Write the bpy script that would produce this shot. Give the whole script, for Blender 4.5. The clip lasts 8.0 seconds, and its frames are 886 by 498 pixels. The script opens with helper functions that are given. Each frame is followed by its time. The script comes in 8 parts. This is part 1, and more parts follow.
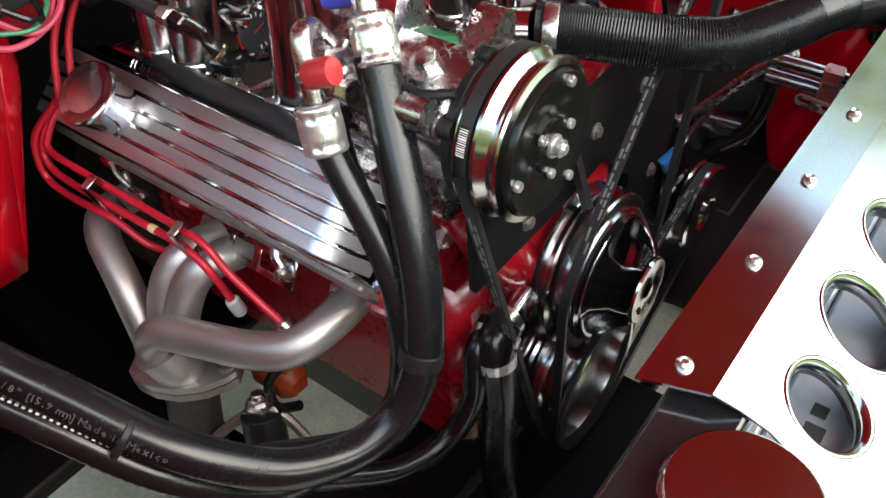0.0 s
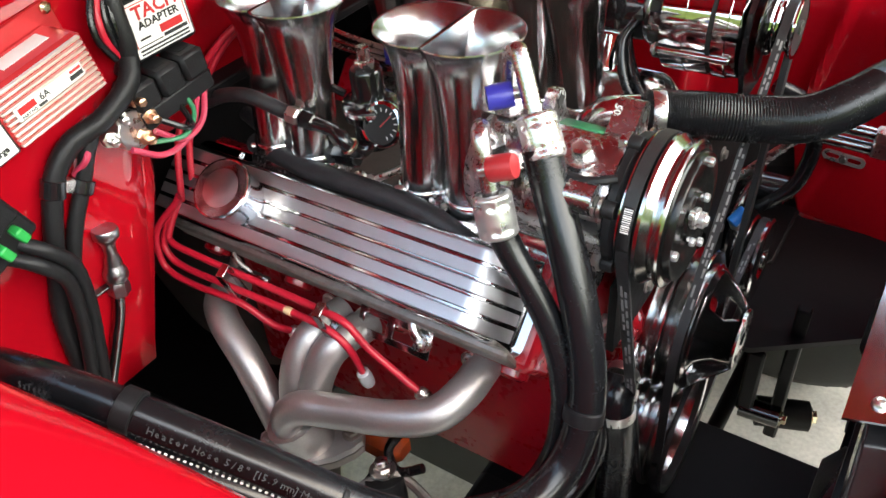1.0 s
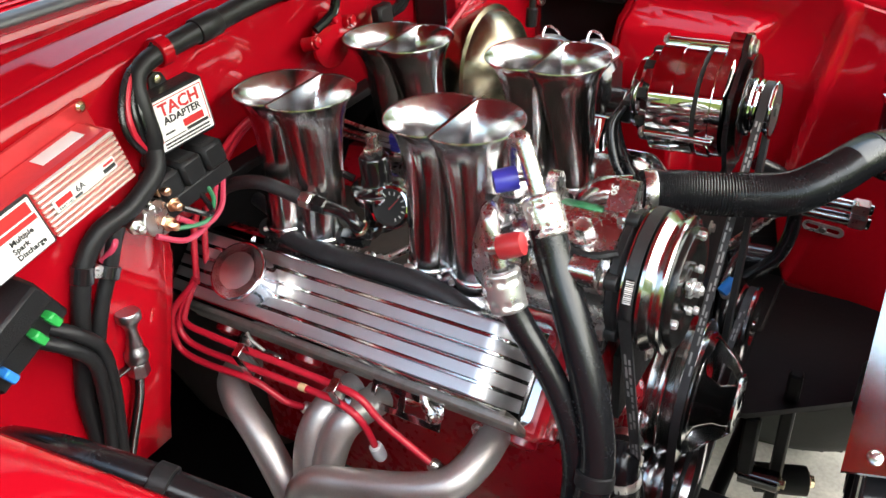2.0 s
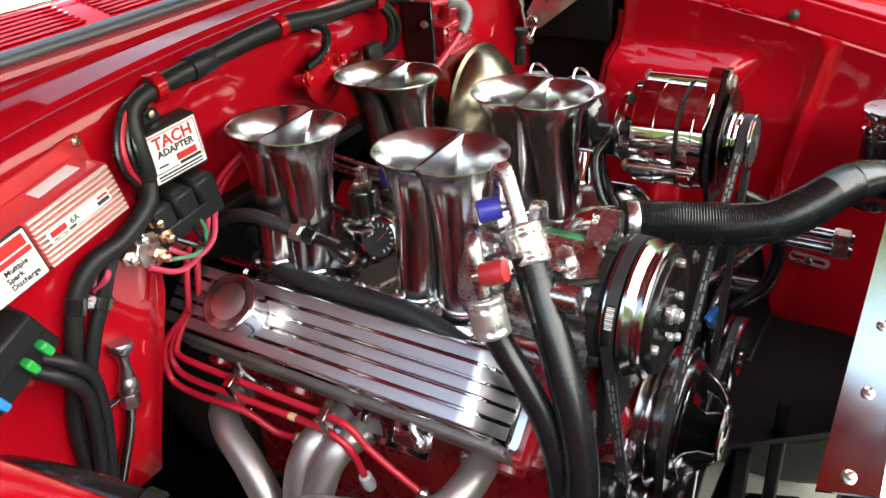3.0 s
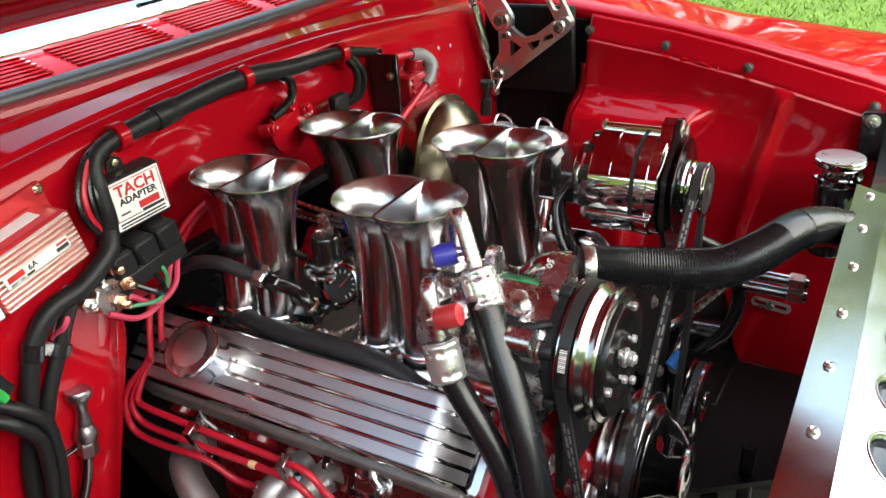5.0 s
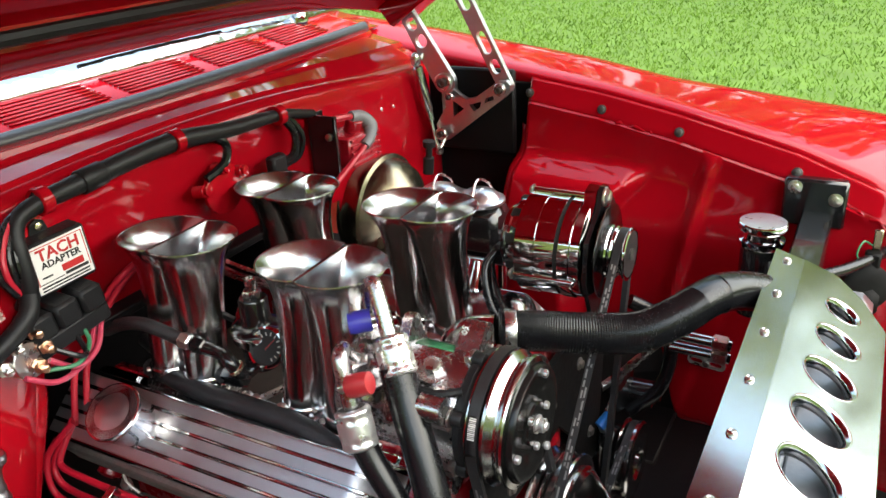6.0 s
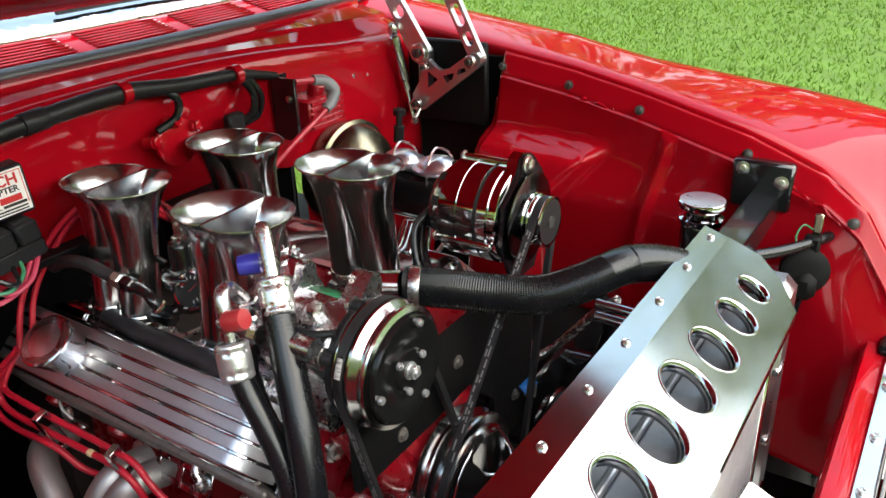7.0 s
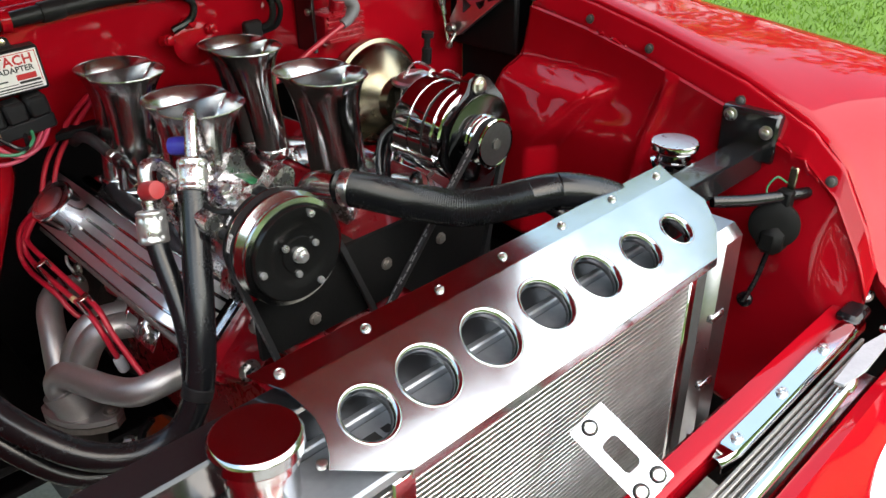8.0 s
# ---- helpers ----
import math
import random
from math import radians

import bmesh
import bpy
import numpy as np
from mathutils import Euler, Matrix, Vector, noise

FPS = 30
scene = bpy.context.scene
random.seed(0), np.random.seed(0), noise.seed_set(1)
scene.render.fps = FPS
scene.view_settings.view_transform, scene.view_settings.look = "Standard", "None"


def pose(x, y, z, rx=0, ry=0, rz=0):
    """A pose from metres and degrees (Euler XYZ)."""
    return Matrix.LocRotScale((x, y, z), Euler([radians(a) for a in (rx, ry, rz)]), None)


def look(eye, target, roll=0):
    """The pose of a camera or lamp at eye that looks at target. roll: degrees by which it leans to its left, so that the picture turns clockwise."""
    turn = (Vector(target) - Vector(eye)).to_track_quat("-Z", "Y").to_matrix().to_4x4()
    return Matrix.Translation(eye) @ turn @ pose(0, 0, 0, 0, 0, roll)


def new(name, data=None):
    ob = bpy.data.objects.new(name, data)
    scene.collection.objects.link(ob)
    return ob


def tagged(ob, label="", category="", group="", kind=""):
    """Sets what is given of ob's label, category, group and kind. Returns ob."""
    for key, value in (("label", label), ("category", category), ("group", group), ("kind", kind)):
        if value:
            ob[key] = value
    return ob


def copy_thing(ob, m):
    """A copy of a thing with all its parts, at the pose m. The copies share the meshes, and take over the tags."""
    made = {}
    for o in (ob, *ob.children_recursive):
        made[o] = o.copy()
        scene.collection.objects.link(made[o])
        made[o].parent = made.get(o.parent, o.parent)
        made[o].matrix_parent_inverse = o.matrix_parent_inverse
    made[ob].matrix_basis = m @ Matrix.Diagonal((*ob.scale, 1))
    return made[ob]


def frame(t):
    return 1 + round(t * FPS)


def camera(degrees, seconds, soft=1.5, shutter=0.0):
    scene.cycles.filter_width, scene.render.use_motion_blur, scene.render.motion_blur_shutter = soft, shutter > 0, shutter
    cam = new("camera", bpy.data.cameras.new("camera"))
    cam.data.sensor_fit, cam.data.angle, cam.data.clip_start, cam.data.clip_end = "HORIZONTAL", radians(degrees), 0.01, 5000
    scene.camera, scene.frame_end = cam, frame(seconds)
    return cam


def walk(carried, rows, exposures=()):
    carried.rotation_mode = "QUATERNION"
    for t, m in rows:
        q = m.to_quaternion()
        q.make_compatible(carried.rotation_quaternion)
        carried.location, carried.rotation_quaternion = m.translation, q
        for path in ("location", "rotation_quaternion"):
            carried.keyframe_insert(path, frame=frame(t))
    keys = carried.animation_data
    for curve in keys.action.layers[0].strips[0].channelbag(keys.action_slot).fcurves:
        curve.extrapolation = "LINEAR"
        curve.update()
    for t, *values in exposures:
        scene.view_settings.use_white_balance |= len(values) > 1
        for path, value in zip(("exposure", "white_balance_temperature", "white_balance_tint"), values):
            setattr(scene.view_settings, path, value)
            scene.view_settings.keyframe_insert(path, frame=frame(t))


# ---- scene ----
cam = camera(58.0, 8.0)
PATH = [
    (0, (0.079, -0.489, 1.244), (-0.876, 0.64, -0.103), -4.3),
    (0.5, (0.005, -0.568, 1.295), (-0.915, 0.622, -0.023), -4.6),
    (1, (-0.027, -0.617, 1.312), (-0.95, 0.644, 0.064), -5.1),
    (1.5, (-0.034, -0.645, 1.324), (-0.967, 0.683, 0.156), -5.3),
    (2, (-0.027, -0.659, 1.339), (-0.969, 0.724, 0.243), -5.3),
    (3.5, (0.003, -0.672, 1.34), (-0.964, 0.765, 0.341), -5.5),
    (4, (0.011, -0.675, 1.336), (-0.96, 0.77, 0.351), -5.6),
    (5.5, (0.036, -0.659, 1.349), (-0.879, 0.899, 0.492), -3.9),
    (6, (0.07, -0.645, 1.362), (-0.828, 0.947, 0.549), -3.3),
    (6.5, (0.108, -0.629, 1.359), (-0.815, 0.953, 0.554), -2.7),
    (7, (0.237, -0.601, 1.343), (-0.769, 0.907, 0.498), -2.0),
    (7.5, (0.418, -0.547, 1.332), (-0.695, 0.843, 0.421), -1.1),
    (8, (0.503, -0.485, 1.33), (-0.76, 0.728, 0.364), -0.9),
]
EXPOSURES = [(0.0, 2.45, 7100, 10), (0.4, 2.75, 7100, 10), (1.0, 2.75, 7100, 10), (2.2, 2.75, 7150, 10), (3.5, 2.55, 7200, 10), (6.0, 2.3, 7250, 10), (8.0, 1.9, 7000, 10)]
walk(cam, [(t, look(eye, target, roll)) for t, eye, target, roll in PATH], EXPOSURES)

# ---- light ----
SUN_ELEV, SUN_AZ = 46.0, 88.0
world = bpy.data.worlds.new("sky")
scene.world = world
world.use_nodes = True
wn = world.node_tree.nodes
sky = wn.new("ShaderNodeTexSky")
sky.sky_type, sky.sun_disc = "NISHITA", False
sky.sun_elevation, sky.sun_rotation = radians(SUN_ELEV), radians(SUN_AZ)
sky.air_density, sky.dust_density, sky.ozone_density = 2.0, 1.0, 0.5
wn["Background"].inputs["Strength"].default_value = 0.15
world.node_tree.links.new(sky.outputs[0], wn["Background"].inputs["Color"])
sun = new("sun", bpy.data.lights.new("sun", "SUN"))
sun.data.energy, sun.data.angle, sun.data.color = 1.5, radians(105), (1.0, 0.97, 0.93)
_az, _el = radians(SUN_AZ), radians(SUN_ELEV)
sun.matrix_world = look((math.sin(_az) * math.cos(_el) * 9, math.cos(_az) * math.cos(_el) * 9, math.sin(_el) * 9), (0, 0, 0))


# ---- materials ----
def mat(name, color, rough=0.5, metal=0.0, coat=0.0, bump=0.0, scale=60.0, vary=0.12, rvary=0.1, spec=0.5, aniso=None, wave=0.0, wscale=11.0):
    """A procedural surface: colour and roughness vary at two scales, with a fine relief."""
    m = bpy.data.materials.new(name)
    m.use_nodes = True
    n, l = m.node_tree.nodes, m.node_tree.links
    p = n["Principled BSDF"]
    p.inputs["Metallic"].default_value = metal
    p.inputs["Coat Weight"].default_value = coat
    p.inputs["Coat Roughness"].default_value = 0.04
    p.inputs["Specular IOR Level"].default_value = spec
    co = n.new("ShaderNodeTexCoord")
    src = co.outputs["Object"]
    if aniso:
        mp = n.new("ShaderNodeMapping")
        mp.inputs["Scale"].default_value = aniso
        l.new(src, mp.inputs["Vector"])
        src = mp.outputs[0]
    a, b = n.new("ShaderNodeTexNoise"), n.new("ShaderNodeTexNoise")
    for t, s, d in ((a, scale, 6), (b, scale / 9, 3)):
        t.inputs["Scale"].default_value, t.inputs["Detail"].default_value = s, d
        l.new(src, t.inputs["Vector"])
    mix = n.new("ShaderNodeMath")
    mix.operation = "ADD"
    l.new(a.outputs["Fac"], mix.inputs[0])
    l.new(b.outputs["Fac"], mix.inputs[1])
    ramp = n.new("ShaderNodeMapRange")
    ramp.inputs["From Min"].default_value, ramp.inputs["From Max"].default_value = 0.65, 1.35
    ramp.inputs["To Min"].default_value, ramp.inputs["To Max"].default_value = 1 - vary, 1 + vary
    l.new(mix.outputs[0], ramp.inputs["Value"])
    col = n.new("ShaderNodeVectorMath")
    col.operation = "SCALE"
    col.inputs[0].default_value = color
    l.new(ramp.outputs[0], col.inputs["Scale"])
    l.new(col.outputs[0], p.inputs["Base Color"])
    rr = n.new("ShaderNodeMapRange")
    rr.inputs["From Min"].default_value, rr.inputs["From Max"].default_value = 0.65, 1.35
    rr.inputs["To Min"].default_value, rr.inputs["To Max"].default_value = max(0.02, rough * (1 - rvary)), rough * (1 + rvary)
    l.new(mix.outputs[0], rr.inputs["Value"])
    l.new(rr.outputs[0], p.inputs["Roughness"])
    if wave:
        # slow ripples of the panel, over the fine relief
        w, wb = n.new("ShaderNodeTexNoise"), n.new("ShaderNodeBump")
        w.inputs["Scale"].default_value, w.inputs["Detail"].default_value = wscale, 1.5
        wb.inputs["Strength"].default_value, wb.inputs["Distance"].default_value = 1.0, wave
        l.new(src, w.inputs["Vector"])
        l.new(w.outputs["Fac"], wb.inputs["Height"])
        l.new(wb.outputs[0], p.inputs["Normal"])
    if bump:
        bp = n.new("ShaderNodeBump")
        if wave:
            l.new(wb.outputs[0], bp.inputs["Normal"])
        bp.inputs["Strength"].default_value, bp.inputs["Distance"].default_value = bump, 0.001
        l.new(a.outputs["Fac"], bp.inputs["Height"])
        l.new(bp.outputs[0], p.inputs["Normal"])
    return m


RED = mat("red_paint", (0.33, 0.003, 0.009), 0.5, 0, 1.0, 0.006, 14, 0.06, spec=0.0, wave=0.0009)
next(n for n in RED.node_tree.nodes if n.type == "BSDF_PRINCIPLED").inputs["Coat IOR"].default_value = 1.33
RED_ENGINE = mat("engine_enamel_red", (0.30, 0.004, 0.012), 0.28, 0, 0.5, 0.25, 90, 0.12)
CHROME = mat("chrome", (0.62, 0.62, 0.63), 0.06, 1, 0, 0.02, 25, 0.03, 0.4)
POLISHED = mat("polished_aluminium", (0.80, 0.79, 0.79), 0.16, 1, 0, 0.05, 40, 0.06, 0.4)
BRUSHED = mat("brushed_aluminium", (0.47, 0.48, 0.48), 0.14, 1, 0, 0.01, 30, 0.04, 0.35, aniso=(1, 1, 1), wave=0.00012, wscale=16.0)
CAST = mat("cast_aluminium", (0.56, 0.54, 0.55), 0.27, 1, 0, 0.15, 260, 0.1)
STACKM = mat("spun_aluminium", (0.50, 0.50, 0.50), 0.19, 1, 0, 0.12, 120, 0.12, 0.45, aniso=(1, 1, 0.10), wave=0.0022, wscale=70.0)
BOWLM = mat("brushed_bell_mouth", (0.48, 0.48, 0.49), 0.22, 1, 0, 0.0, 60, 0.06, 0.3)
COVERM = mat("polished_cover", (0.55, 0.55, 0.56), 0.11, 1, 0, 0.0, 60, 0.04, 0.3, aniso=(0.15, 1, 1), wave=0.0006)
COVERTOP = mat("brushed_cover_fins", (0.53, 0.525, 0.55), 0.42, 1, 0, 0.10, 260, 0.05, 0.25, aniso=(0.04, 1, 1))
DULLA = mat("dull_zinc", (0.13, 0.13, 0.135), 0.36, 0.9, 0, 0.15, 180, 0.12)
CAPM = mat("polished_cap", (0.70, 0.70, 0.71), 0.15, 1, 0, 0.05, 90, 0.05, 0.3)
DARKC = mat("dark_polished_steel", (0.10, 0.10, 0.105), 0.16, 1, 0, 0.05, 90, 0.08, 0.3)
KNOBM = mat("billet_aluminium", (0.42, 0.42, 0.44), 0.30, 1, 0, 0.05, 120, 0.08)
TRIMC = mat("rippled_trim", (0.60, 0.60, 0.61), 0.08, 1, 0, 0.04, 40, 0.04, 0.4, wave=0.0030, wscale=26.0)
HINGEM = mat("satin_billet", (0.58, 0.58, 0.60), 0.33, 1, 0, 0.06, 140, 0.06)
LIDM = mat("satin_lid", (0.70, 0.70, 0.71), 0.30, 1, 0, 0.05, 90, 0.06)
TOPPLATE = mat("dull_aluminium_plate", (0.30, 0.32, 0.35), 0.42, 0.7, 0, 0.2, 120, 0.12)
PULLEYM = mat("machined_pulley", (0.50, 0.50, 0.50), 0.17, 1, 0, 0.05, 60, 0.06)
ZINC = mat("bright_zinc", (0.66, 0.66, 0.66), 0.28, 0.85, 0, 0.1, 120, 0.08)
DEEPB = mat("flat_black_bracket", (0.006, 0.006, 0.006), 0.6, 0, 0, 0.3, 120, 0.3, spec=0.12)
CLUTCHB = mat("clutch_black", (0.006, 0.006, 0.006), 0.22, 0, 0, 0.05, 60, 0.2, spec=0.3)
BOLTD = mat("dull_dark_bolt", (0.10, 0.10, 0.095), 0.45, 0.6, 0, 0.2, 200, 0.2)
STEEL = mat("zinc_steel", (0.66, 0.65, 0.63), 0.28, 1, 0, 0.1, 120, 0.1)
GOLD = mat("zinc_dichromate", (0.24, 0.21, 0.145), 0.26, 1, 0, 0.15, 30, 0.25)
HEADER = mat("ceramic_coat_header", (0.40, 0.385, 0.38), 0.42, 0.85, 0, 0.25, 400, 0.08)
IRON = mat("dull_flange_steel", (0.30, 0.28, 0.26), 0.5, 0.9, 0, 0.4, 150, 0.2)
RUBBER = mat("black_rubber", (0.0065, 0.0068, 0.008), 0.24, 0, 0.0, 0.03, 300, 0.12, 0.25, spec=0.4)
SEALM = mat("grey_seal_rubber", (0.035, 0.037, 0.042), 0.38, 0, 0, 0.2, 200, 0.2)
BELT = mat("belt_rubber", (0.012, 0.012, 0.013), 0.5, 0, 0, 0.4, 400, 0.2)
GLOSSB = mat("gloss_black", (0.008, 0.008, 0.009), 0.18, 0, 0.4, 0.05, 60, 0.2)
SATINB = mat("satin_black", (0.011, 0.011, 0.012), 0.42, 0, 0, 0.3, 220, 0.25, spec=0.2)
PLASTICB = mat("black_plastic", (0.010, 0.010, 0.011), 0.42, 0, 0, 0.35, 500, 0.15, spec=0.25)
# Stands for shade in slots and holes; also plain black print and dial.
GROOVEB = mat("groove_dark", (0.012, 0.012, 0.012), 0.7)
WIRER = mat("red_silicone", (0.42, 0.008, 0.025), 0.4, 0, 0, 0.05, 120, 0.08)
REDCAP = mat("red_plastic", (0.34, 0.02, 0.025), 0.4, 0, 0, 0.05, 90, 0.08)
BLUECAP = mat("blue_plastic", (0.03, 0.03, 0.30), 0.4, 0, 0, 0.05, 90, 0.08)
GREENP = mat("green_plastic", (0.015, 0.30, 0.06), 0.4)
BLUEP = mat("bright_blue_plastic", (0.02, 0.2, 0.62), 0.35)
WHITEP = mat("white_label", (0.72, 0.70, 0.67), 0.5, 0, 0, 0.02, 90, 0.06)
PINKW = mat("pink_insulation", (0.42, 0.03, 0.07), 0.4)
GREENW = mat("green_insulation", (0.02, 0.16, 0.07), 0.4)
INKR = mat("red_ink", (0.5, 0.02, 0.02), 0.5)
INKB = mat("black_ink", (0.015, 0.015, 0.015), 0.5)
ANODR = mat("red_anodised_box", (0.50, 0.03, 0.035), 0.3, 0.35, 0.2, 0.1, 120, 0.08)
FINM = mat("bare_fin_edge", (0.72, 0.60, 0.52), 0.4, 0.6, 0, 0.1, 200, 0.1)
COREM = mat("radiator_core", (0.78, 0.78, 0.77), 0.36, 1, 0, 0.3, 500, 0.12)
# Core colour with the shade between the fins put into it.
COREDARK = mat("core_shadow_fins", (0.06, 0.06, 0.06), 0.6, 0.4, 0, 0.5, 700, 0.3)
BOOTG = mat("pale_boot", (0.36, 0.36, 0.38), 0.45, 0, 0, 0.1, 200, 0.1)
BLACKPIPE = mat("dark_metal", (0.06, 0.055, 0.05), 0.55, 0.6, 0, 0.4, 80, 0.3)
# For black chassis parts, and for sheets that stand for shade.
FRAMEB = mat("chassis_and_shade_black", (0.0055, 0.0052, 0.006), 0.5, 0, 0, 0.4, 60, 0.3, spec=0.15)
ORANGE = mat("orange_enamel", (0.30, 0.045, 0.010), 0.4, 0, 0, 0.2, 50, 0.15)
def clear_glass(name, tint):
    m = bpy.data.materials.new(name)
    m.use_nodes = True
    p = m.node_tree.nodes["Principled BSDF"]
    p.inputs["Base Color"].default_value = (*tint, 1)
    p.inputs["Roughness"].default_value, p.inputs["Transmission Weight"].default_value, p.inputs["IOR"].default_value = 0.0, 1.0, 1.45
    return m


GLASSM = clear_glass("windscreen_glass", (0.90, 0.95, 0.93))
CLEARG = mat("tinted_glass", (0.03, 0.05, 0.045), 0.03, 0, 0, 0, 5, 0.02)
TIRE = mat("tyre_rubber", (0.02, 0.02, 0.02), 0.7, 0, 0, 0.5, 120, 0.3)
CONCRETE = mat("concrete", (0.42, 0.40, 0.36), 0.85, 0, 0, 0.8, 120, 0.22)
GRASSG = mat("turf", (0.095, 0.175, 0.018), 0.8, 0, 0, 1.0, 30, 0.3)
BLADE = mat("grass_blade", (0.110, 0.205, 0.020), 0.6, 0, 0, 0.1, 6, 0.25, spec=0.2)


# ---- mesh tools ----
class Geo:
    """Gathers vertices and faces of one mesh."""

    def __init__(self):
        self.v, self.f = [], []

    def add(self, verts, faces):
        k = len(self.v)
        self.v += [tuple(p) for p in verts]
        self.f += [tuple(i + k for i in f) for f in faces]
        return self

    def box(self, lo, hi, b=0.002, m=None):
        """A box with chamfered edges between two corners; m: a pose to lay it by."""
        lo, hi = Vector(lo), Vector(hi)
        b = min(b, *(0.45 * (hi[i] - lo[i]) for i in range(3)))
        vs, ids = [], {}
        for sx in (0, 1):
            for sy in (0, 1):
                for sz in (0, 1):
                    s = (sx, sy, sz)
                    c = [(lo, hi)[s[i]][i] for i in range(3)]
                    q = [c[i] + (b if s[i] == 0 else -b) for i in range(3)]
                    for ax in range(3):
                        p = list(q)
                        p[ax] = c[ax]
                        ids[s, ax] = len(vs)
                        vs.append(p)
        fs = []
        for ax in range(3):
            o = [i for i in range(3) if i != ax]
            for side in (0, 1):
                loop = []
                for a, c in ((0, 0), (1, 0), (1, 1), (0, 1)):
                    s = [0, 0, 0]
                    s[ax], s[o[0]], s[o[1]] = side, a, c
                    loop.append(ids[tuple(s), ax])
                fs.append(loop)
            for a in (0, 1):
                for c in (0, 1):
                    s0, s1 = [0, 0, 0], [0, 0, 0]
                    s0[o[0]] = s1[o[0]] = a
                    s0[o[1]] = s1[o[1]] = c
                    s1[ax] = 1
                    fs.append([ids[tuple(s0), o[0]], ids[tuple(s1), o[0]], ids[tuple(s1), o[1]], ids[tuple(s0), o[1]]])
        for sx in (0, 1):
            for sy in (0, 1):
                for sz in (0, 1):
                    fs.append([ids[(sx, sy, sz), ax] for ax in range(3)])
        if m is not None:
            vs = [m @ Vector(p) for p in vs]
        return self.add(vs, fs)

    def lathe(self, profile, origin, axis=(0, 0, 1), n=32, cap=True):
        """Turns (radius, height) pairs round an axis."""
        q = Vector((0, 0, 1)).rotation_difference(Vector(axis))
        o, vs, fs = Vector(origin), [], []
        for r, h in profile:
            for k in range(n):
                a = 2 * math.pi * k / n
                vs.append(o + q @ Vector((r * math.cos(a), r * math.sin(a), h)))
        for i in range(len(profile) - 1):
            for k in range(n):
                j = (k + 1) % n
                fs.append((i * n + k, i * n + j, i * n + n + j, i * n + n + k))
        if cap:
            fs.append(tuple(range(n))[::-1])
            fs.append(tuple((len(profile) - 1) * n + k for k in range(n)))
        return self.add(vs, fs)

    def cyl(self, a, b, r, n=20, c=0.001):
        a, b = Vector(a), Vector(b)
        d = (b - a).length
        c = min(c, d * 0.4, r * 0.4)
        return self.lathe([(r - c, 0), (r, c), (r, d - c), (r - c, d)], a, b - a, n)

    def tube(self, pts, r, n=12, step=5, rings=0.0, pitch=0.004, cap=True):
        """A round hose along a smooth line; r: one radius, or one a point; rings: depth of its corrugation."""
        p = curve_points(pts, step)
        rr = [r] * len(pts) if not isinstance(r, (list, tuple)) else list(r)
        rad = []
        for i in range(len(p)):
            t = i / (len(p) - 1) * (len(rr) - 1)
            k = min(int(t), len(rr) - 2)
            rad.append(rr[k] + (rr[k + 1] - rr[k]) * (t - k))
        if rings:
            rad = [q - (rings if i % 2 else 0) for i, q in enumerate(rad)]
        vs, fs = [], []
        t0 = (p[1] - p[0]).normalized()
        side = t0.orthogonal().normalized()
        for i in range(len(p)):
            t = (p[min(i + 1, len(p) - 1)] - p[max(i - 1, 0)]).normalized()
            side = (side - t * side.dot(t)).normalized()
            up = t.cross(side)
            for k in range(n):
                a = 2 * math.pi * k / n
                vs.append(p[i] + (side * math.cos(a) + up * math.sin(a)) * rad[i])
        for i in range(len(p) - 1):
            for k in range(n):
                j = (k + 1) % n
                fs.append((i * n + k, i * n + j, i * n + n + j, i * n + n + k))
        if cap:
            fs.append(tuple(range(n))[::-1])
            fs.append(tuple((len(p) - 1) * n + k for k in range(n)))
        return self.add(vs, fs)

    def prism(self, outline, origin, u, v, depth):
        """An outline in the plane of u and v, made thick along their normal."""
        o, u, v = Vector(origin), Vector(u), Vector(v)
        w = u.cross(v).normalized() * depth
        n = len(outline)
        base = [o + u * a + v * b for a, b in outline]
        vs = base + [p + w for p in base]
        fs = [tuple(range(n))[::-1], tuple(range(n, 2 * n))]
        fs += [(i, (i + 1) % n, n + (i + 1) % n, n + i) for i in range(n)]
        return self.add(vs, fs)

    def grid(self, rows):
        """A sheet through rows of points."""
        m = len(rows[0])
        vs = [p for r in rows for p in r]
        fs = [(i * m + k, i * m + k + 1, (i + 1) * m + k + 1, (i + 1) * m + k) for i in range(len(rows) - 1) for k in range(m - 1)]
        return self.add(vs, fs)

    def hexhead(self, at, axis, r, h, washer=True):
        if washer:
            self.lathe([(r * 1.45, 0), (r * 1.45, h * 0.3), (r * 1.3, h * 0.36)], at, axis, 16)
        self.lathe([(r, 0), (r, h * 0.9), (r * 0.82, h)], at, axis, 6)
        return self


def curve_points(pts, step=5):
    """A smooth line (Catmull-Rom) through the points."""
    p = [Vector(q) for q in pts]
    if len(p) == 2:
        return [p[0].lerp(p[1], i / step) for i in range(step + 1)]
    p = [2 * p[0] - p[1]] + p + [2 * p[-1] - p[-2]]
    out = []
    for i in range(1, len(p) - 2):
        a, b, c, d = p[i - 1 : i + 3]
        for k in range(step):
            t = k / step
            out.append(0.5 * (2 * b + (c - a) * t + (2 * a - 5 * b + 4 * c - d) * t * t + (3 * b - a - 3 * c + d) * t**3))
    out.append(p[-2])
    return out


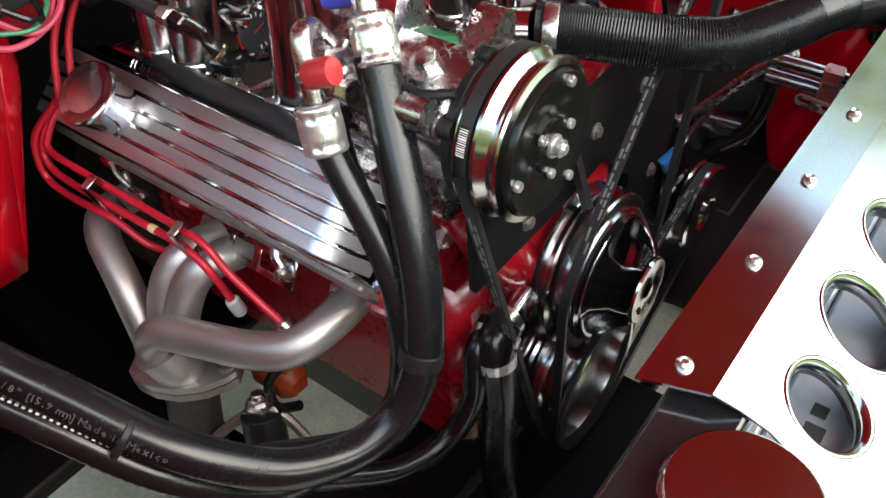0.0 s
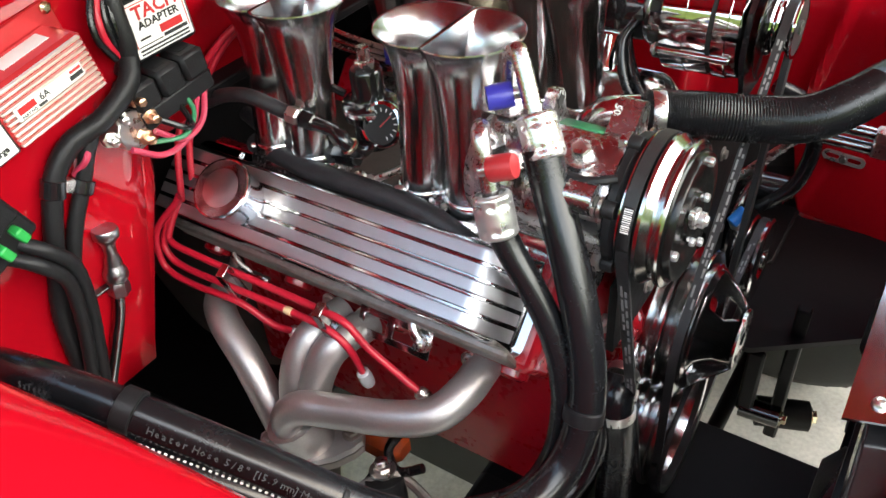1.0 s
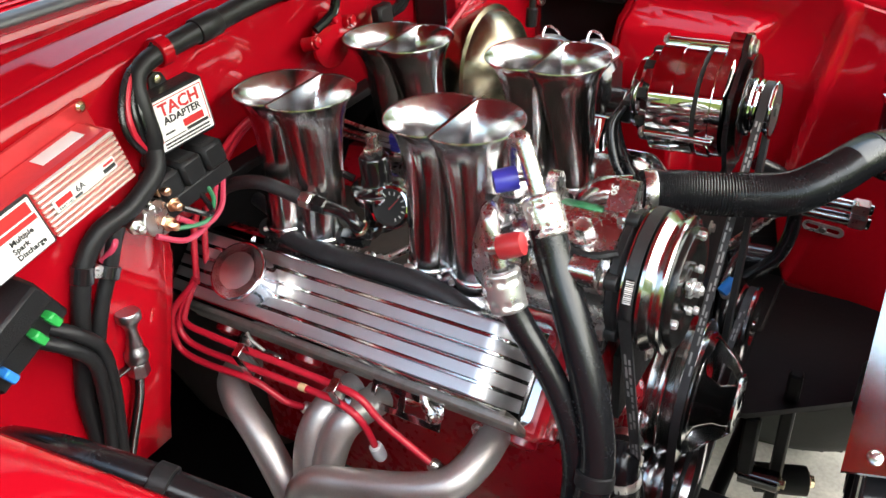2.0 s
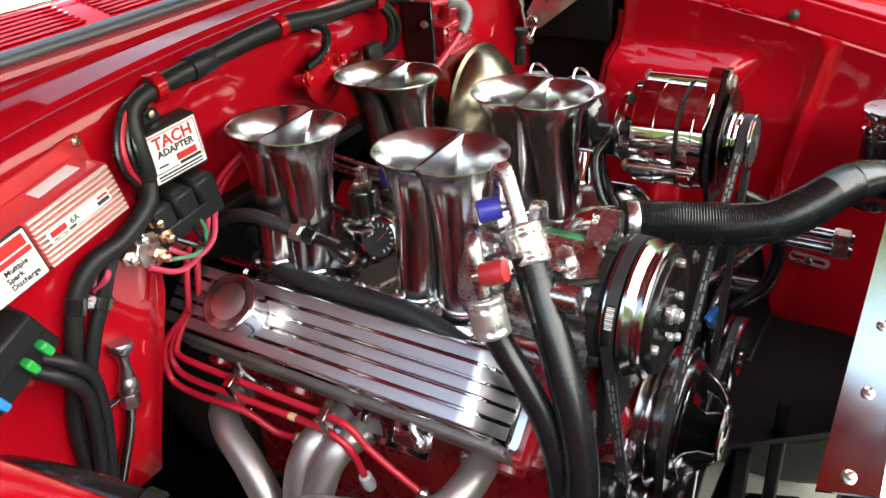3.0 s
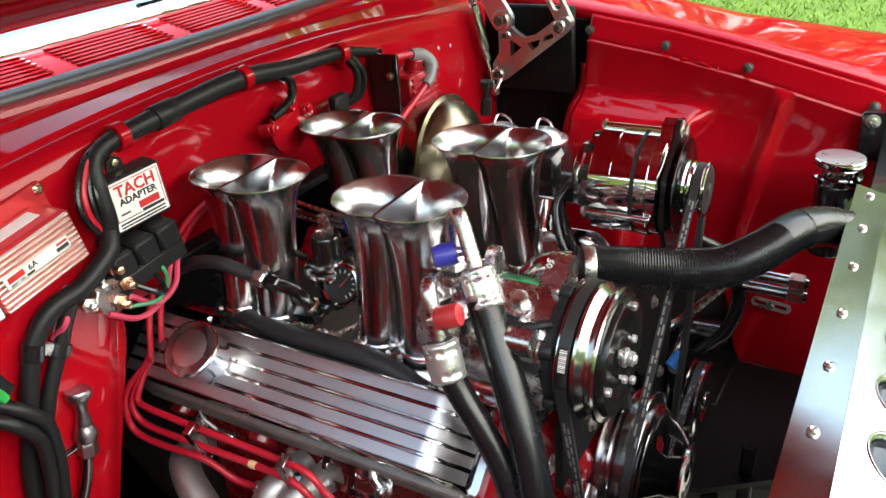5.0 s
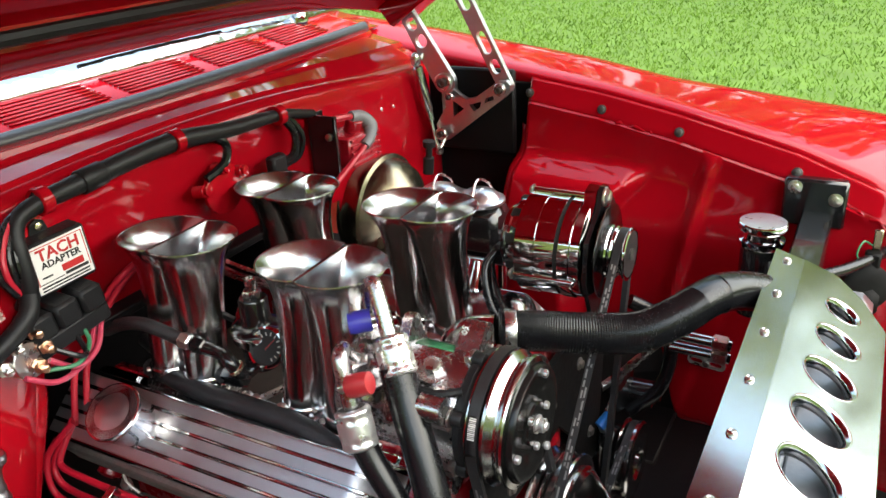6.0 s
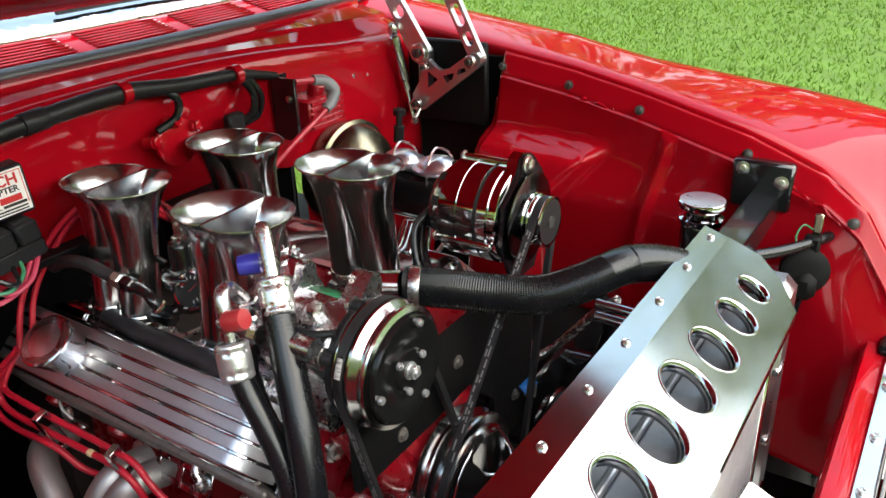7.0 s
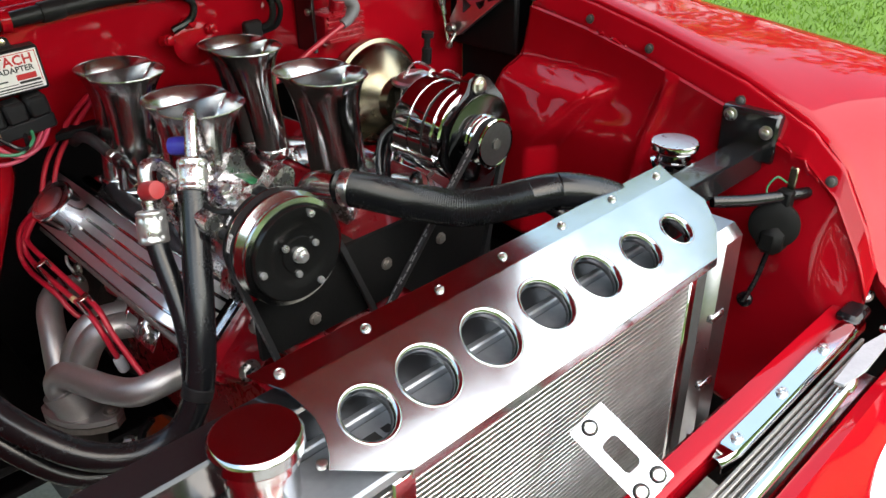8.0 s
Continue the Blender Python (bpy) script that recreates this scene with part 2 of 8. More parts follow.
def part(name, g, material, parent=None, label="", sharp=38, thick=0.0, flat=False):
    """Links the gathered mesh as one object, in world metres, under a thing or a part."""
    me = bpy.data.meshes.new(name)
    base = ROOT.get(parent.name, Vector()) if parent else Vector()
    me.from_pydata([tuple(Vector(p) - base) for p in g.v], [], g.f)
    bm = bmesh.new()
    bm.from_mesh(me)
    bmesh.ops.recalc_face_normals(bm, faces=bm.faces)
    bm.to_mesh(me)
    bm.free()
    me.polygons.foreach_set("use_smooth", [not flat] * len(me.polygons))
    if not flat:
        me.set_sharp_from_angle(angle=radians(sharp))
    me.materials.append(material)
    ob = new(name, me)
    ob.parent = parent
    ROOT[ob.name] = base
    if thick:
        so = ob.modifiers.new("thickness", "SOLIDIFY")
        so.thickness, so.offset = thick, 0
    if label:
        tagged(ob, label)
    return ob


ROOT = {}


def thing(name, label, category, at=(0, 0, 0), group="", kind=""):
    """An Empty at the base of a thing, for its parts."""
    ob = new(name)
    ob.empty_display_size = 0.02
    ob.location = at
    ROOT[ob.name] = Vector(at)
    return tagged(ob, label, category, group, kind)


def single(name, g, material, label, category, group="", kind="", sharp=38, thick=0.0):
    return tagged(part(name, g, material, None, "", sharp, thick), label, category, group, kind)


def text_part(name, words, size, m, material, parent, label="", depth=0.0004):
    """Raised lettering with the built-in font, centred, laid by the pose m."""
    cu = bpy.data.curves.new("lettering", "FONT")
    cu.body, cu.size, cu.align_x, cu.align_y, cu.extrude, cu.resolution_u = words, size, "CENTER", "CENTER", depth, 2
    cu.offset = size * (0.022 if words.isalpha() else 0.004)
    tmp = bpy.data.objects.new("lettering", cu)
    scene.collection.objects.link(tmp)
    me = bpy.data.meshes.new_from_object(tmp)
    bpy.data.objects.remove(tmp)
    base = ROOT.get(parent.name, Vector())
    for q in me.vertices:
        q.co = m @ q.co - base
    me.materials.clear()
    me.materials.append(material)
    ob = new(name, me)
    ob.parent = parent
    ROOT[ob.name] = base
    if label:
        tagged(ob, label)
    return ob


def arch(a, b, n):
    return [a + (b - a) * i / n for i in range(n + 1)]


def sm(e0, e1, x):
    t = min(1, max(0, (x - e0) / (e1 - e0)))
    return t * t * (3 - 2 * t)


# ---- ground ----
def ground_sheets():
    g = Geo()
    g.grid([[(x, y, 0) for x in (-400, -6, -3, 0, 3, 6, 400)] for y in (-400, -6, -3, 0, 1.6, 3, 6, 400)])
    single("ground", g, GRASSG, "short bright green mown grass lawn beside the car", "lawn", kind="structure")
    g = Geo()
    g.box((-3.2, -2.2, -0.1), (2.6, 1.35, 0.006), 0.004)
    single("pavement", g, CONCRETE, "pale worn concrete pavement under the car", "pavement", kind="structure")
    rnd = random.Random(4)
    g = Geo()
    vs, fs = [], []
    for i in range(190000):
        y = 1.36 + 30.0 * rnd.random() ** 2.6
        x = rnd.uniform(-4.0, 2.4) + (y - 1.3) * rnd.uniform(-1.3, 0.25)
        h = rnd.uniform(0.015, 0.045)
        a = rnd.uniform(0, 6.28)
        w = rnd.uniform(0.002, 0.004) * (1 + (y - 1.3) * 0.20)
        dx, dy = math.cos(a) * w, math.sin(a) * w
        lx, ly = rnd.uniform(-0.03, 0.03), rnd.uniform(-0.03, 0.03)
        k = len(vs)
        vs += [(x - dx, y - dy, 0), (x + dx, y + dy, 0), (x + lx * 0.5 + dx * 0.7, y + ly * 0.5 + dy * 0.7, h * 0.6), (x + lx, y + ly, h)]
        fs += [(k, k + 1, k + 2), (k, k + 2, k + 3)]
    g.v, g.f = vs, fs
    me = bpy.data.meshes.new("grass")
    me.from_pydata(vs, [], fs)
    me.materials.append(BLADE)
    tagged(new("grass", me), "short bright green mown grass blades on the lawn", "grass", kind="stuff")


# ---- car body ----
def lerp_table(tab, x):
    if x <= tab[0][0]:
        return tab[0][1]
    for (a, p), (b, q) in zip(tab, tab[1:]):
        if x <= b:
            return p + (q - p) * (x - a) / (b - a)
    return tab[-1][1]


LIP_Y = [(-1.3, 0.79), (-0.75, 0.765), (-0.357, 0.73), (-0.213, 0.702), (-0.02, 0.658), (0.147, 0.622), (0.24, 0.60), (0.45, 0.57)]
LIP_Z = [(-1.3, 1.13), (-0.75, 1.078), (-0.357, 1.028), (-0.213, 1.006), (-0.02, 0.970), (0.1, 0.932), (0.16, 0.892), (0.21, 0.82), (0.25, 0.74), (0.45, 0.66)]
CREST = [(-1.3, 1.15), (-1.08, 1.131), (-0.79, 1.098), (-0.44, 1.05), (-0.28, 1.018), (0.03, 0.982), (0.1, 0.972), (0.3, 0.93), (0.45, 0.86)]
MID = 0.095


NEAR_Y = [(-1.3, 0.79), (-0.8, 0.746), (-0.4, 0.705), (-0.2, 0.685), (0.0, 0.662), (0.147, 0.63), (0.24, 0.60), (0.45, 0.57)]
NEAR_Z = [(-1.3, 1.01), (-0.8, 0.982), (-0.5, 1.003), (-0.4, 1.008), (-0.3, 1.008), (-0.2, 1.000), (-0.05, 0.965), (0.06, 0.92), (0.16, 0.875), (0.21, 0.82), (0.25, 0.74), (0.45, 0.66)]


def side(y, far):
    return y if far else 2 * MID - y


def fender(car, far):
    rows = []
    for x in arch(-1.3, 0.44, 44):
        yl, zl, zc = lerp_table(LIP_Y if far else NEAR_Y, x), lerp_table(LIP_Z if far else NEAR_Z, x), lerp_table(CREST, x)
        if not far:
            zc = min(zc, zl + 0.035)
        yc = 0.88
        row = [(yl + 0.004, zl - 0.03), (yl, zl - 0.004), (yl + 0.004, zl), (yl + 0.02, zl + 0.004)]
        for k in range(1, 8):
            t = k / 7
            row.append((yl + 0.02 + (yc - yl - 0.02) * t, zl + 0.004 + (zc - zl - 0.004) * math.sin(t * math.pi / 2)))
        for k in range(1, 9):
            a = math.pi / 2 * k / 8
            row.append((yc + 0.12 * math.sin(a), zc - 0.10 * (1 - math.cos(a))))
        row += [(yc + 0.125, zc - 0.25), (yc + 0.10, 0.45), (yc + 0.06, 0.32)]
        rows.append([(x, side(y, far), z) for y, z in row])
    return part("fender", Geo().grid(rows), RED, car, "", 60, 0.003)


def inner_fender(car, far):
    rows = []
    if not far:
        # the near one drops straight down behind the fender's lip
        for x in arch(-0.50, 0.235, 40):
            yl, zl = lerp_table(NEAR_Y, x), lerp_table(NEAR_Z, x)
            rows.append([(x, side(y, far), z) for y, z in [(yl + 0.005, zl - 0.031), (yl + 0.012, zl - 0.045)] + [(yl + 0.014, zl - 0.05 - (zl - 0.49) * k / 12) for k in range(13)]])
        return part("inner_fender", Geo().grid(rows), RED, car, "", 50, 0.002)
    for x in arch(-0.50, 0.235, 120):
        yl, zl = lerp_table(LIP_Y, x) - 0.002, lerp_table(LIP_Z, x)
        row = [(yl + 0.001, zl - 0.006), (yl - 0.004, zl - 0.012), (yl - 0.012, zl - 0.040), (yl - 0.016, zl - 0.044), (yl - 0.016, zl - 0.047)]
        foot = 0.44 + 0.16 * sm(-0.165, -0.215, x)
        depth = zl - 0.05 - foot
        for k in range(0, 46):
            z = zl - 0.05 - depth * k / 45
            # boxed wheelhouse with a slanting front edge, under a rounded shoulder
            front = -0.290 + 0.85 * max(-0.10, z - 0.878)
            wheel = 0.055 * sm(0.912, 0.880, z) * sm(front + 0.022, front - 0.016, x) + 0.040 * math.exp(-(((x + 0.40) / 0.20) ** 2)) * sm(0.90, 0.80, z)
            # pressed rib that leans back towards its foot, and a shallow step ahead of it
            rib = 0.010 * math.exp(-(((x + 0.151 - (z - 0.939) * 0.19) / 0.010) ** 2)) * sm(0.945, 0.92, z) * sm(0.60, 0.70, z)
            step = 0.008 * sm(-0.08, -0.06, x - (z - 0.8) * 0.3) * sm(0.90, 0.87, z)
            y = yl - 0.020 - 0.03 * sm(zl - 0.03, zl - 0.2, z) - wheel - rib + step
            row.append((y, z))
        rows.append([(x, side(y, far), z) for y, z in row])
    p = part("inner_fender", Geo().grid(rows), RED, car, "", 50, 0.002)
    # rear closing panel of the wheelhouse, rounded
    rows = []
    for k in range(9):
        a = math.pi / 2 * k / 8
        row = []
        for z in arch(0.55, 0.955, 24):
            yl = lerp_table(LIP_Y, -0.5)
            y0 = yl - 0.022 - 0.03 * sm(0.99, 0.82, z) - 0.055 * sm(0.912, 0.880, z) - 0.040 * math.exp(-((0.1 / 0.2) ** 2)) * sm(0.90, 0.80, z)
            row.append((-0.50 - 0.03 * math.sin(a), side(y0 + 0.10 * (1 - math.cos(a)), far), z))
        rows.append(row)
    part("wheelhouse", Geo().grid(rows), RED, car, "", 50, 0.002)
    for x in (-0.50, -0.357, -0.213, -0.02, 0.147):
        yl, zl = lerp_table(LIP_Y, x), lerp_table(LIP_Z, x)
        b = Geo().lathe([(0.0085, 0), (0.0085, 0.002), (0.0055, 0.003), (0.0055, 0.007), (0.0035, 0.008)], (x, yl - 0.0125, zl - 0.033), (0, -1, 0.25), 12)
        part("bolt", b, BOLTD, p, "dull grey fender bolt")
    # slotted zinc bracket bolted low on the panel
    k = part("slotted_bracket", holed(slot(-0.124, 0.580, 0.0235, 0.0095, -0.10), [slot(-0.108, 0.5785, 0.006, 0.0045, -0.10), slot(-0.141, 0.5815, 0.006, 0.0045, -0.10)], 0.6215), ZINC, p, "zinc plated slotted bracket", 30, 0.003, flat=True)
    part("bolt", Geo().lathe([(0.0062, 0), (0.0062, 0.003), (0.0045, 0.005)], (-0.124, 0.6185, 0.580), (0, -1, 0), 12), BOLTD, k)
    # lumpy seam sealer along the flange
    rnd = random.Random(12)
    for x0, x1 in ((-0.34, -0.26), (0.02, 0.13)):
        pts = []
        for x in arch(x0, x1, 12):
            pts.append((x, lerp_table(LIP_Y, x) - 0.017 + rnd.uniform(-0.002, 0.001), lerp_table(LIP_Z, x) - 0.048 + rnd.uniform(-0.004, 0.004)))
        part("seam_sealer", Geo().tube(pts, [0.0025 + 0.0015 * rnd.random() for _ in pts], 8, 3), RED, p)
    return p


def cowl_x(y):
    return -0.832 - 0.046 * ((y - 0.06) / 0.69) ** 2


def cowl_z(y):
    return 1.100 - 0.030 * ((y - 0.08) / 0.45) ** 2 if abs(y - 0.08) < 0.45 else 1.07 - 0.06 * (abs(y - 0.08) - 0.45)


def firewall(car):
    ys = arch(-0.56, 0.735, 36)
    rows = []
    for y in ys:
        zc, xs = cowl_z(y), cowl_x(y)
        zs = 1.112
        row = [(-0.70 + 0.06 * sm(0.5, 0.3, z), z) for z in (0.2, 0.34, 0.42, 0.5, 0.656, 0.7, 0.8, 0.9, 0.98)]
        row += [(-0.71, zc - 0.03), (-0.712, zc - 0.008), (-0.718, zc), (-0.735, zc + 0.004), (-0.739, zc + 0.010), (-0.775, 0.6 * zc + 0.4 * zs + 0.008), (-0.779, 0.55 * zc + 0.45 * zs + 0.013)]
        row += [(xs + 0.032, zs - 0.002), (xs + 0.030, zs + 0.004), (xs - 0.02, zs + 0.006)]
        k = ys.index(y)
        # pressed pocket behind the rear stacks
        dent = 0.042 * sm(-0.135, -0.100, y) * sm(0.345, 0.305, y)
        row = [(x - (dent if 0.85 < z < 1.0 else 0.0), z) for x, z in row]
        # the near edge of the opening slants outwards
        cut = lambda z: -0.209 - 0.30 * max(0.0, 0.897 - z)
        rows.append([(x, min(y, cut(z) - 0.022 * (10 - k)) if k in (7, 8, 9) and z < 0.95 else cut(z) if k == 10 and z < 0.95 else y, z) for x, z in row])
    g = Geo().grid(rows)
    # the lower middle is open to the gearbox tunnel
    cut = lambda z: -0.209 - 0.30 * max(0.0, 0.897 - z)
    keep = []
    for f in g.f:
        zm, ym, top = sum(g.v[i][2] for i in f) / 4, sum(g.v[i][1] for i in f) / 4, max(g.v[i][1] for i in f)
        opening = top > cut(zm) + 0.022 and ym < 0.36
        if zm > (0.90 if opening else 0.655):
            keep.append(f)
    g.f = keep
    fw = part("firewall", g, RED, car, "", 40, 0.003)
    # rounded shoulder that turns back into the tunnel
    rows = []
    for z in arch(0.655, 0.90, 12):
        y0, y1 = cut(z) - 0.001, -0.172 - 0.46 * max(0.0, 0.850 - z)
        rows.append([(-0.7045 - 0.075 * (1 - math.cos(t * math.pi / 2)), y0 + (y1 - y0) * math.sin(t * math.pi / 2), z) for t in arch(0, 1, 10)])
    part("tunnel_shoulder", Geo().grid(rows), RED, fw, "", 50, 0.003)
    # Black sheets close off the opening; their colour carries its inner shade.
    part("tunnel", Geo().box((-1.12, -0.56, 0.20), (-1.10, 0.73, 0.92), 0.004), FRAMEB, car, "black sheet for the dark inside the gearbox tunnel")
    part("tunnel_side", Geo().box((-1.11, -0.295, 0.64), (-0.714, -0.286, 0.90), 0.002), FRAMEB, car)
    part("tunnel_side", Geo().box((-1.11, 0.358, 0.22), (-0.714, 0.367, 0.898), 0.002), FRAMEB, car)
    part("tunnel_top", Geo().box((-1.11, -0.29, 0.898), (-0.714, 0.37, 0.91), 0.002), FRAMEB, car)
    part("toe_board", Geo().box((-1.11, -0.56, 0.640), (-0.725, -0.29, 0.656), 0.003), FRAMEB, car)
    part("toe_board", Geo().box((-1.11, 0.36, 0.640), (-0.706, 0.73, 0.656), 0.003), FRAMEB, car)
    for y, z in ((0.535, 1.015), (0.575, 1.01), (0.50, 1.0), (-0.5, 0.93)):
        part("bolt", Geo().lathe([(0.006, 0), (0.006, 0.002), (0.003, 0.005)], (-0.7085, y, z), (1, 0, 0), 10), STEEL, fw, "small bright screw")
    # raised blank-off plate and pressed bead on the firewall
    g = Geo().box((-0.7505, 0.06, 0.905), (-0.7445, 0.29, 0.985), 0.003)
    part("cover_plate", g, RED, fw)
    for y, z in ((0.08, 0.97), (0.27, 0.97), (0.18, 0.975)):
        part("bolt", Geo().hexhead((-0.7445, y, z), (1, 0, 0), 0.005, 0.005), RED, fw)
    # rubber seal on the cowl lip
    pts = [(cowl_x(y), y, 1.119) for y in arch(-0.62, 0.76, 20)]
    part("weather_seal", Geo().tube(pts, 0.0115, 12, 2), SEALM, car, "black rubber hood weather strip", 60)
    # cowl vent panel
    rows = []
    for y in arch(-0.75, 0.83, 30):
        xs = cowl_x(y)
        rows.append([(xs + dx, y, z) for dx, z in ((0.0, 1.110), (-0.022, 1.114), (-0.030, 1.121), (-0.104, 1.140), (-0.112, 1.140), (-0.118, 1.136), (-0.15, 1.14))])
    cowl = part("cowl_panel", Geo().grid(rows), RED, car, "", 40, 0.002)
    for k in range(7):
        for j in range(7):
            y0, y1 = -0.62 + j * 0.19, -0.62 + j * 0.19 + 0.155
            rows = []
            for y in arch(y0, y1, 4):
                xs = cowl_x(y) - 0.036 - k * 0.0096
                z = 1.1228 + k * 0.00247
                rows.append([(xs, y, z + 0.0035), (xs - 0.0046, y, z + 0.0046), (xs - 0.0046, y, z + 0.0012)])
            part("vent_slat", Geo().grid(rows), RED, cowl, "", 30, 0.0012)
            rows = [[(p[0][0] - 0.0052, p[0][1], p[0][2] - 0.0010), (p[0][0] - 0.0090, p[0][1], p[0][2] + 0.0001)] for p in rows]
            # Dark strip laid on the panel in place of a shaded slot.
            part("vent_slot", Geo().grid(rows), GROOVEB, cowl, "", 30)
    # windscreen foot: chrome strip, glass, wiper
    rows = []
    for y in arch(-0.9, 0.86, 30):
        xs = cowl_x(y) - 0.112
        rows.append([(xs + dx, y, z) for dx, z in ((0.002, 1.138), (-0.002, 1.148), (-0.016, 1.160), (-0.034, 1.170), (-0.040, 1.170))])
    part("windscreen_trim", Geo().grid(rows), TRIMC, car, "bright chrome windscreen trim", 40, 0.002)
    rows = []
    for y in arch(-0.9, 0.86, 30):
        xs = cowl_x(y) - 0.150
        rows.append([(xs, y, 1.168), (xs - 0.35, y * 0.95, 1.45), (xs - 0.50, y * 0.9, 1.60)])
    part("windscreen", Geo().grid(rows), GLASSM, car, "clear curved windscreen glass", 40, 0.004).visible_shadow = False
    w = part("wiper_arm", Geo().tube([(-0.965, 0.66, 1.165), (-0.967, 0.60, 1.178), (-0.968, 0.46, 1.177), (-0.965, 0.30, 1.175)], [0.007, 0.006, 0.004, 0.003], 8, 4), CHROME, car, "chrome wiper arm")
    part("pivot", Geo().lathe([(0.018, 0), (0.018, 0.012), (0.010, 0.03), (0.004, 0.034)], (-0.965, 0.66, 1.138), (0.2, 0, 1), 16), CHROME, w)
    part("blade", Geo().tube([(-0.972, 0.46, 1.172), (-0.968, 0.30, 1.172), (-0.960, 0.14, 1.171)], 0.0040, 6, 4), SATINB, w, "black wiper blade")


HOOD_REAR = (-0.760, 1.140)


def hood_line(n=56, length=1.34):
    """The hood's long profile: steep at the rear edge, flatter toward the nose."""
    x, z, out = HOOD_REAR[0], HOOD_REAR[1], []
    for k in range(n + 1):
        u = length * k / n
        a = radians(25.0 + 14.0 * math.exp(-u / 0.15))
        out.append((u, x, z, math.cos(a), math.sin(a)))
        x, z = x + math.cos(a) * length / n, z + math.sin(a) * length / n
    return out


def hood(car):
    line = hood_line()
    def at(u, w):
        k = min(len(line) - 2, max(0, int(u / 1.34 * 56)))
        u0, x, z, c, s = line[k]
        d = u - u0
        return x + d * c - w * s, z + d * s + w * c
    def crown(y, h):
        return h * (1 - abs((y - 0.09) / 0.63) ** 5)
    rows = []
    for y in arch(-0.54, 0.72, 22):
        k = crown(y, 0.066)
        rows.append([(at(u, 0.03 + k * 0.8)[0], y, at(u, 0.03 + k * 0.8)[1] + k * 0.2) for u in arch(0, 1.34, 20)])
    h = part("hood", Geo().grid(rows), RED, car, "raised glossy red hood", 50, 0.003)
    # inner stiffening frame
    rows = []
    for y in arch(-0.53, 0.71, 16):
        k = crown(y, 0.062)
        prof = [(-0.006, 0.025), (0, 0.008), (0.02, 0.0), (0.07, 0.0), (0.085, 0.02)] + [(u, 0.022) for u in arch(0.2, 1.1, 8)] + [(1.16, 0.02), (1.17, 0.0), (1.31, 0.0), (1.34, 0.03)]
        rows.append([(at(u, w + k * 0.8)[0], y, at(u, w + k * 0.8)[1] + k * 0.2) for u, w in prof])
    part("inner_panel", Geo().grid(rows), RED, h, "", 30, 0.002)
    for y0, y1 in ((-0.535, -0.46), (0.64, 0.715)):
        rows = [[(at(u, w)[0], y, at(u, w)[1]) for y, w in ((y0, 0.03), (y0, -0.010), (y0 + 0.006, -0.014), (y1 - 0.006, -0.014), (y1, -0.010), (y1, 0.03))] for u in arch(0.02, 1.33, 20)]
        part("side_rail", Geo().grid(rows), RED, h, "", 30, 0.002)
    g = Geo().tube([(at(0.10, 0.0)[0], y, at(0.10, 0.012 + crown(y, 0.055))[1]) for y in arch(-0.45, 0.63, 10)], 0.008, 8, 2)
    part("seal_strip", g, SATINB, h, "black rubber strip")


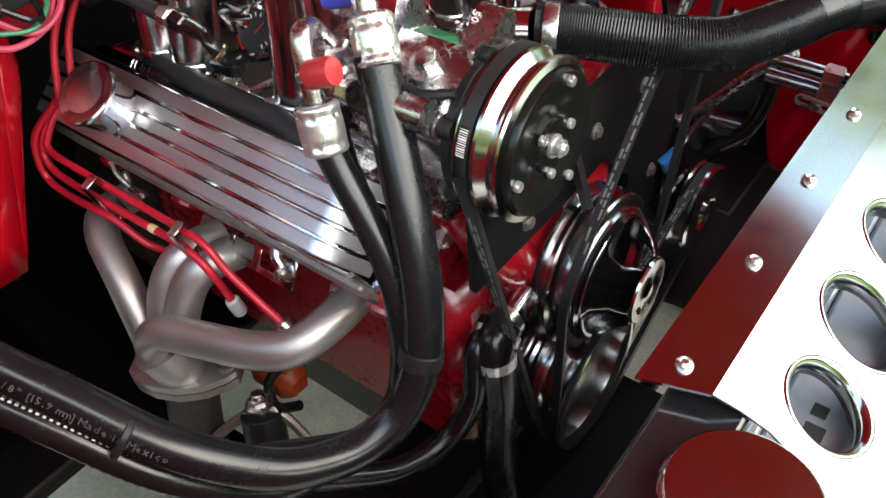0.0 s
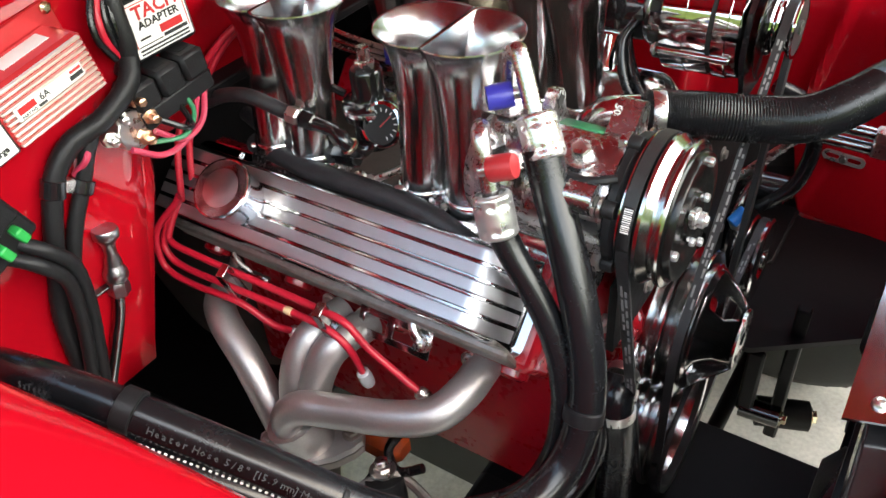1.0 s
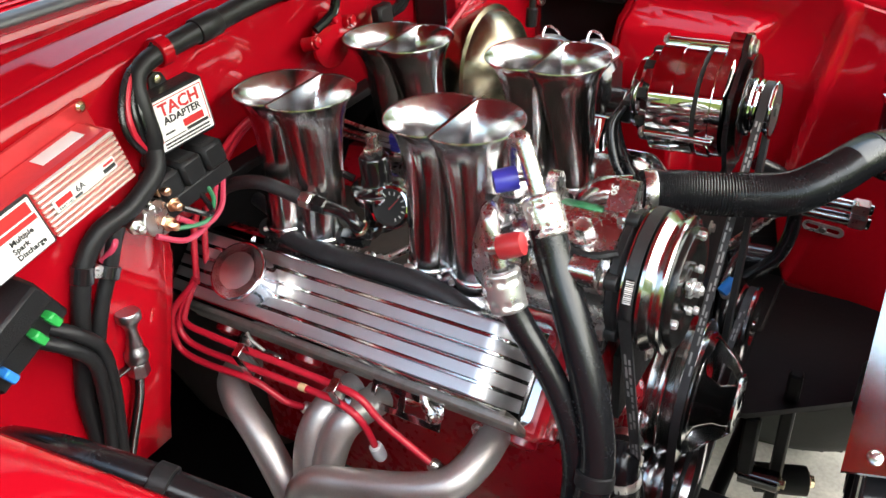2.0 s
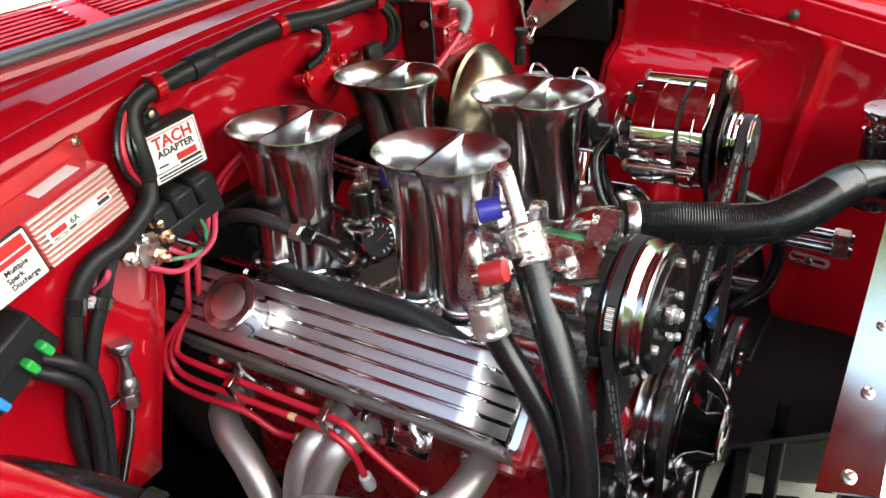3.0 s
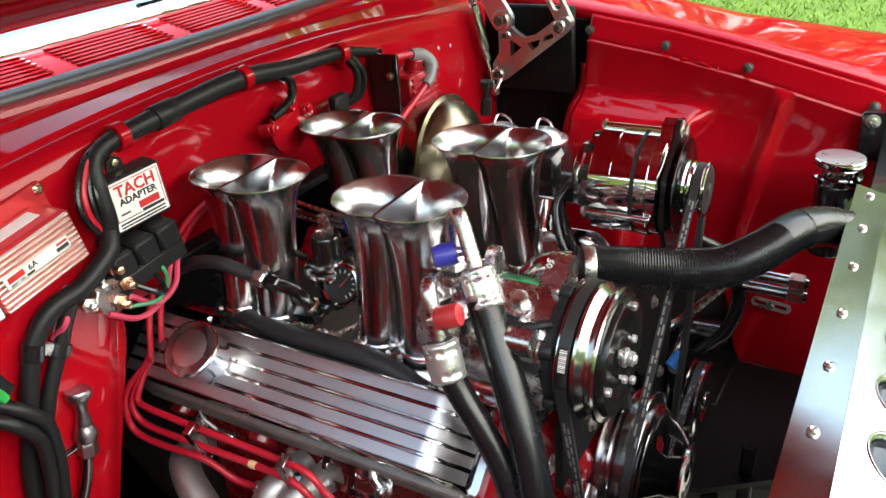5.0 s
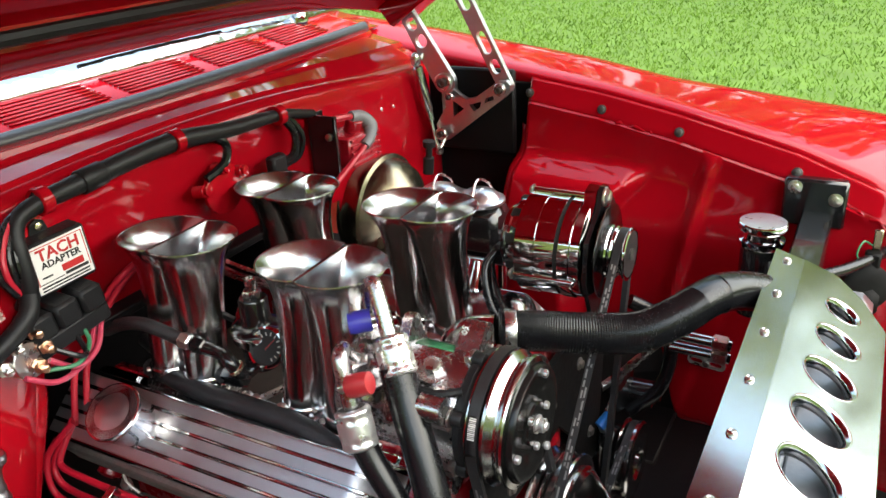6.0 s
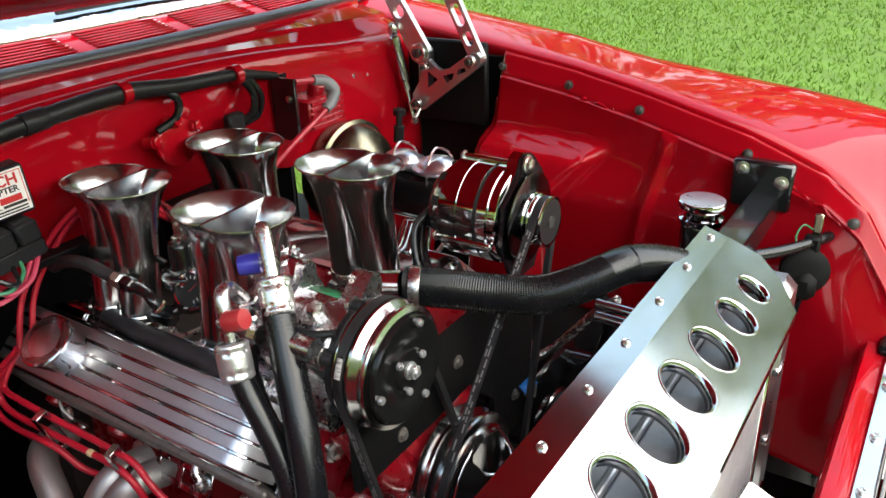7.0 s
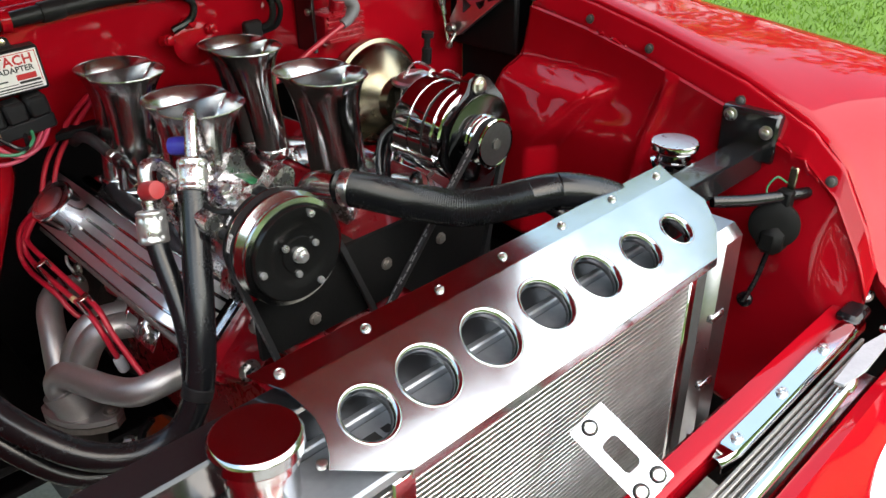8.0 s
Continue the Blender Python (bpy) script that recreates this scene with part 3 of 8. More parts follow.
def front_end(car):
    # black cross bar over the radiator, with end brackets
    bar = part("support_bar", Geo().box((-0.004, -0.46, 0.848), (0.040, 0.625, 0.888), 0.003), GLOSSB, car, "gloss black steel cross bar")
    for y in (0.615,):
        b = part("bar_bracket", Geo().box((-0.034, y, 0.862), (0.056, y + 0.022, 0.938), 0.004), GLOSSB, car, "gloss black bolted bracket")
        for x, z in ((-0.018, 0.925), (0.040, 0.910)):
            part("bolt", Geo().lathe([(0.0105, 0), (0.0105, 0.002), (0.0065, 0.003), (0.0065, 0.007), (0.004, 0.008)], (x, y, z), (0, -1, 0), 14), STEEL, b, "bright steel bolt")
    # red core support panel ahead of the radiator
    rows = []
    for y in arch(-0.42, 0.60, 20):
        rows.append([(x, y, z) for x, z in ((0.188, 0.45), (0.189, 0.66), (0.193, 0.694), (0.199, 0.702), (0.222, 0.702), (0.226, 0.699), (0.228, 0.67))])
    cs = part("core_support", Geo().grid(rows), RED, car, "", 40, 0.003)
    part("valance", Geo().box((0.192, -0.40, 0.44), (0.40, 0.60, 0.455), 0.003), RED, car)
    # chrome header strip with bolts
    rows = []
    for y in arch(0.178, 0.556, 12):
        z = 0.700 + 0.008 * sm(0.25, 0.55, y)
        cut = 0.006 * sm(0.19, 0.178, y)
        rows.append([(x, y, zz) for x, zz in ((0.2255 + cut, z - 0.004), (0.2280 + cut, z + 0.0035), (0.2465 - cut, z + 0.0025), (0.2500 - cut, z - 0.002), (0.2515 - cut, z - 0.012))])
    st = part("grille_header", Geo().grid(rows), CHROME, car, "chrome grille header strip", 40, 0.002)
    for y in (0.225, 0.335, 0.451):
        part("bolt", Geo().lathe([(0.0075, 0), (0.0075, 0.0015), (0.0055, 0.002), (0.0055, 0.006), (0.003, 0.006), (0.003, 0.003)], (0.237, y, 0.7035 + 0.008 * sm(0.25, 0.55, y)), (0, 0, 1), 14), STEEL, st)
    for k in range(4):
        part("grille_rib", Geo().box((0.2545 + 0.0062 * k, 0.02, 0.684 - 0.003 * k), (0.2590 + 0.0062 * k, 0.54 - 0.03 * k, 0.692 - 0.003 * k), 0.001), IRON, car, "dull ribbed grille edge")
    part("grille_moulding", Geo().tube([(0.2845, -0.20, 0.680), (0.2845, 0.15, 0.684), (0.284, 0.33, 0.688), (0.283, 0.42, 0.692)], 0.0080, 14, 6), CHROME, car, "chrome grille moulding")
    part("moulding_end", Geo().prism([(0.0, 0.40), (0.012, 0.40), (0.020, 0.45), (0.018, 0.53), (0.006, 0.545), (-0.004, 0.50)], (0.273, 0, 0.694), (1, 0, 0.1), (0, 1, 0.02), 0.004), BOOTG, car, "pale painted moulding end")
    for k in range(6):
        z = 0.650 - 0.03 * k
        part("grille_bar", Geo().box((0.272, -0.35, z), (0.290, 0.52, z + 0.006), 0.002), POLISHED, car, "bright grille bar")
    # Near-black sheet in place of the shade behind the bars.
    part("grille_back", Geo().box((0.262, -0.38, 0.48), (0.267, 0.55, 0.672), 0.001), GROOVEB, car, "dark sheet for the shaded space behind the grille")
    part("moulding_tip", Geo().lathe([(0.0082, 0.0), (0.0100, 0.004), (0.0104, 0.016), (0.0085, 0.024), (0.004, 0.027)], (0.283, 0.410, 0.6915), (-0.03, 1, 0.12), 18), CHROME, car, "bright moulding tip")
    rb = part("corner_rubber", Geo().box((0.214, 0.540, 0.700), (0.246, 0.590, 0.716), 0.005), RUBBER, car, "black rubber corner pad")
    part("bolt", Geo().hexhead((0.232, 0.596, 0.722), (-0.2, -0.5, 0.8), 0.007, 0.007), STEEL, rb)
    part("fender_moulding", Geo().tube([(0.272, 0.560, 0.704), (0.288, 0.590, 0.700), (0.305, 0.640, 0.690), (0.330, 0.700, 0.672)], [0.006, 0.011, 0.013, 0.013], 14, 6), CHROME, car, "chrome fender moulding")
    # head lamp with its bezel
    hl = part("headlight_bezel", Geo().lathe([(0.074, -0.010), (0.078, 0.004), (0.090, 0.008), (0.100, 0.002), (0.107, -0.015), (0.110, -0.045), (0.112, -0.085), (0.104, -0.085)], (0.372, 0.445, 0.532), (0.95, 0.1, 0.25), 56, False), CHROME, car, "chrome headlight bezel")
    part("lens", Geo().lathe([(0.072, -0.012), (0.05, 0.006), (0.02, 0.014), (0.004, 0.015)], (0.372, 0.445, 0.532), (0.95, 0.1, 0.25), 32), CLEARG, hl)
    rows = []
    for y in arch(-0.30, 0.90, 30):
        up = 0.006 * math.exp(-(((y - 0.45) / 0.10) ** 2))
        dip = 0.02 * math.exp(-(((y - 0.30) / 0.06) ** 2))
        rows.append([(0.291, y, 0.652), (0.298, y, 0.664 + up * 0.5), (0.312, y, 0.664 + up), (0.330, y, 0.646 + up * 0.6 - dip * 0.4), (0.350, y, 0.610 - dip), (0.372, y, 0.565 - dip * 0.5), (0.400, y, 0.50), (0.42, y, 0.42)])
    part("front_panel", Geo().grid(rows), RED, car, "", 40, 0.003)
    # frame rails and cross member
    for y in (-0.27, 0.53):
        part("frame_rail", Geo().box((-1.2, y, 0.30), (0.30, y + 0.07, 0.40), 0.006), FRAMEB, car, "black chassis rail")
    # Added sheet: its black makes the space below the pulleys dark.
    part("under_blind", Geo().box((-0.25, -0.36, 0.350), (0.03, 0.188, 0.362), 0.004), FRAMEB, car, "black sheet added under the pulleys to hide the ground")
    part("rail_plate", Geo().prism([(-0.24, 0.26), (-0.146, 0.272), (0.01, 0.385), (0.01, 0.62), (-0.24, 0.62)], (0, 0, 0.44), (1, 0, 0), (0, 1, 0), 0.010), FRAMEB, car, "black plate on the chassis rail")
    rod = part("control_arm_bush", Geo().cyl((-0.145, 0.297, 0.30), (-0.085, 0.301, 0.30), 0.017, 20), GLOSSB, car, "black rubber bush")
    part("bolt", Geo().hexhead((-0.085, 0.301, 0.30), (1, 0.05, 0), 0.008, 0.010), GOLD, rod, "gold zinc bolt")
    part("control_arm", Geo().box((-0.150, 0.285, 0.30), (-0.125, 0.300, 0.43), 0.004), FRAMEB, car)
    part("cross_member", Geo().box((-0.42, -0.30, 0.26), (-0.26, 0.46, 0.34), 0.01), FRAMEB, car, "black front cross member")
    part("splash_tray", Geo().box((-0.70, 0.47, 0.44), (-0.17, 0.74, 0.455), 0.004), FRAMEB, car, "black splash panel")
    part("splash_tray", Geo().box((-0.70, -0.55, 0.44), (-0.62, -0.27, 0.455), 0.004), FRAMEB, car, "black splash panel")
    # Unseen floor sheet, added to block light and darken what lies below.
    part("floor_pan", Geo().box((-1.45, -0.60, 0.30), (-0.73, 0.78, 0.32), 0.004), FRAMEB, car, "unseen black floor sheet added to darken the ground below")
    # Black sheets added on both sides so that the wheel space reads dark.
    for far in (True, False):
        part("wheel_blind", Geo().box((-0.56, side(0.80, far) - 0.005, 0.20), (0.26, side(0.80, far) + 0.005, 0.62), 0.002), FRAMEB, car, "added black sheet that hides daylight in the wheel space")
    # Dark colour keeps the bell housing lost in the tunnel's shade.
    part("bell_housing", Geo().lathe([(0.17, 0), (0.16, 0.12), (0.12, 0.24)], (-0.80, 0.065, 0.50), (-1, 0, -0.05), 28), BLACKPIPE, car, "bell housing coloured dark for the shade round it")
    part("steering_link", Geo().tube([(-0.20, -0.2, 0.30), (-0.17, 0.1, 0.29), (-0.16, 0.42, 0.31)], 0.013, 10, 4), FRAMEB, car)


def slot(cx, cz, half, w, lean):
    """A long hole with round ends, as a loop in x and z."""
    c, k = math.cos(lean), math.sin(lean)
    out = []
    for t in arch(0, 2 * math.pi, 20)[:-1]:
        a, b = (half if math.cos(t) >= 0 else -half) + w * math.cos(t), w * math.sin(t)
        out.append((cx + a * c - b * k, cz + a * k + b * c))
    return out


def holed(outline, holes, y):
    """A flat sheet in the plane y, with holes through it."""
    bm, es = bmesh.new(), []
    for loop in [outline] + holes:
        vv = [bm.verts.new((x, y, z)) for x, z in loop]
        es += [bm.edges.new((vv[i], vv[(i + 1) % len(vv)])) for i in range(len(vv))]
    bmesh.ops.triangle_fill(bm, use_beauty=True, use_dissolve=False, edges=es)
    bm.verts.index_update()
    g = Geo()
    g.v = [tuple(q.co) for q in bm.verts]
    g.f = [tuple(q.index for q in f.verts) for f in bm.faces]
    bm.free()
    return g


def wheel(car):
    """The far front wheel under the fender: disc, tyre and its tread blocks."""
    o = Vector((-0.17, 0.640, 0.335))
    Y = (0, 1, 0)
    w = part("wheel", Geo().lathe([(0.03, 0.08), (0.10, 0.07), (0.16, 0.05), (0.185, 0.03), (0.195, 0.0), (0.20, -0.002)], o, Y, 40), SATINB, car, "black steel front wheel")
    part("tyre", Geo().lathe([(0.195, 0.005), (0.24, -0.004), (0.29, 0.0), (0.315, 0.015), (0.327, 0.035), (0.327, 0.155), (0.315, 0.175), (0.29, 0.19), (0.20, 0.185)], o, Y, 64), TIRE, w, "black rubber tyre", 50)
    g = Geo()
    for k in range(56):
        a = 2 * math.pi * k / 56
        for j in range(4):
            b = a + 0.028 * (j % 2)
            m = Matrix.Translation(o) @ Matrix.Rotation(b, 4, "Y") @ pose(0, 0, 0, 0, 0, 14 if j < 2 else -14)
            g.box((-0.0135, 0.037 + 0.030 * j, 0.322), (0.0135, 0.063 + 0.030 * j, 0.3345), 0.002, m)
    part("tread", g, TIRE, w, "", 30)


def hinge(car):
    """Billet hood hinge: skeleton arms, pivots and a gas strut."""
    h = thing("hood_hinge", "polished billet hood hinge with skeleton arms and gas strut", "hinge", (-0.655, 0.66, 0.90))

    def bar(a, b, wa, wb, windows, y, name):
        """A tapering arm with round ends from a to b; windows: (from, to) shares of its length."""
        a, b = Vector((a[0], a[1])), Vector((b[0], b[1]))
        d = (b - a).normalized()
        lean = math.atan2(d.y, d.x)
        L = (b - a).length
        out = []
        for t in arch(lean + math.pi / 2, lean + 3 * math.pi / 2, 8):
            out.append((a.x + wa * math.cos(t), a.y + wa * math.sin(t)))
        for t in arch(lean - math.pi / 2, lean + math.pi / 2, 8):
            out.append((b.x + wb * math.cos(t), b.y + wb * math.sin(t)))
        holes = []
        for s0, s1 in windows:
            c = a + d * L * (s0 + s1) / 2
            w = (wa + (wb - wa) * (s0 + s1) / 2) - 0.0055
            holes.append(slot(c.x, c.y, max(0.001, L * (s1 - s0) / 2 - w), w, lean))
        return part(name, holed(out, holes, y), HINGEM, h, "", 30, 0.012, flat=True)

    lo, el, top = (-0.654, 0.941), (-0.530, 1.033), (-0.650, 1.265)
    piv, hi = (-0.644, 1.040), (-0.735, 1.190)
    bar(el, top, 0.0145, 0.0150, ((0.10, 0.21), (0.25, 0.42), (0.58, 0.76), (0.80, 0.92)), 0.690, "upper_arm")
    bar(piv, hi, 0.0215, 0.0135, ((0.42, 0.56), (0.62, 0.76)), 0.668, "rear_arm")
    # truss between the lower pivot and the elbow, with three-sided windows
    out = [(lo[0] - 0.012, lo[1] - 0.010), (lo[0] - 0.004, lo[1] - 0.017), (lo[0] + 0.010, lo[1] - 0.014), (el[0] + 0.008, el[1] - 0.014), (el[0] + 0.016, el[1] - 0.004), (el[0] + 0.016, el[1] + 0.006), (el[0] + 0.008, el[1] + 0.014), (el[0] - 0.008, el[1] + 0.012),
           (-0.585, 1.012), (-0.604, 1.008), (-0.618, 1.016), (-0.630, 1.026), (-0.640, 1.024), (-0.646, 1.012), (-0.648, 0.990), (lo[0] - 0.016, lo[1] + 0.014)]
    tri = [[(-0.632, 0.972), (-0.632, 1.004), (-0.609, 0.990)], [(-0.598, 0.998), (-0.572, 1.006), (-0.576, 0.994), (-0.588, 0.986)], [(-0.566, 1.003), (-0.563, 1.013), (-0.548, 1.018), (-0.546, 1.010)]]
    part("lower_arm", holed(out, tri, 0.676), HINGEM, h, "", 30, 0.012, flat=True)
    bar((lo[0] + 0.004, lo[1] + 0.006), (piv[0] - 0.004, piv[1] - 0.004), 0.0125, 0.0145, ((0.30, 0.50), (0.56, 0.74)), 0.690, "mount_arm")
    for p, r in ((lo, 0.0115), (el, 0.0115), (piv, 0.0175), ((-0.632, 1.014), 0.0085), (hi, 0.0115), (top, 0.0115)):
        b = part("pivot", Geo().lathe([(r, 0), (r, 0.007), (r * 0.88, 0.009), (r * 0.72, 0.009), (r * 0.68, 0.005), (r * 0.2, 0.005)], (p[0], 0.6625, p[1]), (0, -1, 0), 28), STEEL, h, "", 25)
        part("bolt", Geo().lathe([(r * 0.50, 0), (r * 0.50, 0.010), (r * 0.32, 0.0105), (r * 0.28, 0.007)], (p[0], 0.6585, p[1]), (0, -1, 0), 14), BOLTD, b, "dark socket bolt")
    s = part("gas_strut", Geo().lathe([(0.0085, 0), (0.0105, 0.003), (0.0105, 0.082), (0.0090, 0.086), (0.0075, 0.087), (0.0075, 0.104), (0.0060, 0.106)], (-0.697, 0.655, 1.068), (0.22, 0.02, -1), 22), PULLEYM, h, "", 25)
    part("rod", Geo().tube([(-0.675, 0.657, 0.966), (-0.663, 0.658, 0.912)], 0.0040, 10, 2), CHROME, s)
    part("upper_end", Geo().lathe([(0.004, -0.014), (0.0085, -0.009), (0.0100, 0), (0.0085, 0.009), (0.004, 0.014)], (-0.699, 0.655, 1.080), (0.1, -0.3, 1), 16), STEEL, s)
    part("ball_end", Geo().lathe([(0.003, 0), (0.0075, 0.004), (0.0075, 0.012), (0.003, 0.016)], (-0.660, 0.658, 0.899), (0, 0, 1), 12), STEEL, s)
    part("ball_stud", Geo().cyl((-0.660, 0.658, 0.907), (-0.654, 0.676, 0.932), 0.0050, 10), STEEL, s)
    # No plate stands here: black sheet for the unlit void behind the arms.
    part("void_sheet", Geo().box((-0.70, 0.700, 0.90), (-0.52, 0.715, 1.06), 0.004), FRAMEB, h, "black sheet for the dark void behind the hinge")


ground_sheets()
car = thing("car", "classic red car with its hood raised beside a lawn", "car")
for far in (True, False):
    fender(car, far)
    inner_fender(car, far)
firewall(car)
hood(car)
front_end(car)
hinge(car)
wheel(car)
# black sheets stand in for the shade of the recess between firewall and wheelhouse
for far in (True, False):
    part("recess_shade_sheet", Geo().box((-0.705, side(0.745, far) - 0.004, 0.3), (-0.49, side(0.745, far) + 0.004, 1.03), 0.002), FRAMEB, car)


# ---- engine ----
CY = 0.065
PRINTB = mat("faded_grey_print", (0.20, 0.20, 0.20), 0.6)
BC, BS = math.cos(radians(42)), math.sin(radians(42))
NEAR_BANK = Matrix(((1, 0, 0, -0.296), (0, BC, -BS, -0.141), (0, BS, BC, 0.719), (0, 0, 0, 1)))
FAR_BANK = Matrix(((1, 0, 0, -0.259), (0, BC, BS, 2 * CY + 0.149 - BC * 0.118), (0, -BS, BC, 0.747 + BS * 0.118), (0, 0, 0, 1)))
COVER_L, COVER_W, COVER_H = 0.512, 0.118, 0.064


def hull(points):
    p = sorted(set(points))
    def half(seq):
        out = []
        for q in seq:
            while len(out) > 1 and (out[-1][0] - out[-2][0]) * (q[1] - out[-2][1]) - (out[-1][1] - out[-2][1]) * (q[0] - out[-2][0]) <= 0:
                out.pop()
            out.append(q)
        return out[:-1]
    return half(p) + half(p[::-1])


def belt(x, wheels, width=0.011, thick=0.006, label=""):
    """A drive belt round pulleys (y, z, r) in the plane x."""
    pts = []
    for y, z, r in wheels:
        pts += [(round(y + r * math.cos(a), 5), round(z + r * math.sin(a), 5)) for a in arch(0, 6.2832, 72)]
    out = hull(pts)
    n = len(out)
    cy = sum(p[0] for p in out) / n
    cz = sum(p[1] for p in out) / n
    g = Geo()
    vs = []
    for i, (y, z) in enumerate(out):
        a, b = Vector(out[i - 1]), Vector(out[(i + 1) % n])
        d = (b - a).normalized()
        nx, nz = d.y, -d.x
        iy, iz = y - nx * thick, z - nz * thick
        vs += [(x - width / 2, y, z), (x + width / 2, y, z), (x + width * 0.35, iy, iz), (x - width * 0.35, iy, iz)]
    fs = []
    for i in range(n):
        j = (i + 1) % n
        for k in range(4):
            m = (k + 1) % 4
            fs.append((i * 4 + k, i * 4 + m, j * 4 + m, j * 4 + k))
    g.add(vs, fs)
    o = thing("drive_belt", label or "black ribbed rubber drive belt over the pulleys", "belt", group="engine drive belts")
    part("belt", g, BELT, o, "", 40)
    # printed marks along the back of one straight run
    far = max(range(n), key=lambda i: (Vector(out[i]) - Vector(out[i - 1])).length if (out[i][0] + out[i - 1][0]) / 2 < cy else 0)
    a, b = Vector(out[far - 1]), Vector(out[far])
    d = (b - a).normalized()
    w = Vector((0, d.y, -d.x))
    rnd = random.Random(int(1000 * abs(x)))
    for row in (-0.0018, 0.0020):
        t = 0.06 + 0.03 * rnd.random()
        while t < 0.92:
            t1 = t + rnd.uniform(0.012, 0.045)
            p, q = a.lerp(b, t), a.lerp(b, t1)
            gm = Geo().prism([(-0.0011, 0), (0.0011, 0), (0.0011, (q - p).length), (-0.0011, (q - p).length)], Vector((x + row, p.x, p.y)) + w * 0.0001, (1, 0, 0), (0, d.x, d.y), 0.0003)
            part("print_mark", gm, PRINTB, o)
            t = t1 + (rnd.uniform(0.006, 0.012) if rnd.random() < 0.8 else 0.07)
    return o


def engine_block():
    e = thing("engine_block", "glossy red painted V8 engine block and heads", "engine", (-0.5, CY, 0.42))
    part("block", Geo().box((-0.80, CY - 0.13, 0.40), (-0.265, CY + 0.13, 0.66), 0.02), RED_ENGINE, e)
    part("oil_pan", Geo().box((-0.78, CY - 0.10, 0.27), (-0.29, CY + 0.10, 0.405), 0.02), GLOSSB, e, "black oil pan")
    for M in (NEAR_BANK, FAR_BANK):
        h = part("cylinder_head", Geo().box((-0.50, -0.004, -0.085), (0.012, COVER_W + 0.012, -0.003), 0.008, M), RED_ENGINE, e)
        for u in (-0.02, -0.17, -0.32, -0.46):
            p = M @ Vector((u, 0.0 if M is NEAR_BANK else COVER_W + 0.01, -0.045))
            part("boss", Geo().lathe([(0.018, 0), (0.018, 0.012), (0.012, 0.016)], p, M.to_3x3() @ Vector((0, -1 if M is NEAR_BANK else 1, 0)), 16), RED_ENGINE, h)
    # head front face bolts
    for v, w in ((0.02, -0.06), (0.08, -0.03)):
        p = NEAR_BANK @ Vector((0.012, v, w))
        part("bolt", Geo().hexhead(p, (1, 0, 0), 0.011, 0.010), STEEL, e, "bright bolt head")
    # intake valley and throttle body bases
    # Coloured near black for the shade that the clutter throws on it.
    part("intake_manifold", Geo().box((-0.76, CY - 0.095, 0.66), (-0.30, CY + 0.095, 0.775), 0.015), BLACKPIPE, e, "dull intake valley casting, coloured dark for the shade on it")
    # timing cover and water pump casting
    part("timing_cover", Geo().lathe([(0.10, 0), (0.10, 0.02), (0.085, 0.03)], (-0.268, CY, 0.47), (1, 0, 0), 32), POLISHED, e, "chrome timing cover")
    g = Geo().lathe([(0.07, 0), (0.07, 0.015), (0.05, 0.03), (0.035, 0.05), (0.028, 0.075)], (-0.268, CY, 0.645), (1, 0, 0), 28)
    part("water_pump", g, RED_ENGINE, e, "red water pump housing")
    for s in (-1, 1):
        g = Geo().tube([(-0.262, CY + s * 0.03, 0.65), (-0.250, CY + s * 0.075, 0.70), (-0.262, CY + s * 0.10, 0.755), (-0.275, CY + s * 0.105, 0.78)], [0.032, 0.03, 0.026, 0.03], 14, 5)
        part("pump_leg", g, RED_ENGINE, e)
        part("bolt", Geo().hexhead((-0.245, CY + s * 0.125, 0.735), (1, 0, 0), 0.008, 0.008), STEEL, e)
    part("pump_top", Geo().box((-0.285, CY - 0.06, 0.745), (-0.235, CY + 0.06, 0.80), 0.012), RED_ENGINE, e)
    # black accessory bracket ahead of the heads
    outl = [(-0.10, 0.745), (0.05, 0.745), (0.13, 0.750), (0.19, 0.690), (0.20, 0.60), (0.29, 0.60), (0.31, 0.80), (0.27, 0.85), (0.02, 0.85), (-0.10, 0.825)]
    part("accessory_bracket", Geo().prism(outl, (-0.2235, 0, 0), (0, 1, 0), (0, 0, 1), 0.008), DEEPB, e, "black steel accessory bracket")
    for yy, zz in ((0.10, 0.80), (0.20, 0.80), (0.25, 0.66), (-0.02, 0.77)):
        part("bolt", Geo().hexhead((-0.2155, yy, zz), (1, 0, 0), 0.006, 0.006), IRON, e)
    # lower hose nipple with clamp
    n = part("hose_nipple", Geo().tube([(-0.225, -0.005, 0.655), (-0.222, -0.04, 0.655)], 0.015, 14, 3), POLISHED, e, "bright hose nipple")
    part("hose_clamp", Geo().lathe([(0.0185, 0), (0.0185, 0.012)], (-0.222, -0.040, 0.655), (0, -1, 0), 20), STEEL, n)
    return e


def cover_height(u, v):
    """Relief of the finned valve cover above its rail."""
    m, r = 0.010, 0.012
    du, dv = min(u, COVER_L - u) - m, min(v, COVER_W - v) - m
    if du <= 0 or dv <= 0:
        return 0.006
    a, b = min(1, du / (0.044 if u > COVER_L / 2 else 0.026)), min(1, dv / r)
    k = (1 - (1 - a) ** 2.1) * max(0.0, 1 - (1 - b) ** 2.6) ** 0.5
    h = 0.006 + (COVER_H - 0.006) * k
    t = (v - 0.0185) / 0.0162
    if 0.4 < t < 4.6 and k > 0.2:
        f = abs(t - round(t)) * 0.0162
        h -= 0.0048 * sm(0.0024, 0.0011, f) * (0.4 * sm(0.25, 0.6, k) + 0.6 * sm(0.8, 0.98, k))
    return h


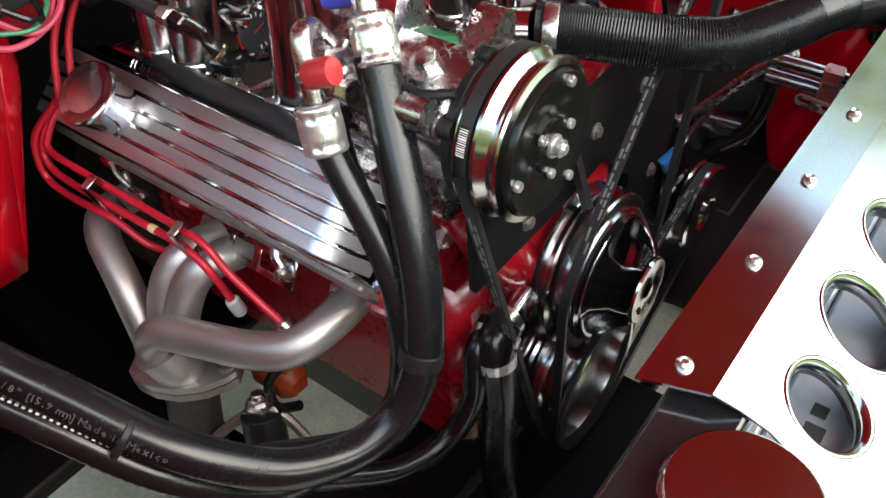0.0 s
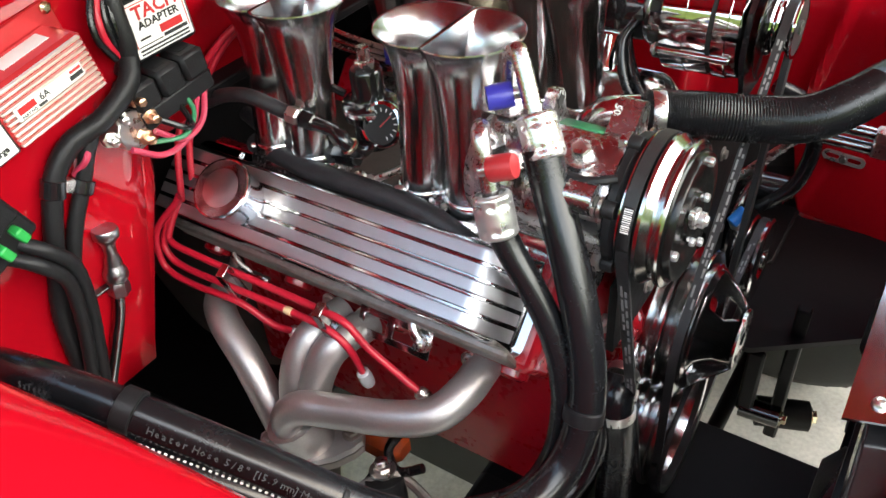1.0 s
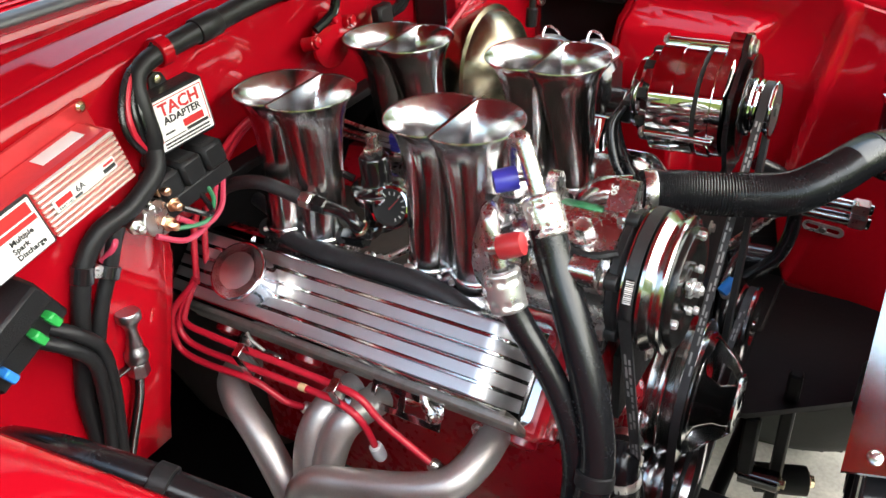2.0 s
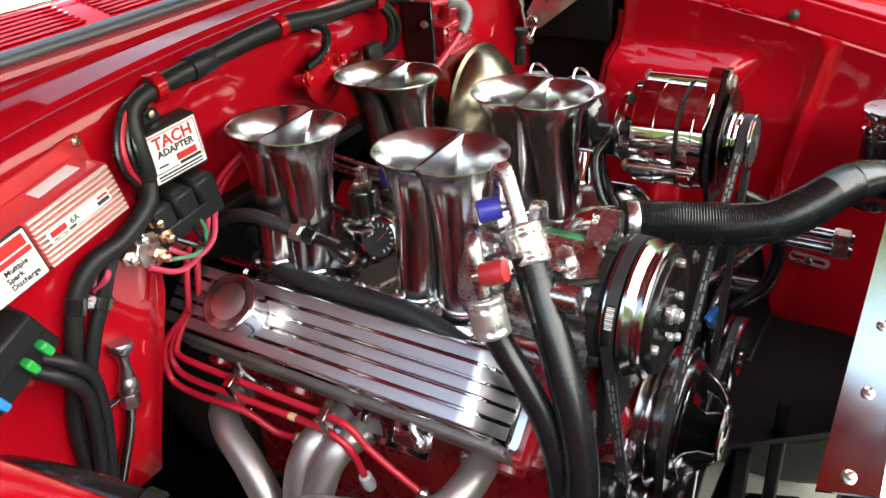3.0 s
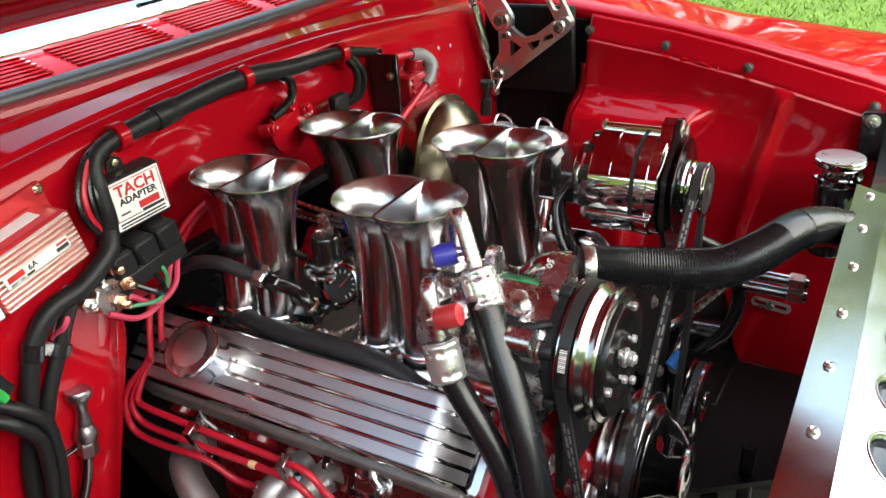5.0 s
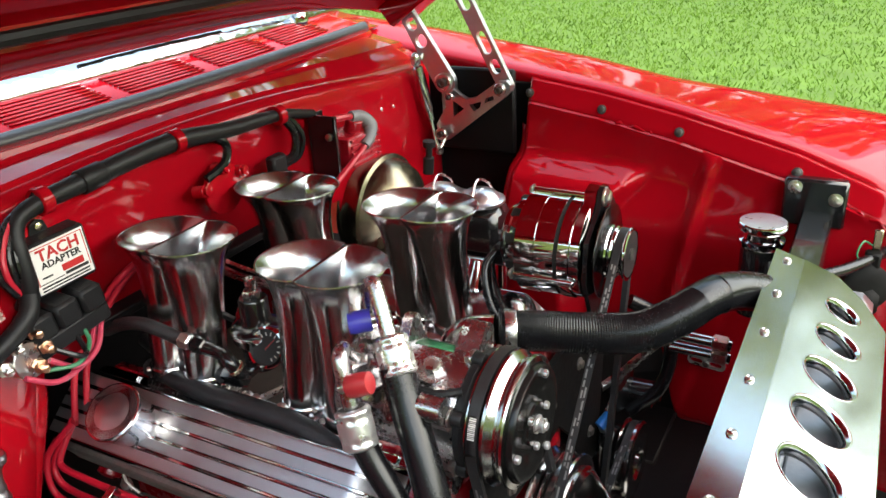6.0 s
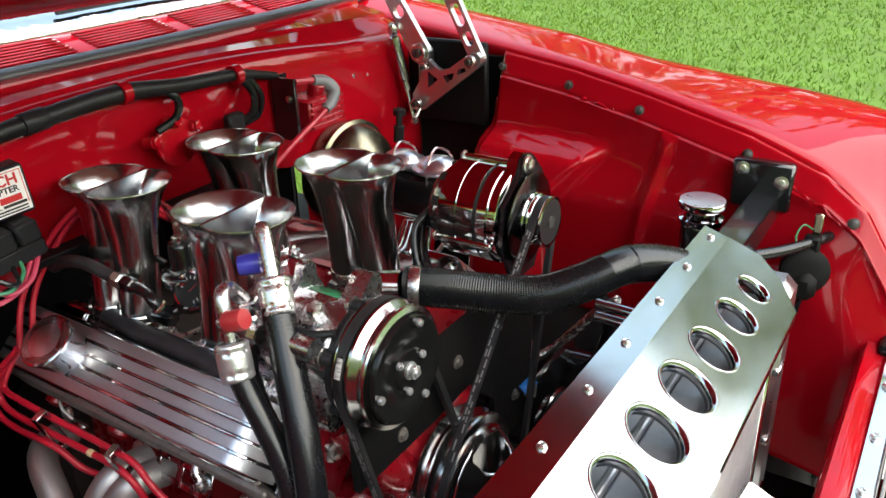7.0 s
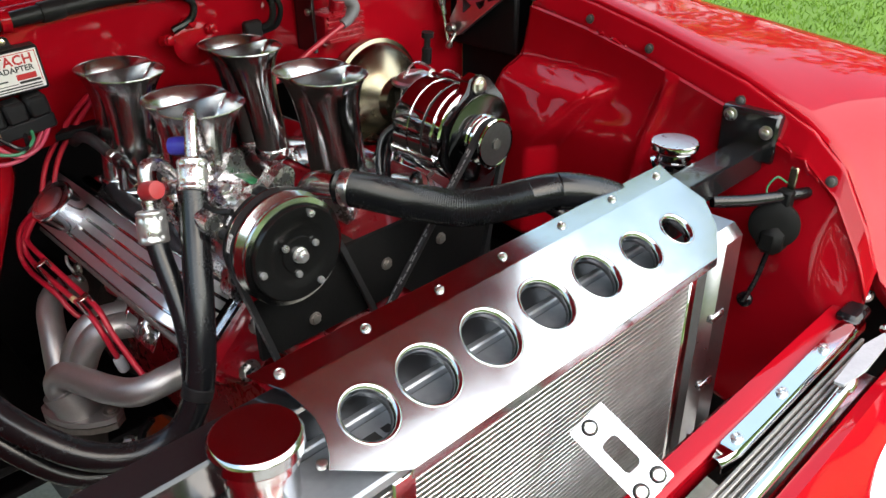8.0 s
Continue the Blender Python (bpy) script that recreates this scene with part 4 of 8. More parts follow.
def valve_cover():
    c = thing("valve_cover", "polished finned aluminium valve cover on the red cylinder head", "valve cover", group="valve covers")
    us = [0, 0.004, 0.0095, 0.0105] + [0.0105 + 0.046 * (i / 26) ** 1.4 for i in range(1, 27)]
    mid = arch(0.062, COVER_L - 0.062, 20)
    us = us + mid + [COVER_L - u for u in us[::-1]]
    vs = [0, 0.004, 0.0095, 0.0105] + [0.0105 + 0.008 * (i / 8) ** 1.6 for i in range(1, 9)] + arch(0.0189, COVER_W - 0.0189, 190)
    vs += [COVER_W - v for v in ([0, 0.004, 0.0095, 0.0105] + [0.0105 + 0.008 * (i / 8) ** 1.6 for i in range(1, 9)])[::-1]]
    vs = sorted(set(round(v, 6) for v in vs))
    def corner(u, v):
        # rail corners are rounded
        R = 0.022
        x = min(u, COVER_L - u)
        y = min(v, COVER_W - v)
        if x < R and y < R:
            d = math.hypot(R - x, R - y)
            mx = max(R - x, R - y)
            if d > 0:
                f = mx / d
                x, y = R - (R - x) * f, R - (R - y) * f
        return (x if u < COVER_L / 2 else COVER_L - x), (y if v < COVER_W / 2 else COVER_W - y)
    rows = []
    for u in us:
        row = []
        for v in vs:
            h = cover_height(u, v)
            uu, vv = corner(u, v) if h <= 0.0061 else (u, v)
            row.append((uu - COVER_L, vv, h))
        rows.append(row)
    g = Geo().grid(rows)
    # rail underside edge
    edge = [corner(u, 0) for u in us] + [corner(COVER_L, v) for v in vs] + [corner(u, COVER_W) for u in us[::-1]] + [corner(0, v) for v in vs[::-1]]
    n = len(edge)
    g.add([(u - COVER_L, v, 0.006) for u, v in edge] + [(u - COVER_L, v, -0.002) for u, v in edge], [(i, (i + 1) % n, n + (i + 1) % n, n + i) for i in range(n)])
    cv = part("cover", g, COVERM, c, "", 50)
    cv.data.materials.append(COVERTOP)
    for f in cv.data.polygons:
        q = f.center
        if 0.019 < q.y < COVER_W - 0.019 and (q.z > COVER_H - 0.0060 or (q.x > -0.070 and q.z > 0.014)):
            t = (q.y - 0.0185) / 0.0162
            if not (0.4 < t < 4.6 and abs(t - round(t)) * 0.0162 < 0.0022):
                f.material_index = 1
    for u in (-0.045, -0.17, -0.32, -0.445):
        for v in (0.0055, COVER_W - 0.0055):
            part("hold_down", Geo().box((u - 0.012, v - 0.005, 0.0062), (u + 0.012, v + 0.005, 0.010), 0.0015), CHROME, c)
    c.matrix_world = NEAR_BANK
    return c


def breather_cap():
    base = NEAR_BANK @ Vector((-0.352, 0.058, COVER_H - 0.004))
    ax = (NEAR_BANK.to_3x3() @ Vector((0, 0, 1)) * 0.9 + Vector((0.06, 0, 0.14))).normalized()
    b = thing("breather_cap", "polished push-in breather cap on the valve cover", "oil cap", base)
    part("neck", Geo().lathe([(0.0250, -0.012), (0.0270, -0.002), (0.0270, 0.006), (0.0250, 0.008)], base, ax, 40), CAPM, b)
    part("cap", Geo().lathe([(0.0260, 0.0060), (0.0285, 0.0075), (0.0292, 0.0100), (0.0295, 0.0150), (0.0325, 0.0400), (0.0345, 0.0440), (0.0350, 0.0465), (0.0345, 0.0490), (0.0325, 0.0500)], base, ax, 64), CAPM, b, "", 25)
    part("top_disc", Geo().lathe([(0.0325, 0.0500), (0.0305, 0.0490), (0.0270, 0.0492), (0.0180, 0.0508), (0.0100, 0.0516), (0.0030, 0.0518)], base, ax, 64), LIDM, b, "satin domed top", 25)


def oil_cap():
    base = FAR_BANK @ Vector((-0.130, 0.040, COVER_H - 0.006))
    ax = FAR_BANK.to_3x3() @ Vector((0, -0.35, 1))
    b = thing("oil_filler_cap", "chrome tapered oil filler cap on the driver's side cover", "oil cap", base)
    part("cap", Geo().lathe([(0.030, 0), (0.0315, 0.002), (0.0315, 0.006), (0.0285, 0.012), (0.0245, 0.044), (0.0225, 0.047)], base, ax, 40), CHROME, b, "", 30)
    part("top_disc", Geo().lathe([(0.0225, 0.047), (0.020, 0.0485), (0.006, 0.0490)], base, ax, 40), PULLEYM, b)


def stack_pair():
    """Two flared stacks, cut flat where they meet; built at the origin, rim centre line along x."""
    s = thing("velocity_stack_pair", "pair of tall flared polished aluminium intake velocity stacks", "velocity stack", group="velocity stacks")
    H, n = 0.170, 56
    hs = arch(0, 0.06, 4) + arch(0.06, 0.14, 10)[1:] + arch(0.14, H, 10)[1:]
    for sx in (-1, 1):
        def loop(h, inner):
            t = h / H
            r = 0.0270 + 0.0280 * (0.58 * t**3 + 0.42 * t**11)
            if inner:
                r -= 0.0016
            cx = sx * (0.0290 - 0.0075 * t**1.5)
            lean = -0.020 * (1 - t)
            lim = 0.0010 + (0.0012 if inner else 0)
            pts = []
            for k in range(n):
                a = 2 * math.pi * k / n
                x, y = cx + r * math.cos(a), lean + r * math.sin(a)
                if sx * x < lim:
                    x = sx * lim
                pts.append((x, y, h))
            return pts
        def skin(loops):
            g = Geo()
            for lp in loops:
                g.v += lp
            for i in range(len(loops) - 1):
                for k in range(n):
                    j = (k + 1) % n
                    g.f.append((i * n + k, i * n + j, i * n + n + j, i * n + n + k))
            return g
        outer = [loop(h, False) for h in hs]
        rim = [(x, y, H + 0.0014) for x, y, z in loop(H - 0.0004, False)]
        st = part("trumpet", skin(outer + [rim]), STACKM, s, "", 40)
        lip = [(x, y, H + 0.0008) for x, y, z in loop(H, True)]
        part("bell_mouth", skin([rim, lip] + [loop(h, True) for h in reversed(hs[5:])]), BOWLM, st, "brushed inside of the flare", 40)
        # Black disc shuts the stack; its colour stands for the unlit throat.
        part("throat", Geo().lathe([(0.0245, 0), (0.0240, 0.004)], (sx * 0.0285, -0.014, 0.075), (0, 0, 1), 24), SATINB, st, "dark disc for the shade in the throttle throat")
        ring = part("base_ring", Geo().lathe([(0.0280, -0.012), (0.0295, -0.010), (0.0295, 0.002), (0.028, 0.004), (0.0262, 0.004)], (sx * 0.0290, -0.020, 0), (0, 0, 1), 32, False), POLISHED, s)
        for a in (0.6, 2.3, 4.0, 5.5):
            part("screw", Geo().lathe([(0.003, 0), (0.003, 0.004), (0.002, 0.005)], (sx * 0.0290 + 0.029 * math.cos(a), -0.020 + 0.029 * math.sin(a), -0.004), (math.cos(a), math.sin(a), 0), 8), STEEL, ring)
    part("throttle_body", Geo().box((-0.058, -0.050, -0.065), (0.058, 0.010, -0.012), 0.008), CAST, s, "cast aluminium throttle body")
    part("shaft", Geo().cyl((-0.070, -0.022, -0.035), (0.070, -0.022, -0.035), 0.004, 10), STEEL, s)
    return s


HUB = Vector((-0.158, -0.062, 0.897))


def compressor():
    y, z = HUB.y, HUB.z
    X = (1, 0, 0)
    c = thing("air_conditioning_compressor", "cast aluminium air conditioning compressor with a chromed clutch pulley", "compressor", (-0.3, y, 0.84))
    body = part("body", Geo().lathe([(0.0545, -0.128), (0.0560, -0.126), (0.0560, -0.108), (0.0552, -0.1075), (0.0552, -0.1065), (0.0560, -0.106), (0.0560, -0.052), (0.0550, -0.050)], (-0.205, y, z), X, 56), CAST, c, "", 30)
    part("rear_cover", Geo().lathe([(0.020, -0.168), (0.044, -0.166), (0.051, -0.160), (0.0555, -0.148), (0.0570, -0.146), (0.0570, -0.131), (0.0560, -0.129)], (-0.205, y, z), X, 56), CAST, c, "", 30)
    part("front_housing", Geo().lathe([(0.050, -0.0225), (0.0605, -0.0222), (0.0615, -0.0212), (0.0615, -0.0150), (0.0590, -0.0125), (0.0570, -0.008), (0.050, -0.006)], (-0.205, y, z), X, 48), SATINB, c, "black front housing")
    fl = part("front_flange", Geo().lathe([(0.055, -0.0515), (0.0572, -0.0505), (0.0580, -0.048), (0.0580, -0.0240), (0.056, -0.0225)], (-0.205, y, z), X, 48), CAST, c)
    for k in range(6):
        a = radians(35 + 60 * k)
        p = (-0.2245, y + 0.0605 * math.cos(a), z + 0.0605 * math.sin(a))
        part("lug", Geo().lathe([(0.0070, -0.0035), (0.0078, -0.0028), (0.0078, 0.006), (0.0070, 0.0075)], p, X, 14), SATINB, fl)
        part("bolt", Geo().hexhead((p[0] - 0.0035, p[1], p[2]), (-1, 0, 0), 0.0066, 0.0090), STEEL, c)
    # front mounting lugs
    for a in (150, 62, -60, -128):
        q = Vector((0, math.cos(radians(a)), math.sin(radians(a))))
        tn = Vector((0, -math.sin(radians(a)), math.cos(radians(a))))
        o = Vector((-0.2560, y, z))
        outl = [(0.030, -0.026), (0.050, -0.022), (0.066, -0.0150), (0.078, -0.012), (0.084, -0.006), (0.0855, 0.0), (0.084, 0.006), (0.078, 0.012), (0.066, 0.0150), (0.050, 0.022), (0.030, 0.026)]
        ear = part("mounting_lug", Geo().prism(outl, o, q, tn, 0.024), CAST, c)
        # Dark disc drawn for the shaded hole of the eye.
        part("eye", Geo().cyl(o + q * 0.072 + Vector((0.0242, 0, 0)), o + q * 0.072 + Vector((0.0246, 0, 0)), 0.0056, 16, 0.0001), GROOVEB, ear)
    # flat tapered rear lugs with an eye
    for a in (80, 152):
        q = Vector((0, math.cos(radians(a)), math.sin(radians(a))))
        tn = Vector((0, -math.sin(radians(a)), math.cos(radians(a))))
        o = Vector((-0.3125, y, z))
        outl = [(0.030, -0.030), (0.052, -0.024), (0.066, -0.0125), (0.078, -0.010), (0.0845, -0.004), (0.0845, 0.004), (0.078, 0.010), (0.066, 0.0125), (0.052, 0.024), (0.030, 0.030)]
        ear = part("rear_lug", Geo().prism(outl, o, q, tn, 0.011), CAST, c)
        # Dark discs on both faces for the shade in the eye.
        for dx in (-0.0006, 0.0112):
            part("eye", Geo().cyl(o + q * 0.0745 + Vector((dx, 0, 0)), o + q * 0.0745 + Vector((dx + 0.0006, 0, 0)), 0.0052, 16, 0.0001), GROOVEB, ear)
    # top pad with filler plug
    ax = Vector((0, -0.42, 0.9)).normalized()
    p = Vector((-0.262, y, z)) + ax * 0.0535
    part("pad", Geo().lathe([(0.019, -0.004), (0.0185, 0.002), (0.0165, 0.004)], p, ax, 24), CAST, c)
    part("filler_plug", Geo().lathe([(0.0098, 0.004), (0.0098, 0.0115), (0.0085, 0.0130), (0.0070, 0.0122)], p, ax, 6), STEEL, c)
    # green maker's label, plain
    part("label", Geo().grid([[(xx, y + 0.0563 * math.cos(radians(a)), z + 0.0563 * math.sin(radians(a))) for xx in (-0.299, -0.251)] for a in arch(66, 86, 8)]), GREENW, c, "faded green label", 60, 0.0003)
    q, tn = Vector((0, math.cos(radians(62)), math.sin(radians(62)))), Vector((0, -math.sin(radians(62)), math.cos(radians(62))))
    p = Vector((-0.2525, y, z)) + q * 0.0715 + tn * 0.0140
    text_part("lettering", "508", 0.009, Matrix(((-q.x, 1, tn.x, p.x), (-q.y, 0, tn.y, p.y), (-q.z, 0, tn.z, p.z), (0, 0, 0, 1))), WHITEP, c, "raised casting number")
    # pulley, belt grooves and clutch
    part("pulley", Geo().lathe([(0.050, -0.016), (0.0665, -0.016), (0.0665, -0.0145), (0.058, -0.009), (0.058, -0.006), (0.0665, -0.0005), (0.0670, 0.0), (0.0670, 0.003), (0.0655, 0.0045), (0.061, 0.010), (0.061, 0.012), (0.0650, 0.0165), (0.0655, 0.019), (0.0645, 0.021), (0.0590, 0.0225), (0.0575, 0.020)], (-0.197, y, z), X, 72), PULLEYM, c, "bright machined clutch pulley", 25)
    cl = part("clutch_plate", Geo().lathe([(0.0565, 0.016), (0.0575, 0.020), (0.0575, 0.026), (0.0560, 0.0285), (0.036, 0.0285), (0.034, 0.027), (0.022, 0.027), (0.021, 0.0295), (0.010, 0.0295)], (-0.197, y, z), X, 64), CLUTCHB, c, "gloss black clutch plate")
    for k, a in enumerate((188, 300, 66)):
        a = radians(a)
        part("bolt", Geo().lathe([(0.0042, 0), (0.0044, 0.002), (0.0038, 0.004), (0.002, 0.0045)], (-0.1685, y + 0.049 * math.cos(a), z + 0.049 * math.sin(a)), X, 14), ZINC, cl)
    for a in (20, 140, 260):
        a = radians(a)
        part("bolt", Geo().lathe([(0.0040, 0), (0.0042, 0.002), (0.0036, 0.004), (0.002, 0.0045)], (-0.168, y + 0.023 * math.cos(a), z + 0.023 * math.sin(a)), X, 14), ZINC, cl)
    part("hub_nut", Geo().lathe([(0.0095, 0), (0.0095, 0.002), (0.0072, 0.003), (0.0072, 0.008), (0.005, 0.009), (0.004, 0.011)], (-0.1675, y, z), X, 18), ZINC, cl)
    bc = part("belt_label", Geo().grid([[(-0.2098 + k * 0.0048, y + 0.0676 * math.cos(radians(a)), z + 0.0676 * math.sin(radians(a))) for k in (0, 1, 2)] for a in arch(148, 182, 10)]), SATINB, c, "black printed belt label", 60, 0.0004)
    for k, wd in enumerate((0.5, 0.9, 0.4, 0.7, 1.1, 0.5, 0.8, 0.4, 1.0, 0.6, 0.5, 0.9)):
        a = radians(150 + 1.5 * k)
        t = Vector((0, -math.sin(a), math.cos(a)))
        q = Vector((-0.2085, y + 0.0680 * math.cos(a), z + 0.0680 * math.sin(a)))
        part("code_bar", Geo().prism([(0, -wd * 0.0006), (0.0072, -wd * 0.0006), (0.0072, wd * 0.0006), (0, wd * 0.0006)], q, (1, 0, 0), t, 0.0002), WHITEP, bc)
    # wiring to the clutch coil
    part("coil_wire", Geo().tube([(-0.222, y - 0.045, z + 0.05), (-0.245, y - 0.056, z + 0.048), (-0.285, y - 0.050, z + 0.045), (-0.318, y - 0.05, z + 0.03), (-0.325, y - 0.060, z - 0.01), (-0.310, y - 0.062, z - 0.06), (-0.295, y - 0.058, z - 0.10)], 0.0045, 8, 5, 0.0008), PLASTICB, c, "black corrugated wire sleeve")
    # hose fittings on the rear head
    for tip, top, elbow, base, capc, cap_at, capd in (
        ((-0.300, -0.166, 0.915), (-0.319, -0.154, 0.972), (-0.336, -0.126, 0.974), (-0.335, -0.114, 0.942), REDCAP, (-0.313, -0.163, 0.961), (0.90, 0.2, 0.30)),
        ((-0.283, -0.117, 0.967), (-0.316, -0.092, 1.018), (-0.332, -0.082, 1.018), (-0.338, -0.075, 0.965), BLUECAP, (-0.318, -0.092, 0.995), (-0.78, -0.6, -0.1)),
    ):
        tip, top, elbow, base = Vector(tip), Vector(top), Vector(elbow), Vector(base)
        d = (tip - top).normalized()
        f = part("hose_fitting", Geo().tube([tip, tip - d * 0.025, top - d * 0.004 + Vector((0, 0, 0.004)), (top + elbow) / 2 + Vector((0, 0, 0.010)), elbow, base + Vector((0, 0, 0.012)), base], 0.0078, 14, 6), CAST, c, "bent aluminium hose fitting")
        # collar with three rows of eight pressed dimples
        side_, o = d.orthogonal().normalized(), tip + d * 0.012
        up_ = d.cross(side_)
        rows = []
        for hh in arch(0.0, 0.038, 26):
            ring = []
            for k in range(49):
                t = 2 * math.pi * k / 48
                rr = 0.0166 - 0.0022 * (0.5 + 0.5 * math.cos(10 * t)) * max(0.0, math.sin(math.pi * 3 * (hh - 0.003) / 0.032)) ** 2 * (1 if 0.003 < hh < 0.035 else 0)
                rr *= min(1.0, 0.78 + min(hh, 0.038 - hh) * 110)
                ring.append(o - d * hh + (side_ * math.cos(t) + up_ * math.sin(t)) * rr)
            rows.append(ring)
        part("crimp_collar", Geo().grid(rows), ZINC, f, "crimped bright collar", 60, 0.001)
        part("union_nut", Geo().lathe([(0.014, 0), (0.015, 0.002), (0.015, 0.014), (0.013, 0.016)], base, (0, 0, 1), 6), CAST, f)
        cd = Vector(capd).normalized()
        q = Vector(cap_at)
        part("valve_stem", Geo().cyl(q - cd * 0.004, q + cd * 0.010, 0.0055, 10), STEEL, f)
        part("service_cap", Geo().lathe([(0.0105, 0.006), (0.0110, 0.008), (0.0110, 0.022), (0.0100, 0.028), (0.006, 0.0285)], q, cd, 16), capc, f, "red plastic service cap" if capc is REDCAP else "blue plastic service cap")
    # ports of the rear head, under the two unions
    for py, pz in ((-0.114, 0.928), (-0.075, 0.950)):
        part("port", Geo().lathe([(0.017, -0.030), (0.017, 0.006), (0.0155, 0.010), (0.0130, 0.014)], (-0.3365, py, pz), (0, -0.25, 1), 20), CAST, c)
    return c


def hose(name, pts, r, label, n=16, rings=0.0, step=6, material=None, category="hose", group="", smooth_from=None):
    """A hose as a thing; smooth_from: index of the point where its ribs end."""
    o = thing(name, label, category, group=group)
    if smooth_from is None:
        part("tube", Geo().tube(pts, r, n, step, rings), material or RUBBER, o, "", 60)
    else:
        line = curve_points(pts, step)
        k = smooth_from * step
        part("tube", Geo().tube(line[: k + 1], r, n, 1, rings), material or RUBBER, o, "", 60)
        part("outer_sleeve", Geo().tube(line[k:], r + 0.0007, n, 1), material or RUBBER, o, "smooth black end sleeve", 60)
    return o


def pulleys():
    w = thing("water_pump_pulley", "chrome water pump pulley with open spokes", "pulley", (-0.2, 0.085, 0.64))
    y, z = 0.085, 0.640
    X = (1, 0, 0)
    part("sheave", Geo().lathe([(0.050, -0.012), (0.088, -0.012), (0.090, -0.010), (0.082, -0.003), (0.082, 0.001), (0.090, 0.008), (0.091, 0.010), (0.082, 0.017), (0.082, 0.021), (0.090, 0.027), (0.089, 0.030), (0.076, 0.032), (0.074, 0.024), (0.05, 0.02)], (-0.212, y, z), X, 64), PULLEYM, w, "", 25)
    o = Vector((-0.192, y, z))
    g = Geo().lathe([(0.0765, 0.010), (0.0765, 0.016), (0.070, 0.022), (0.067, 0.022), (0.0735, 0.014)], o, X, 56, False)
    part("cone_ring", g, PULLEYM, w, "", 40)
    # three broad arms narrow from the ring to the hub
    for k in range(3):
        mid = radians(120 * k + 28)
        rows = []
        for rr, xx, hw in ((0.0745, 0.012, 44), (0.0715, 0.0195, 44), (0.0700, 0.021, 36), (0.0660, 0.025, 29), (0.0520, 0.041, 27), (0.0470, 0.0465, 33), (0.0410, 0.053, 40), (0.0360, 0.057, 44)):
            rows.append([o + Vector((xx, rr * math.cos(mid + radians(a)), rr * math.sin(mid + radians(a)))) for a in arch(-hw, hw, 10)])
        part("arm", Geo().grid(rows), PULLEYM, w, "", 50, 0.003)
    h = part("hub", Geo().lathe([(0.036, 0.054), (0.0375, 0.057), (0.0365, 0.0605), (0.012, 0.061), (0.0095, 0.0625), (0.004, 0.063)], (-0.192, y, z), X, 40), PULLEYM, w)
    part("shaft", Geo().cyl((-0.21, y, z), (-0.14, y, z), 0.010, 14), GOLD, w, "brass-coloured shaft")
    for k in range(4):
        a = radians(90 * k + 30)
        q, d = Vector((-0.1312, y + 0.0235 * math.cos(a), z + 0.0235 * math.sin(a))), Vector((0, -math.sin(a), math.cos(a)))
        # Dark patch on the hub in place of a shaded slot.
        part("slot", Geo().prism([(c * 0.0035 + s * 0.0035 * math.cos(t), 0.0032 * math.sin(t)) for s, c, t in [(1, 1.2 if math.cos(t) > 0 else -1.2, t) for t in arch(0, 6.2832, 16)[:-1]]], q, d, Vector((0, math.cos(a), math.sin(a))), -0.0006), GROOVEB, h)
    c = thing("crank_pulley", "chrome crankshaft pulley with a machined rim", "pulley", (-0.2, 0.085, 0.46))
    y, z = 0.085, 0.460
    part("sheave", Geo().lathe([(0.05, -0.034), (0.092, -0.034), (0.094, -0.028), (0.086, -0.021), (0.086, -0.017), (0.094, -0.010), (0.094, -0.007), (0.086, 0.0), (0.086, 0.004), (0.094, 0.012), (0.095, 0.016), (0.095, 0.022), (0.091, 0.0235), (0.088, 0.022), (0.086, 0.012), (0.083, -0.020), (0.078, -0.024), (0.05, -0.024)], (-0.200, y, z), X, 64), PULLEYM, c, "", 25)
    part("hub", Geo().lathe([(0.05, -0.025), (0.045, -0.018), (0.02, -0.016), (0.012, -0.008)], (-0.200, y, z), X, 32), STEEL, c)
    for k in range(5):
        a = radians(72 * k)
        part("bolt", Geo().hexhead((-0.224, y + 0.062 * math.cos(a), z + 0.062 * math.sin(a)), X, 0.007, 0.008), STEEL, c)
    p = thing("steering_pump_pulley", "chrome power steering pulley with a black belt", "pulley", (-0.19, 0.33, 0.56))
    y, z = 0.335, 0.560
    part("sheave", Geo().lathe([(0.02, -0.012), (0.060, -0.012), (0.062, -0.010), (0.055, -0.004), (0.055, 0.002), (0.062, 0.008), (0.062, 0.012), (0.058, 0.0145), (0.030, 0.0145), (0.024, 0.010), (0.012, 0.010), (0.010, 0.016), (0.006, 0.017)], (-0.180, y, z), X, 48), PULLEYM, p, "", 25)
    part("pump_body", Geo().lathe([(0.045, 0), (0.05, 0.01), (0.05, 0.09), (0.03, 0.1)], (-0.20, y, z), (-1, 0, 0), 28), GLOSSB, p, "gloss black steering pump body")
    belt(-0.205, [(HUB.y, HUB.z, 0.0672), (0.085, 0.46, 0.092)], 0.011, 0.007)
    belt(-0.1822, [(0.266, 0.934, 0.0325), (0.085, 0.64, 0.0905), (0.085, 0.46, 0.092)], 0.010, 0.007)
    belt(-0.178, [(0.335, 0.56, 0.060), (0.085, 0.46, 0.092)], 0.010, 0.007)


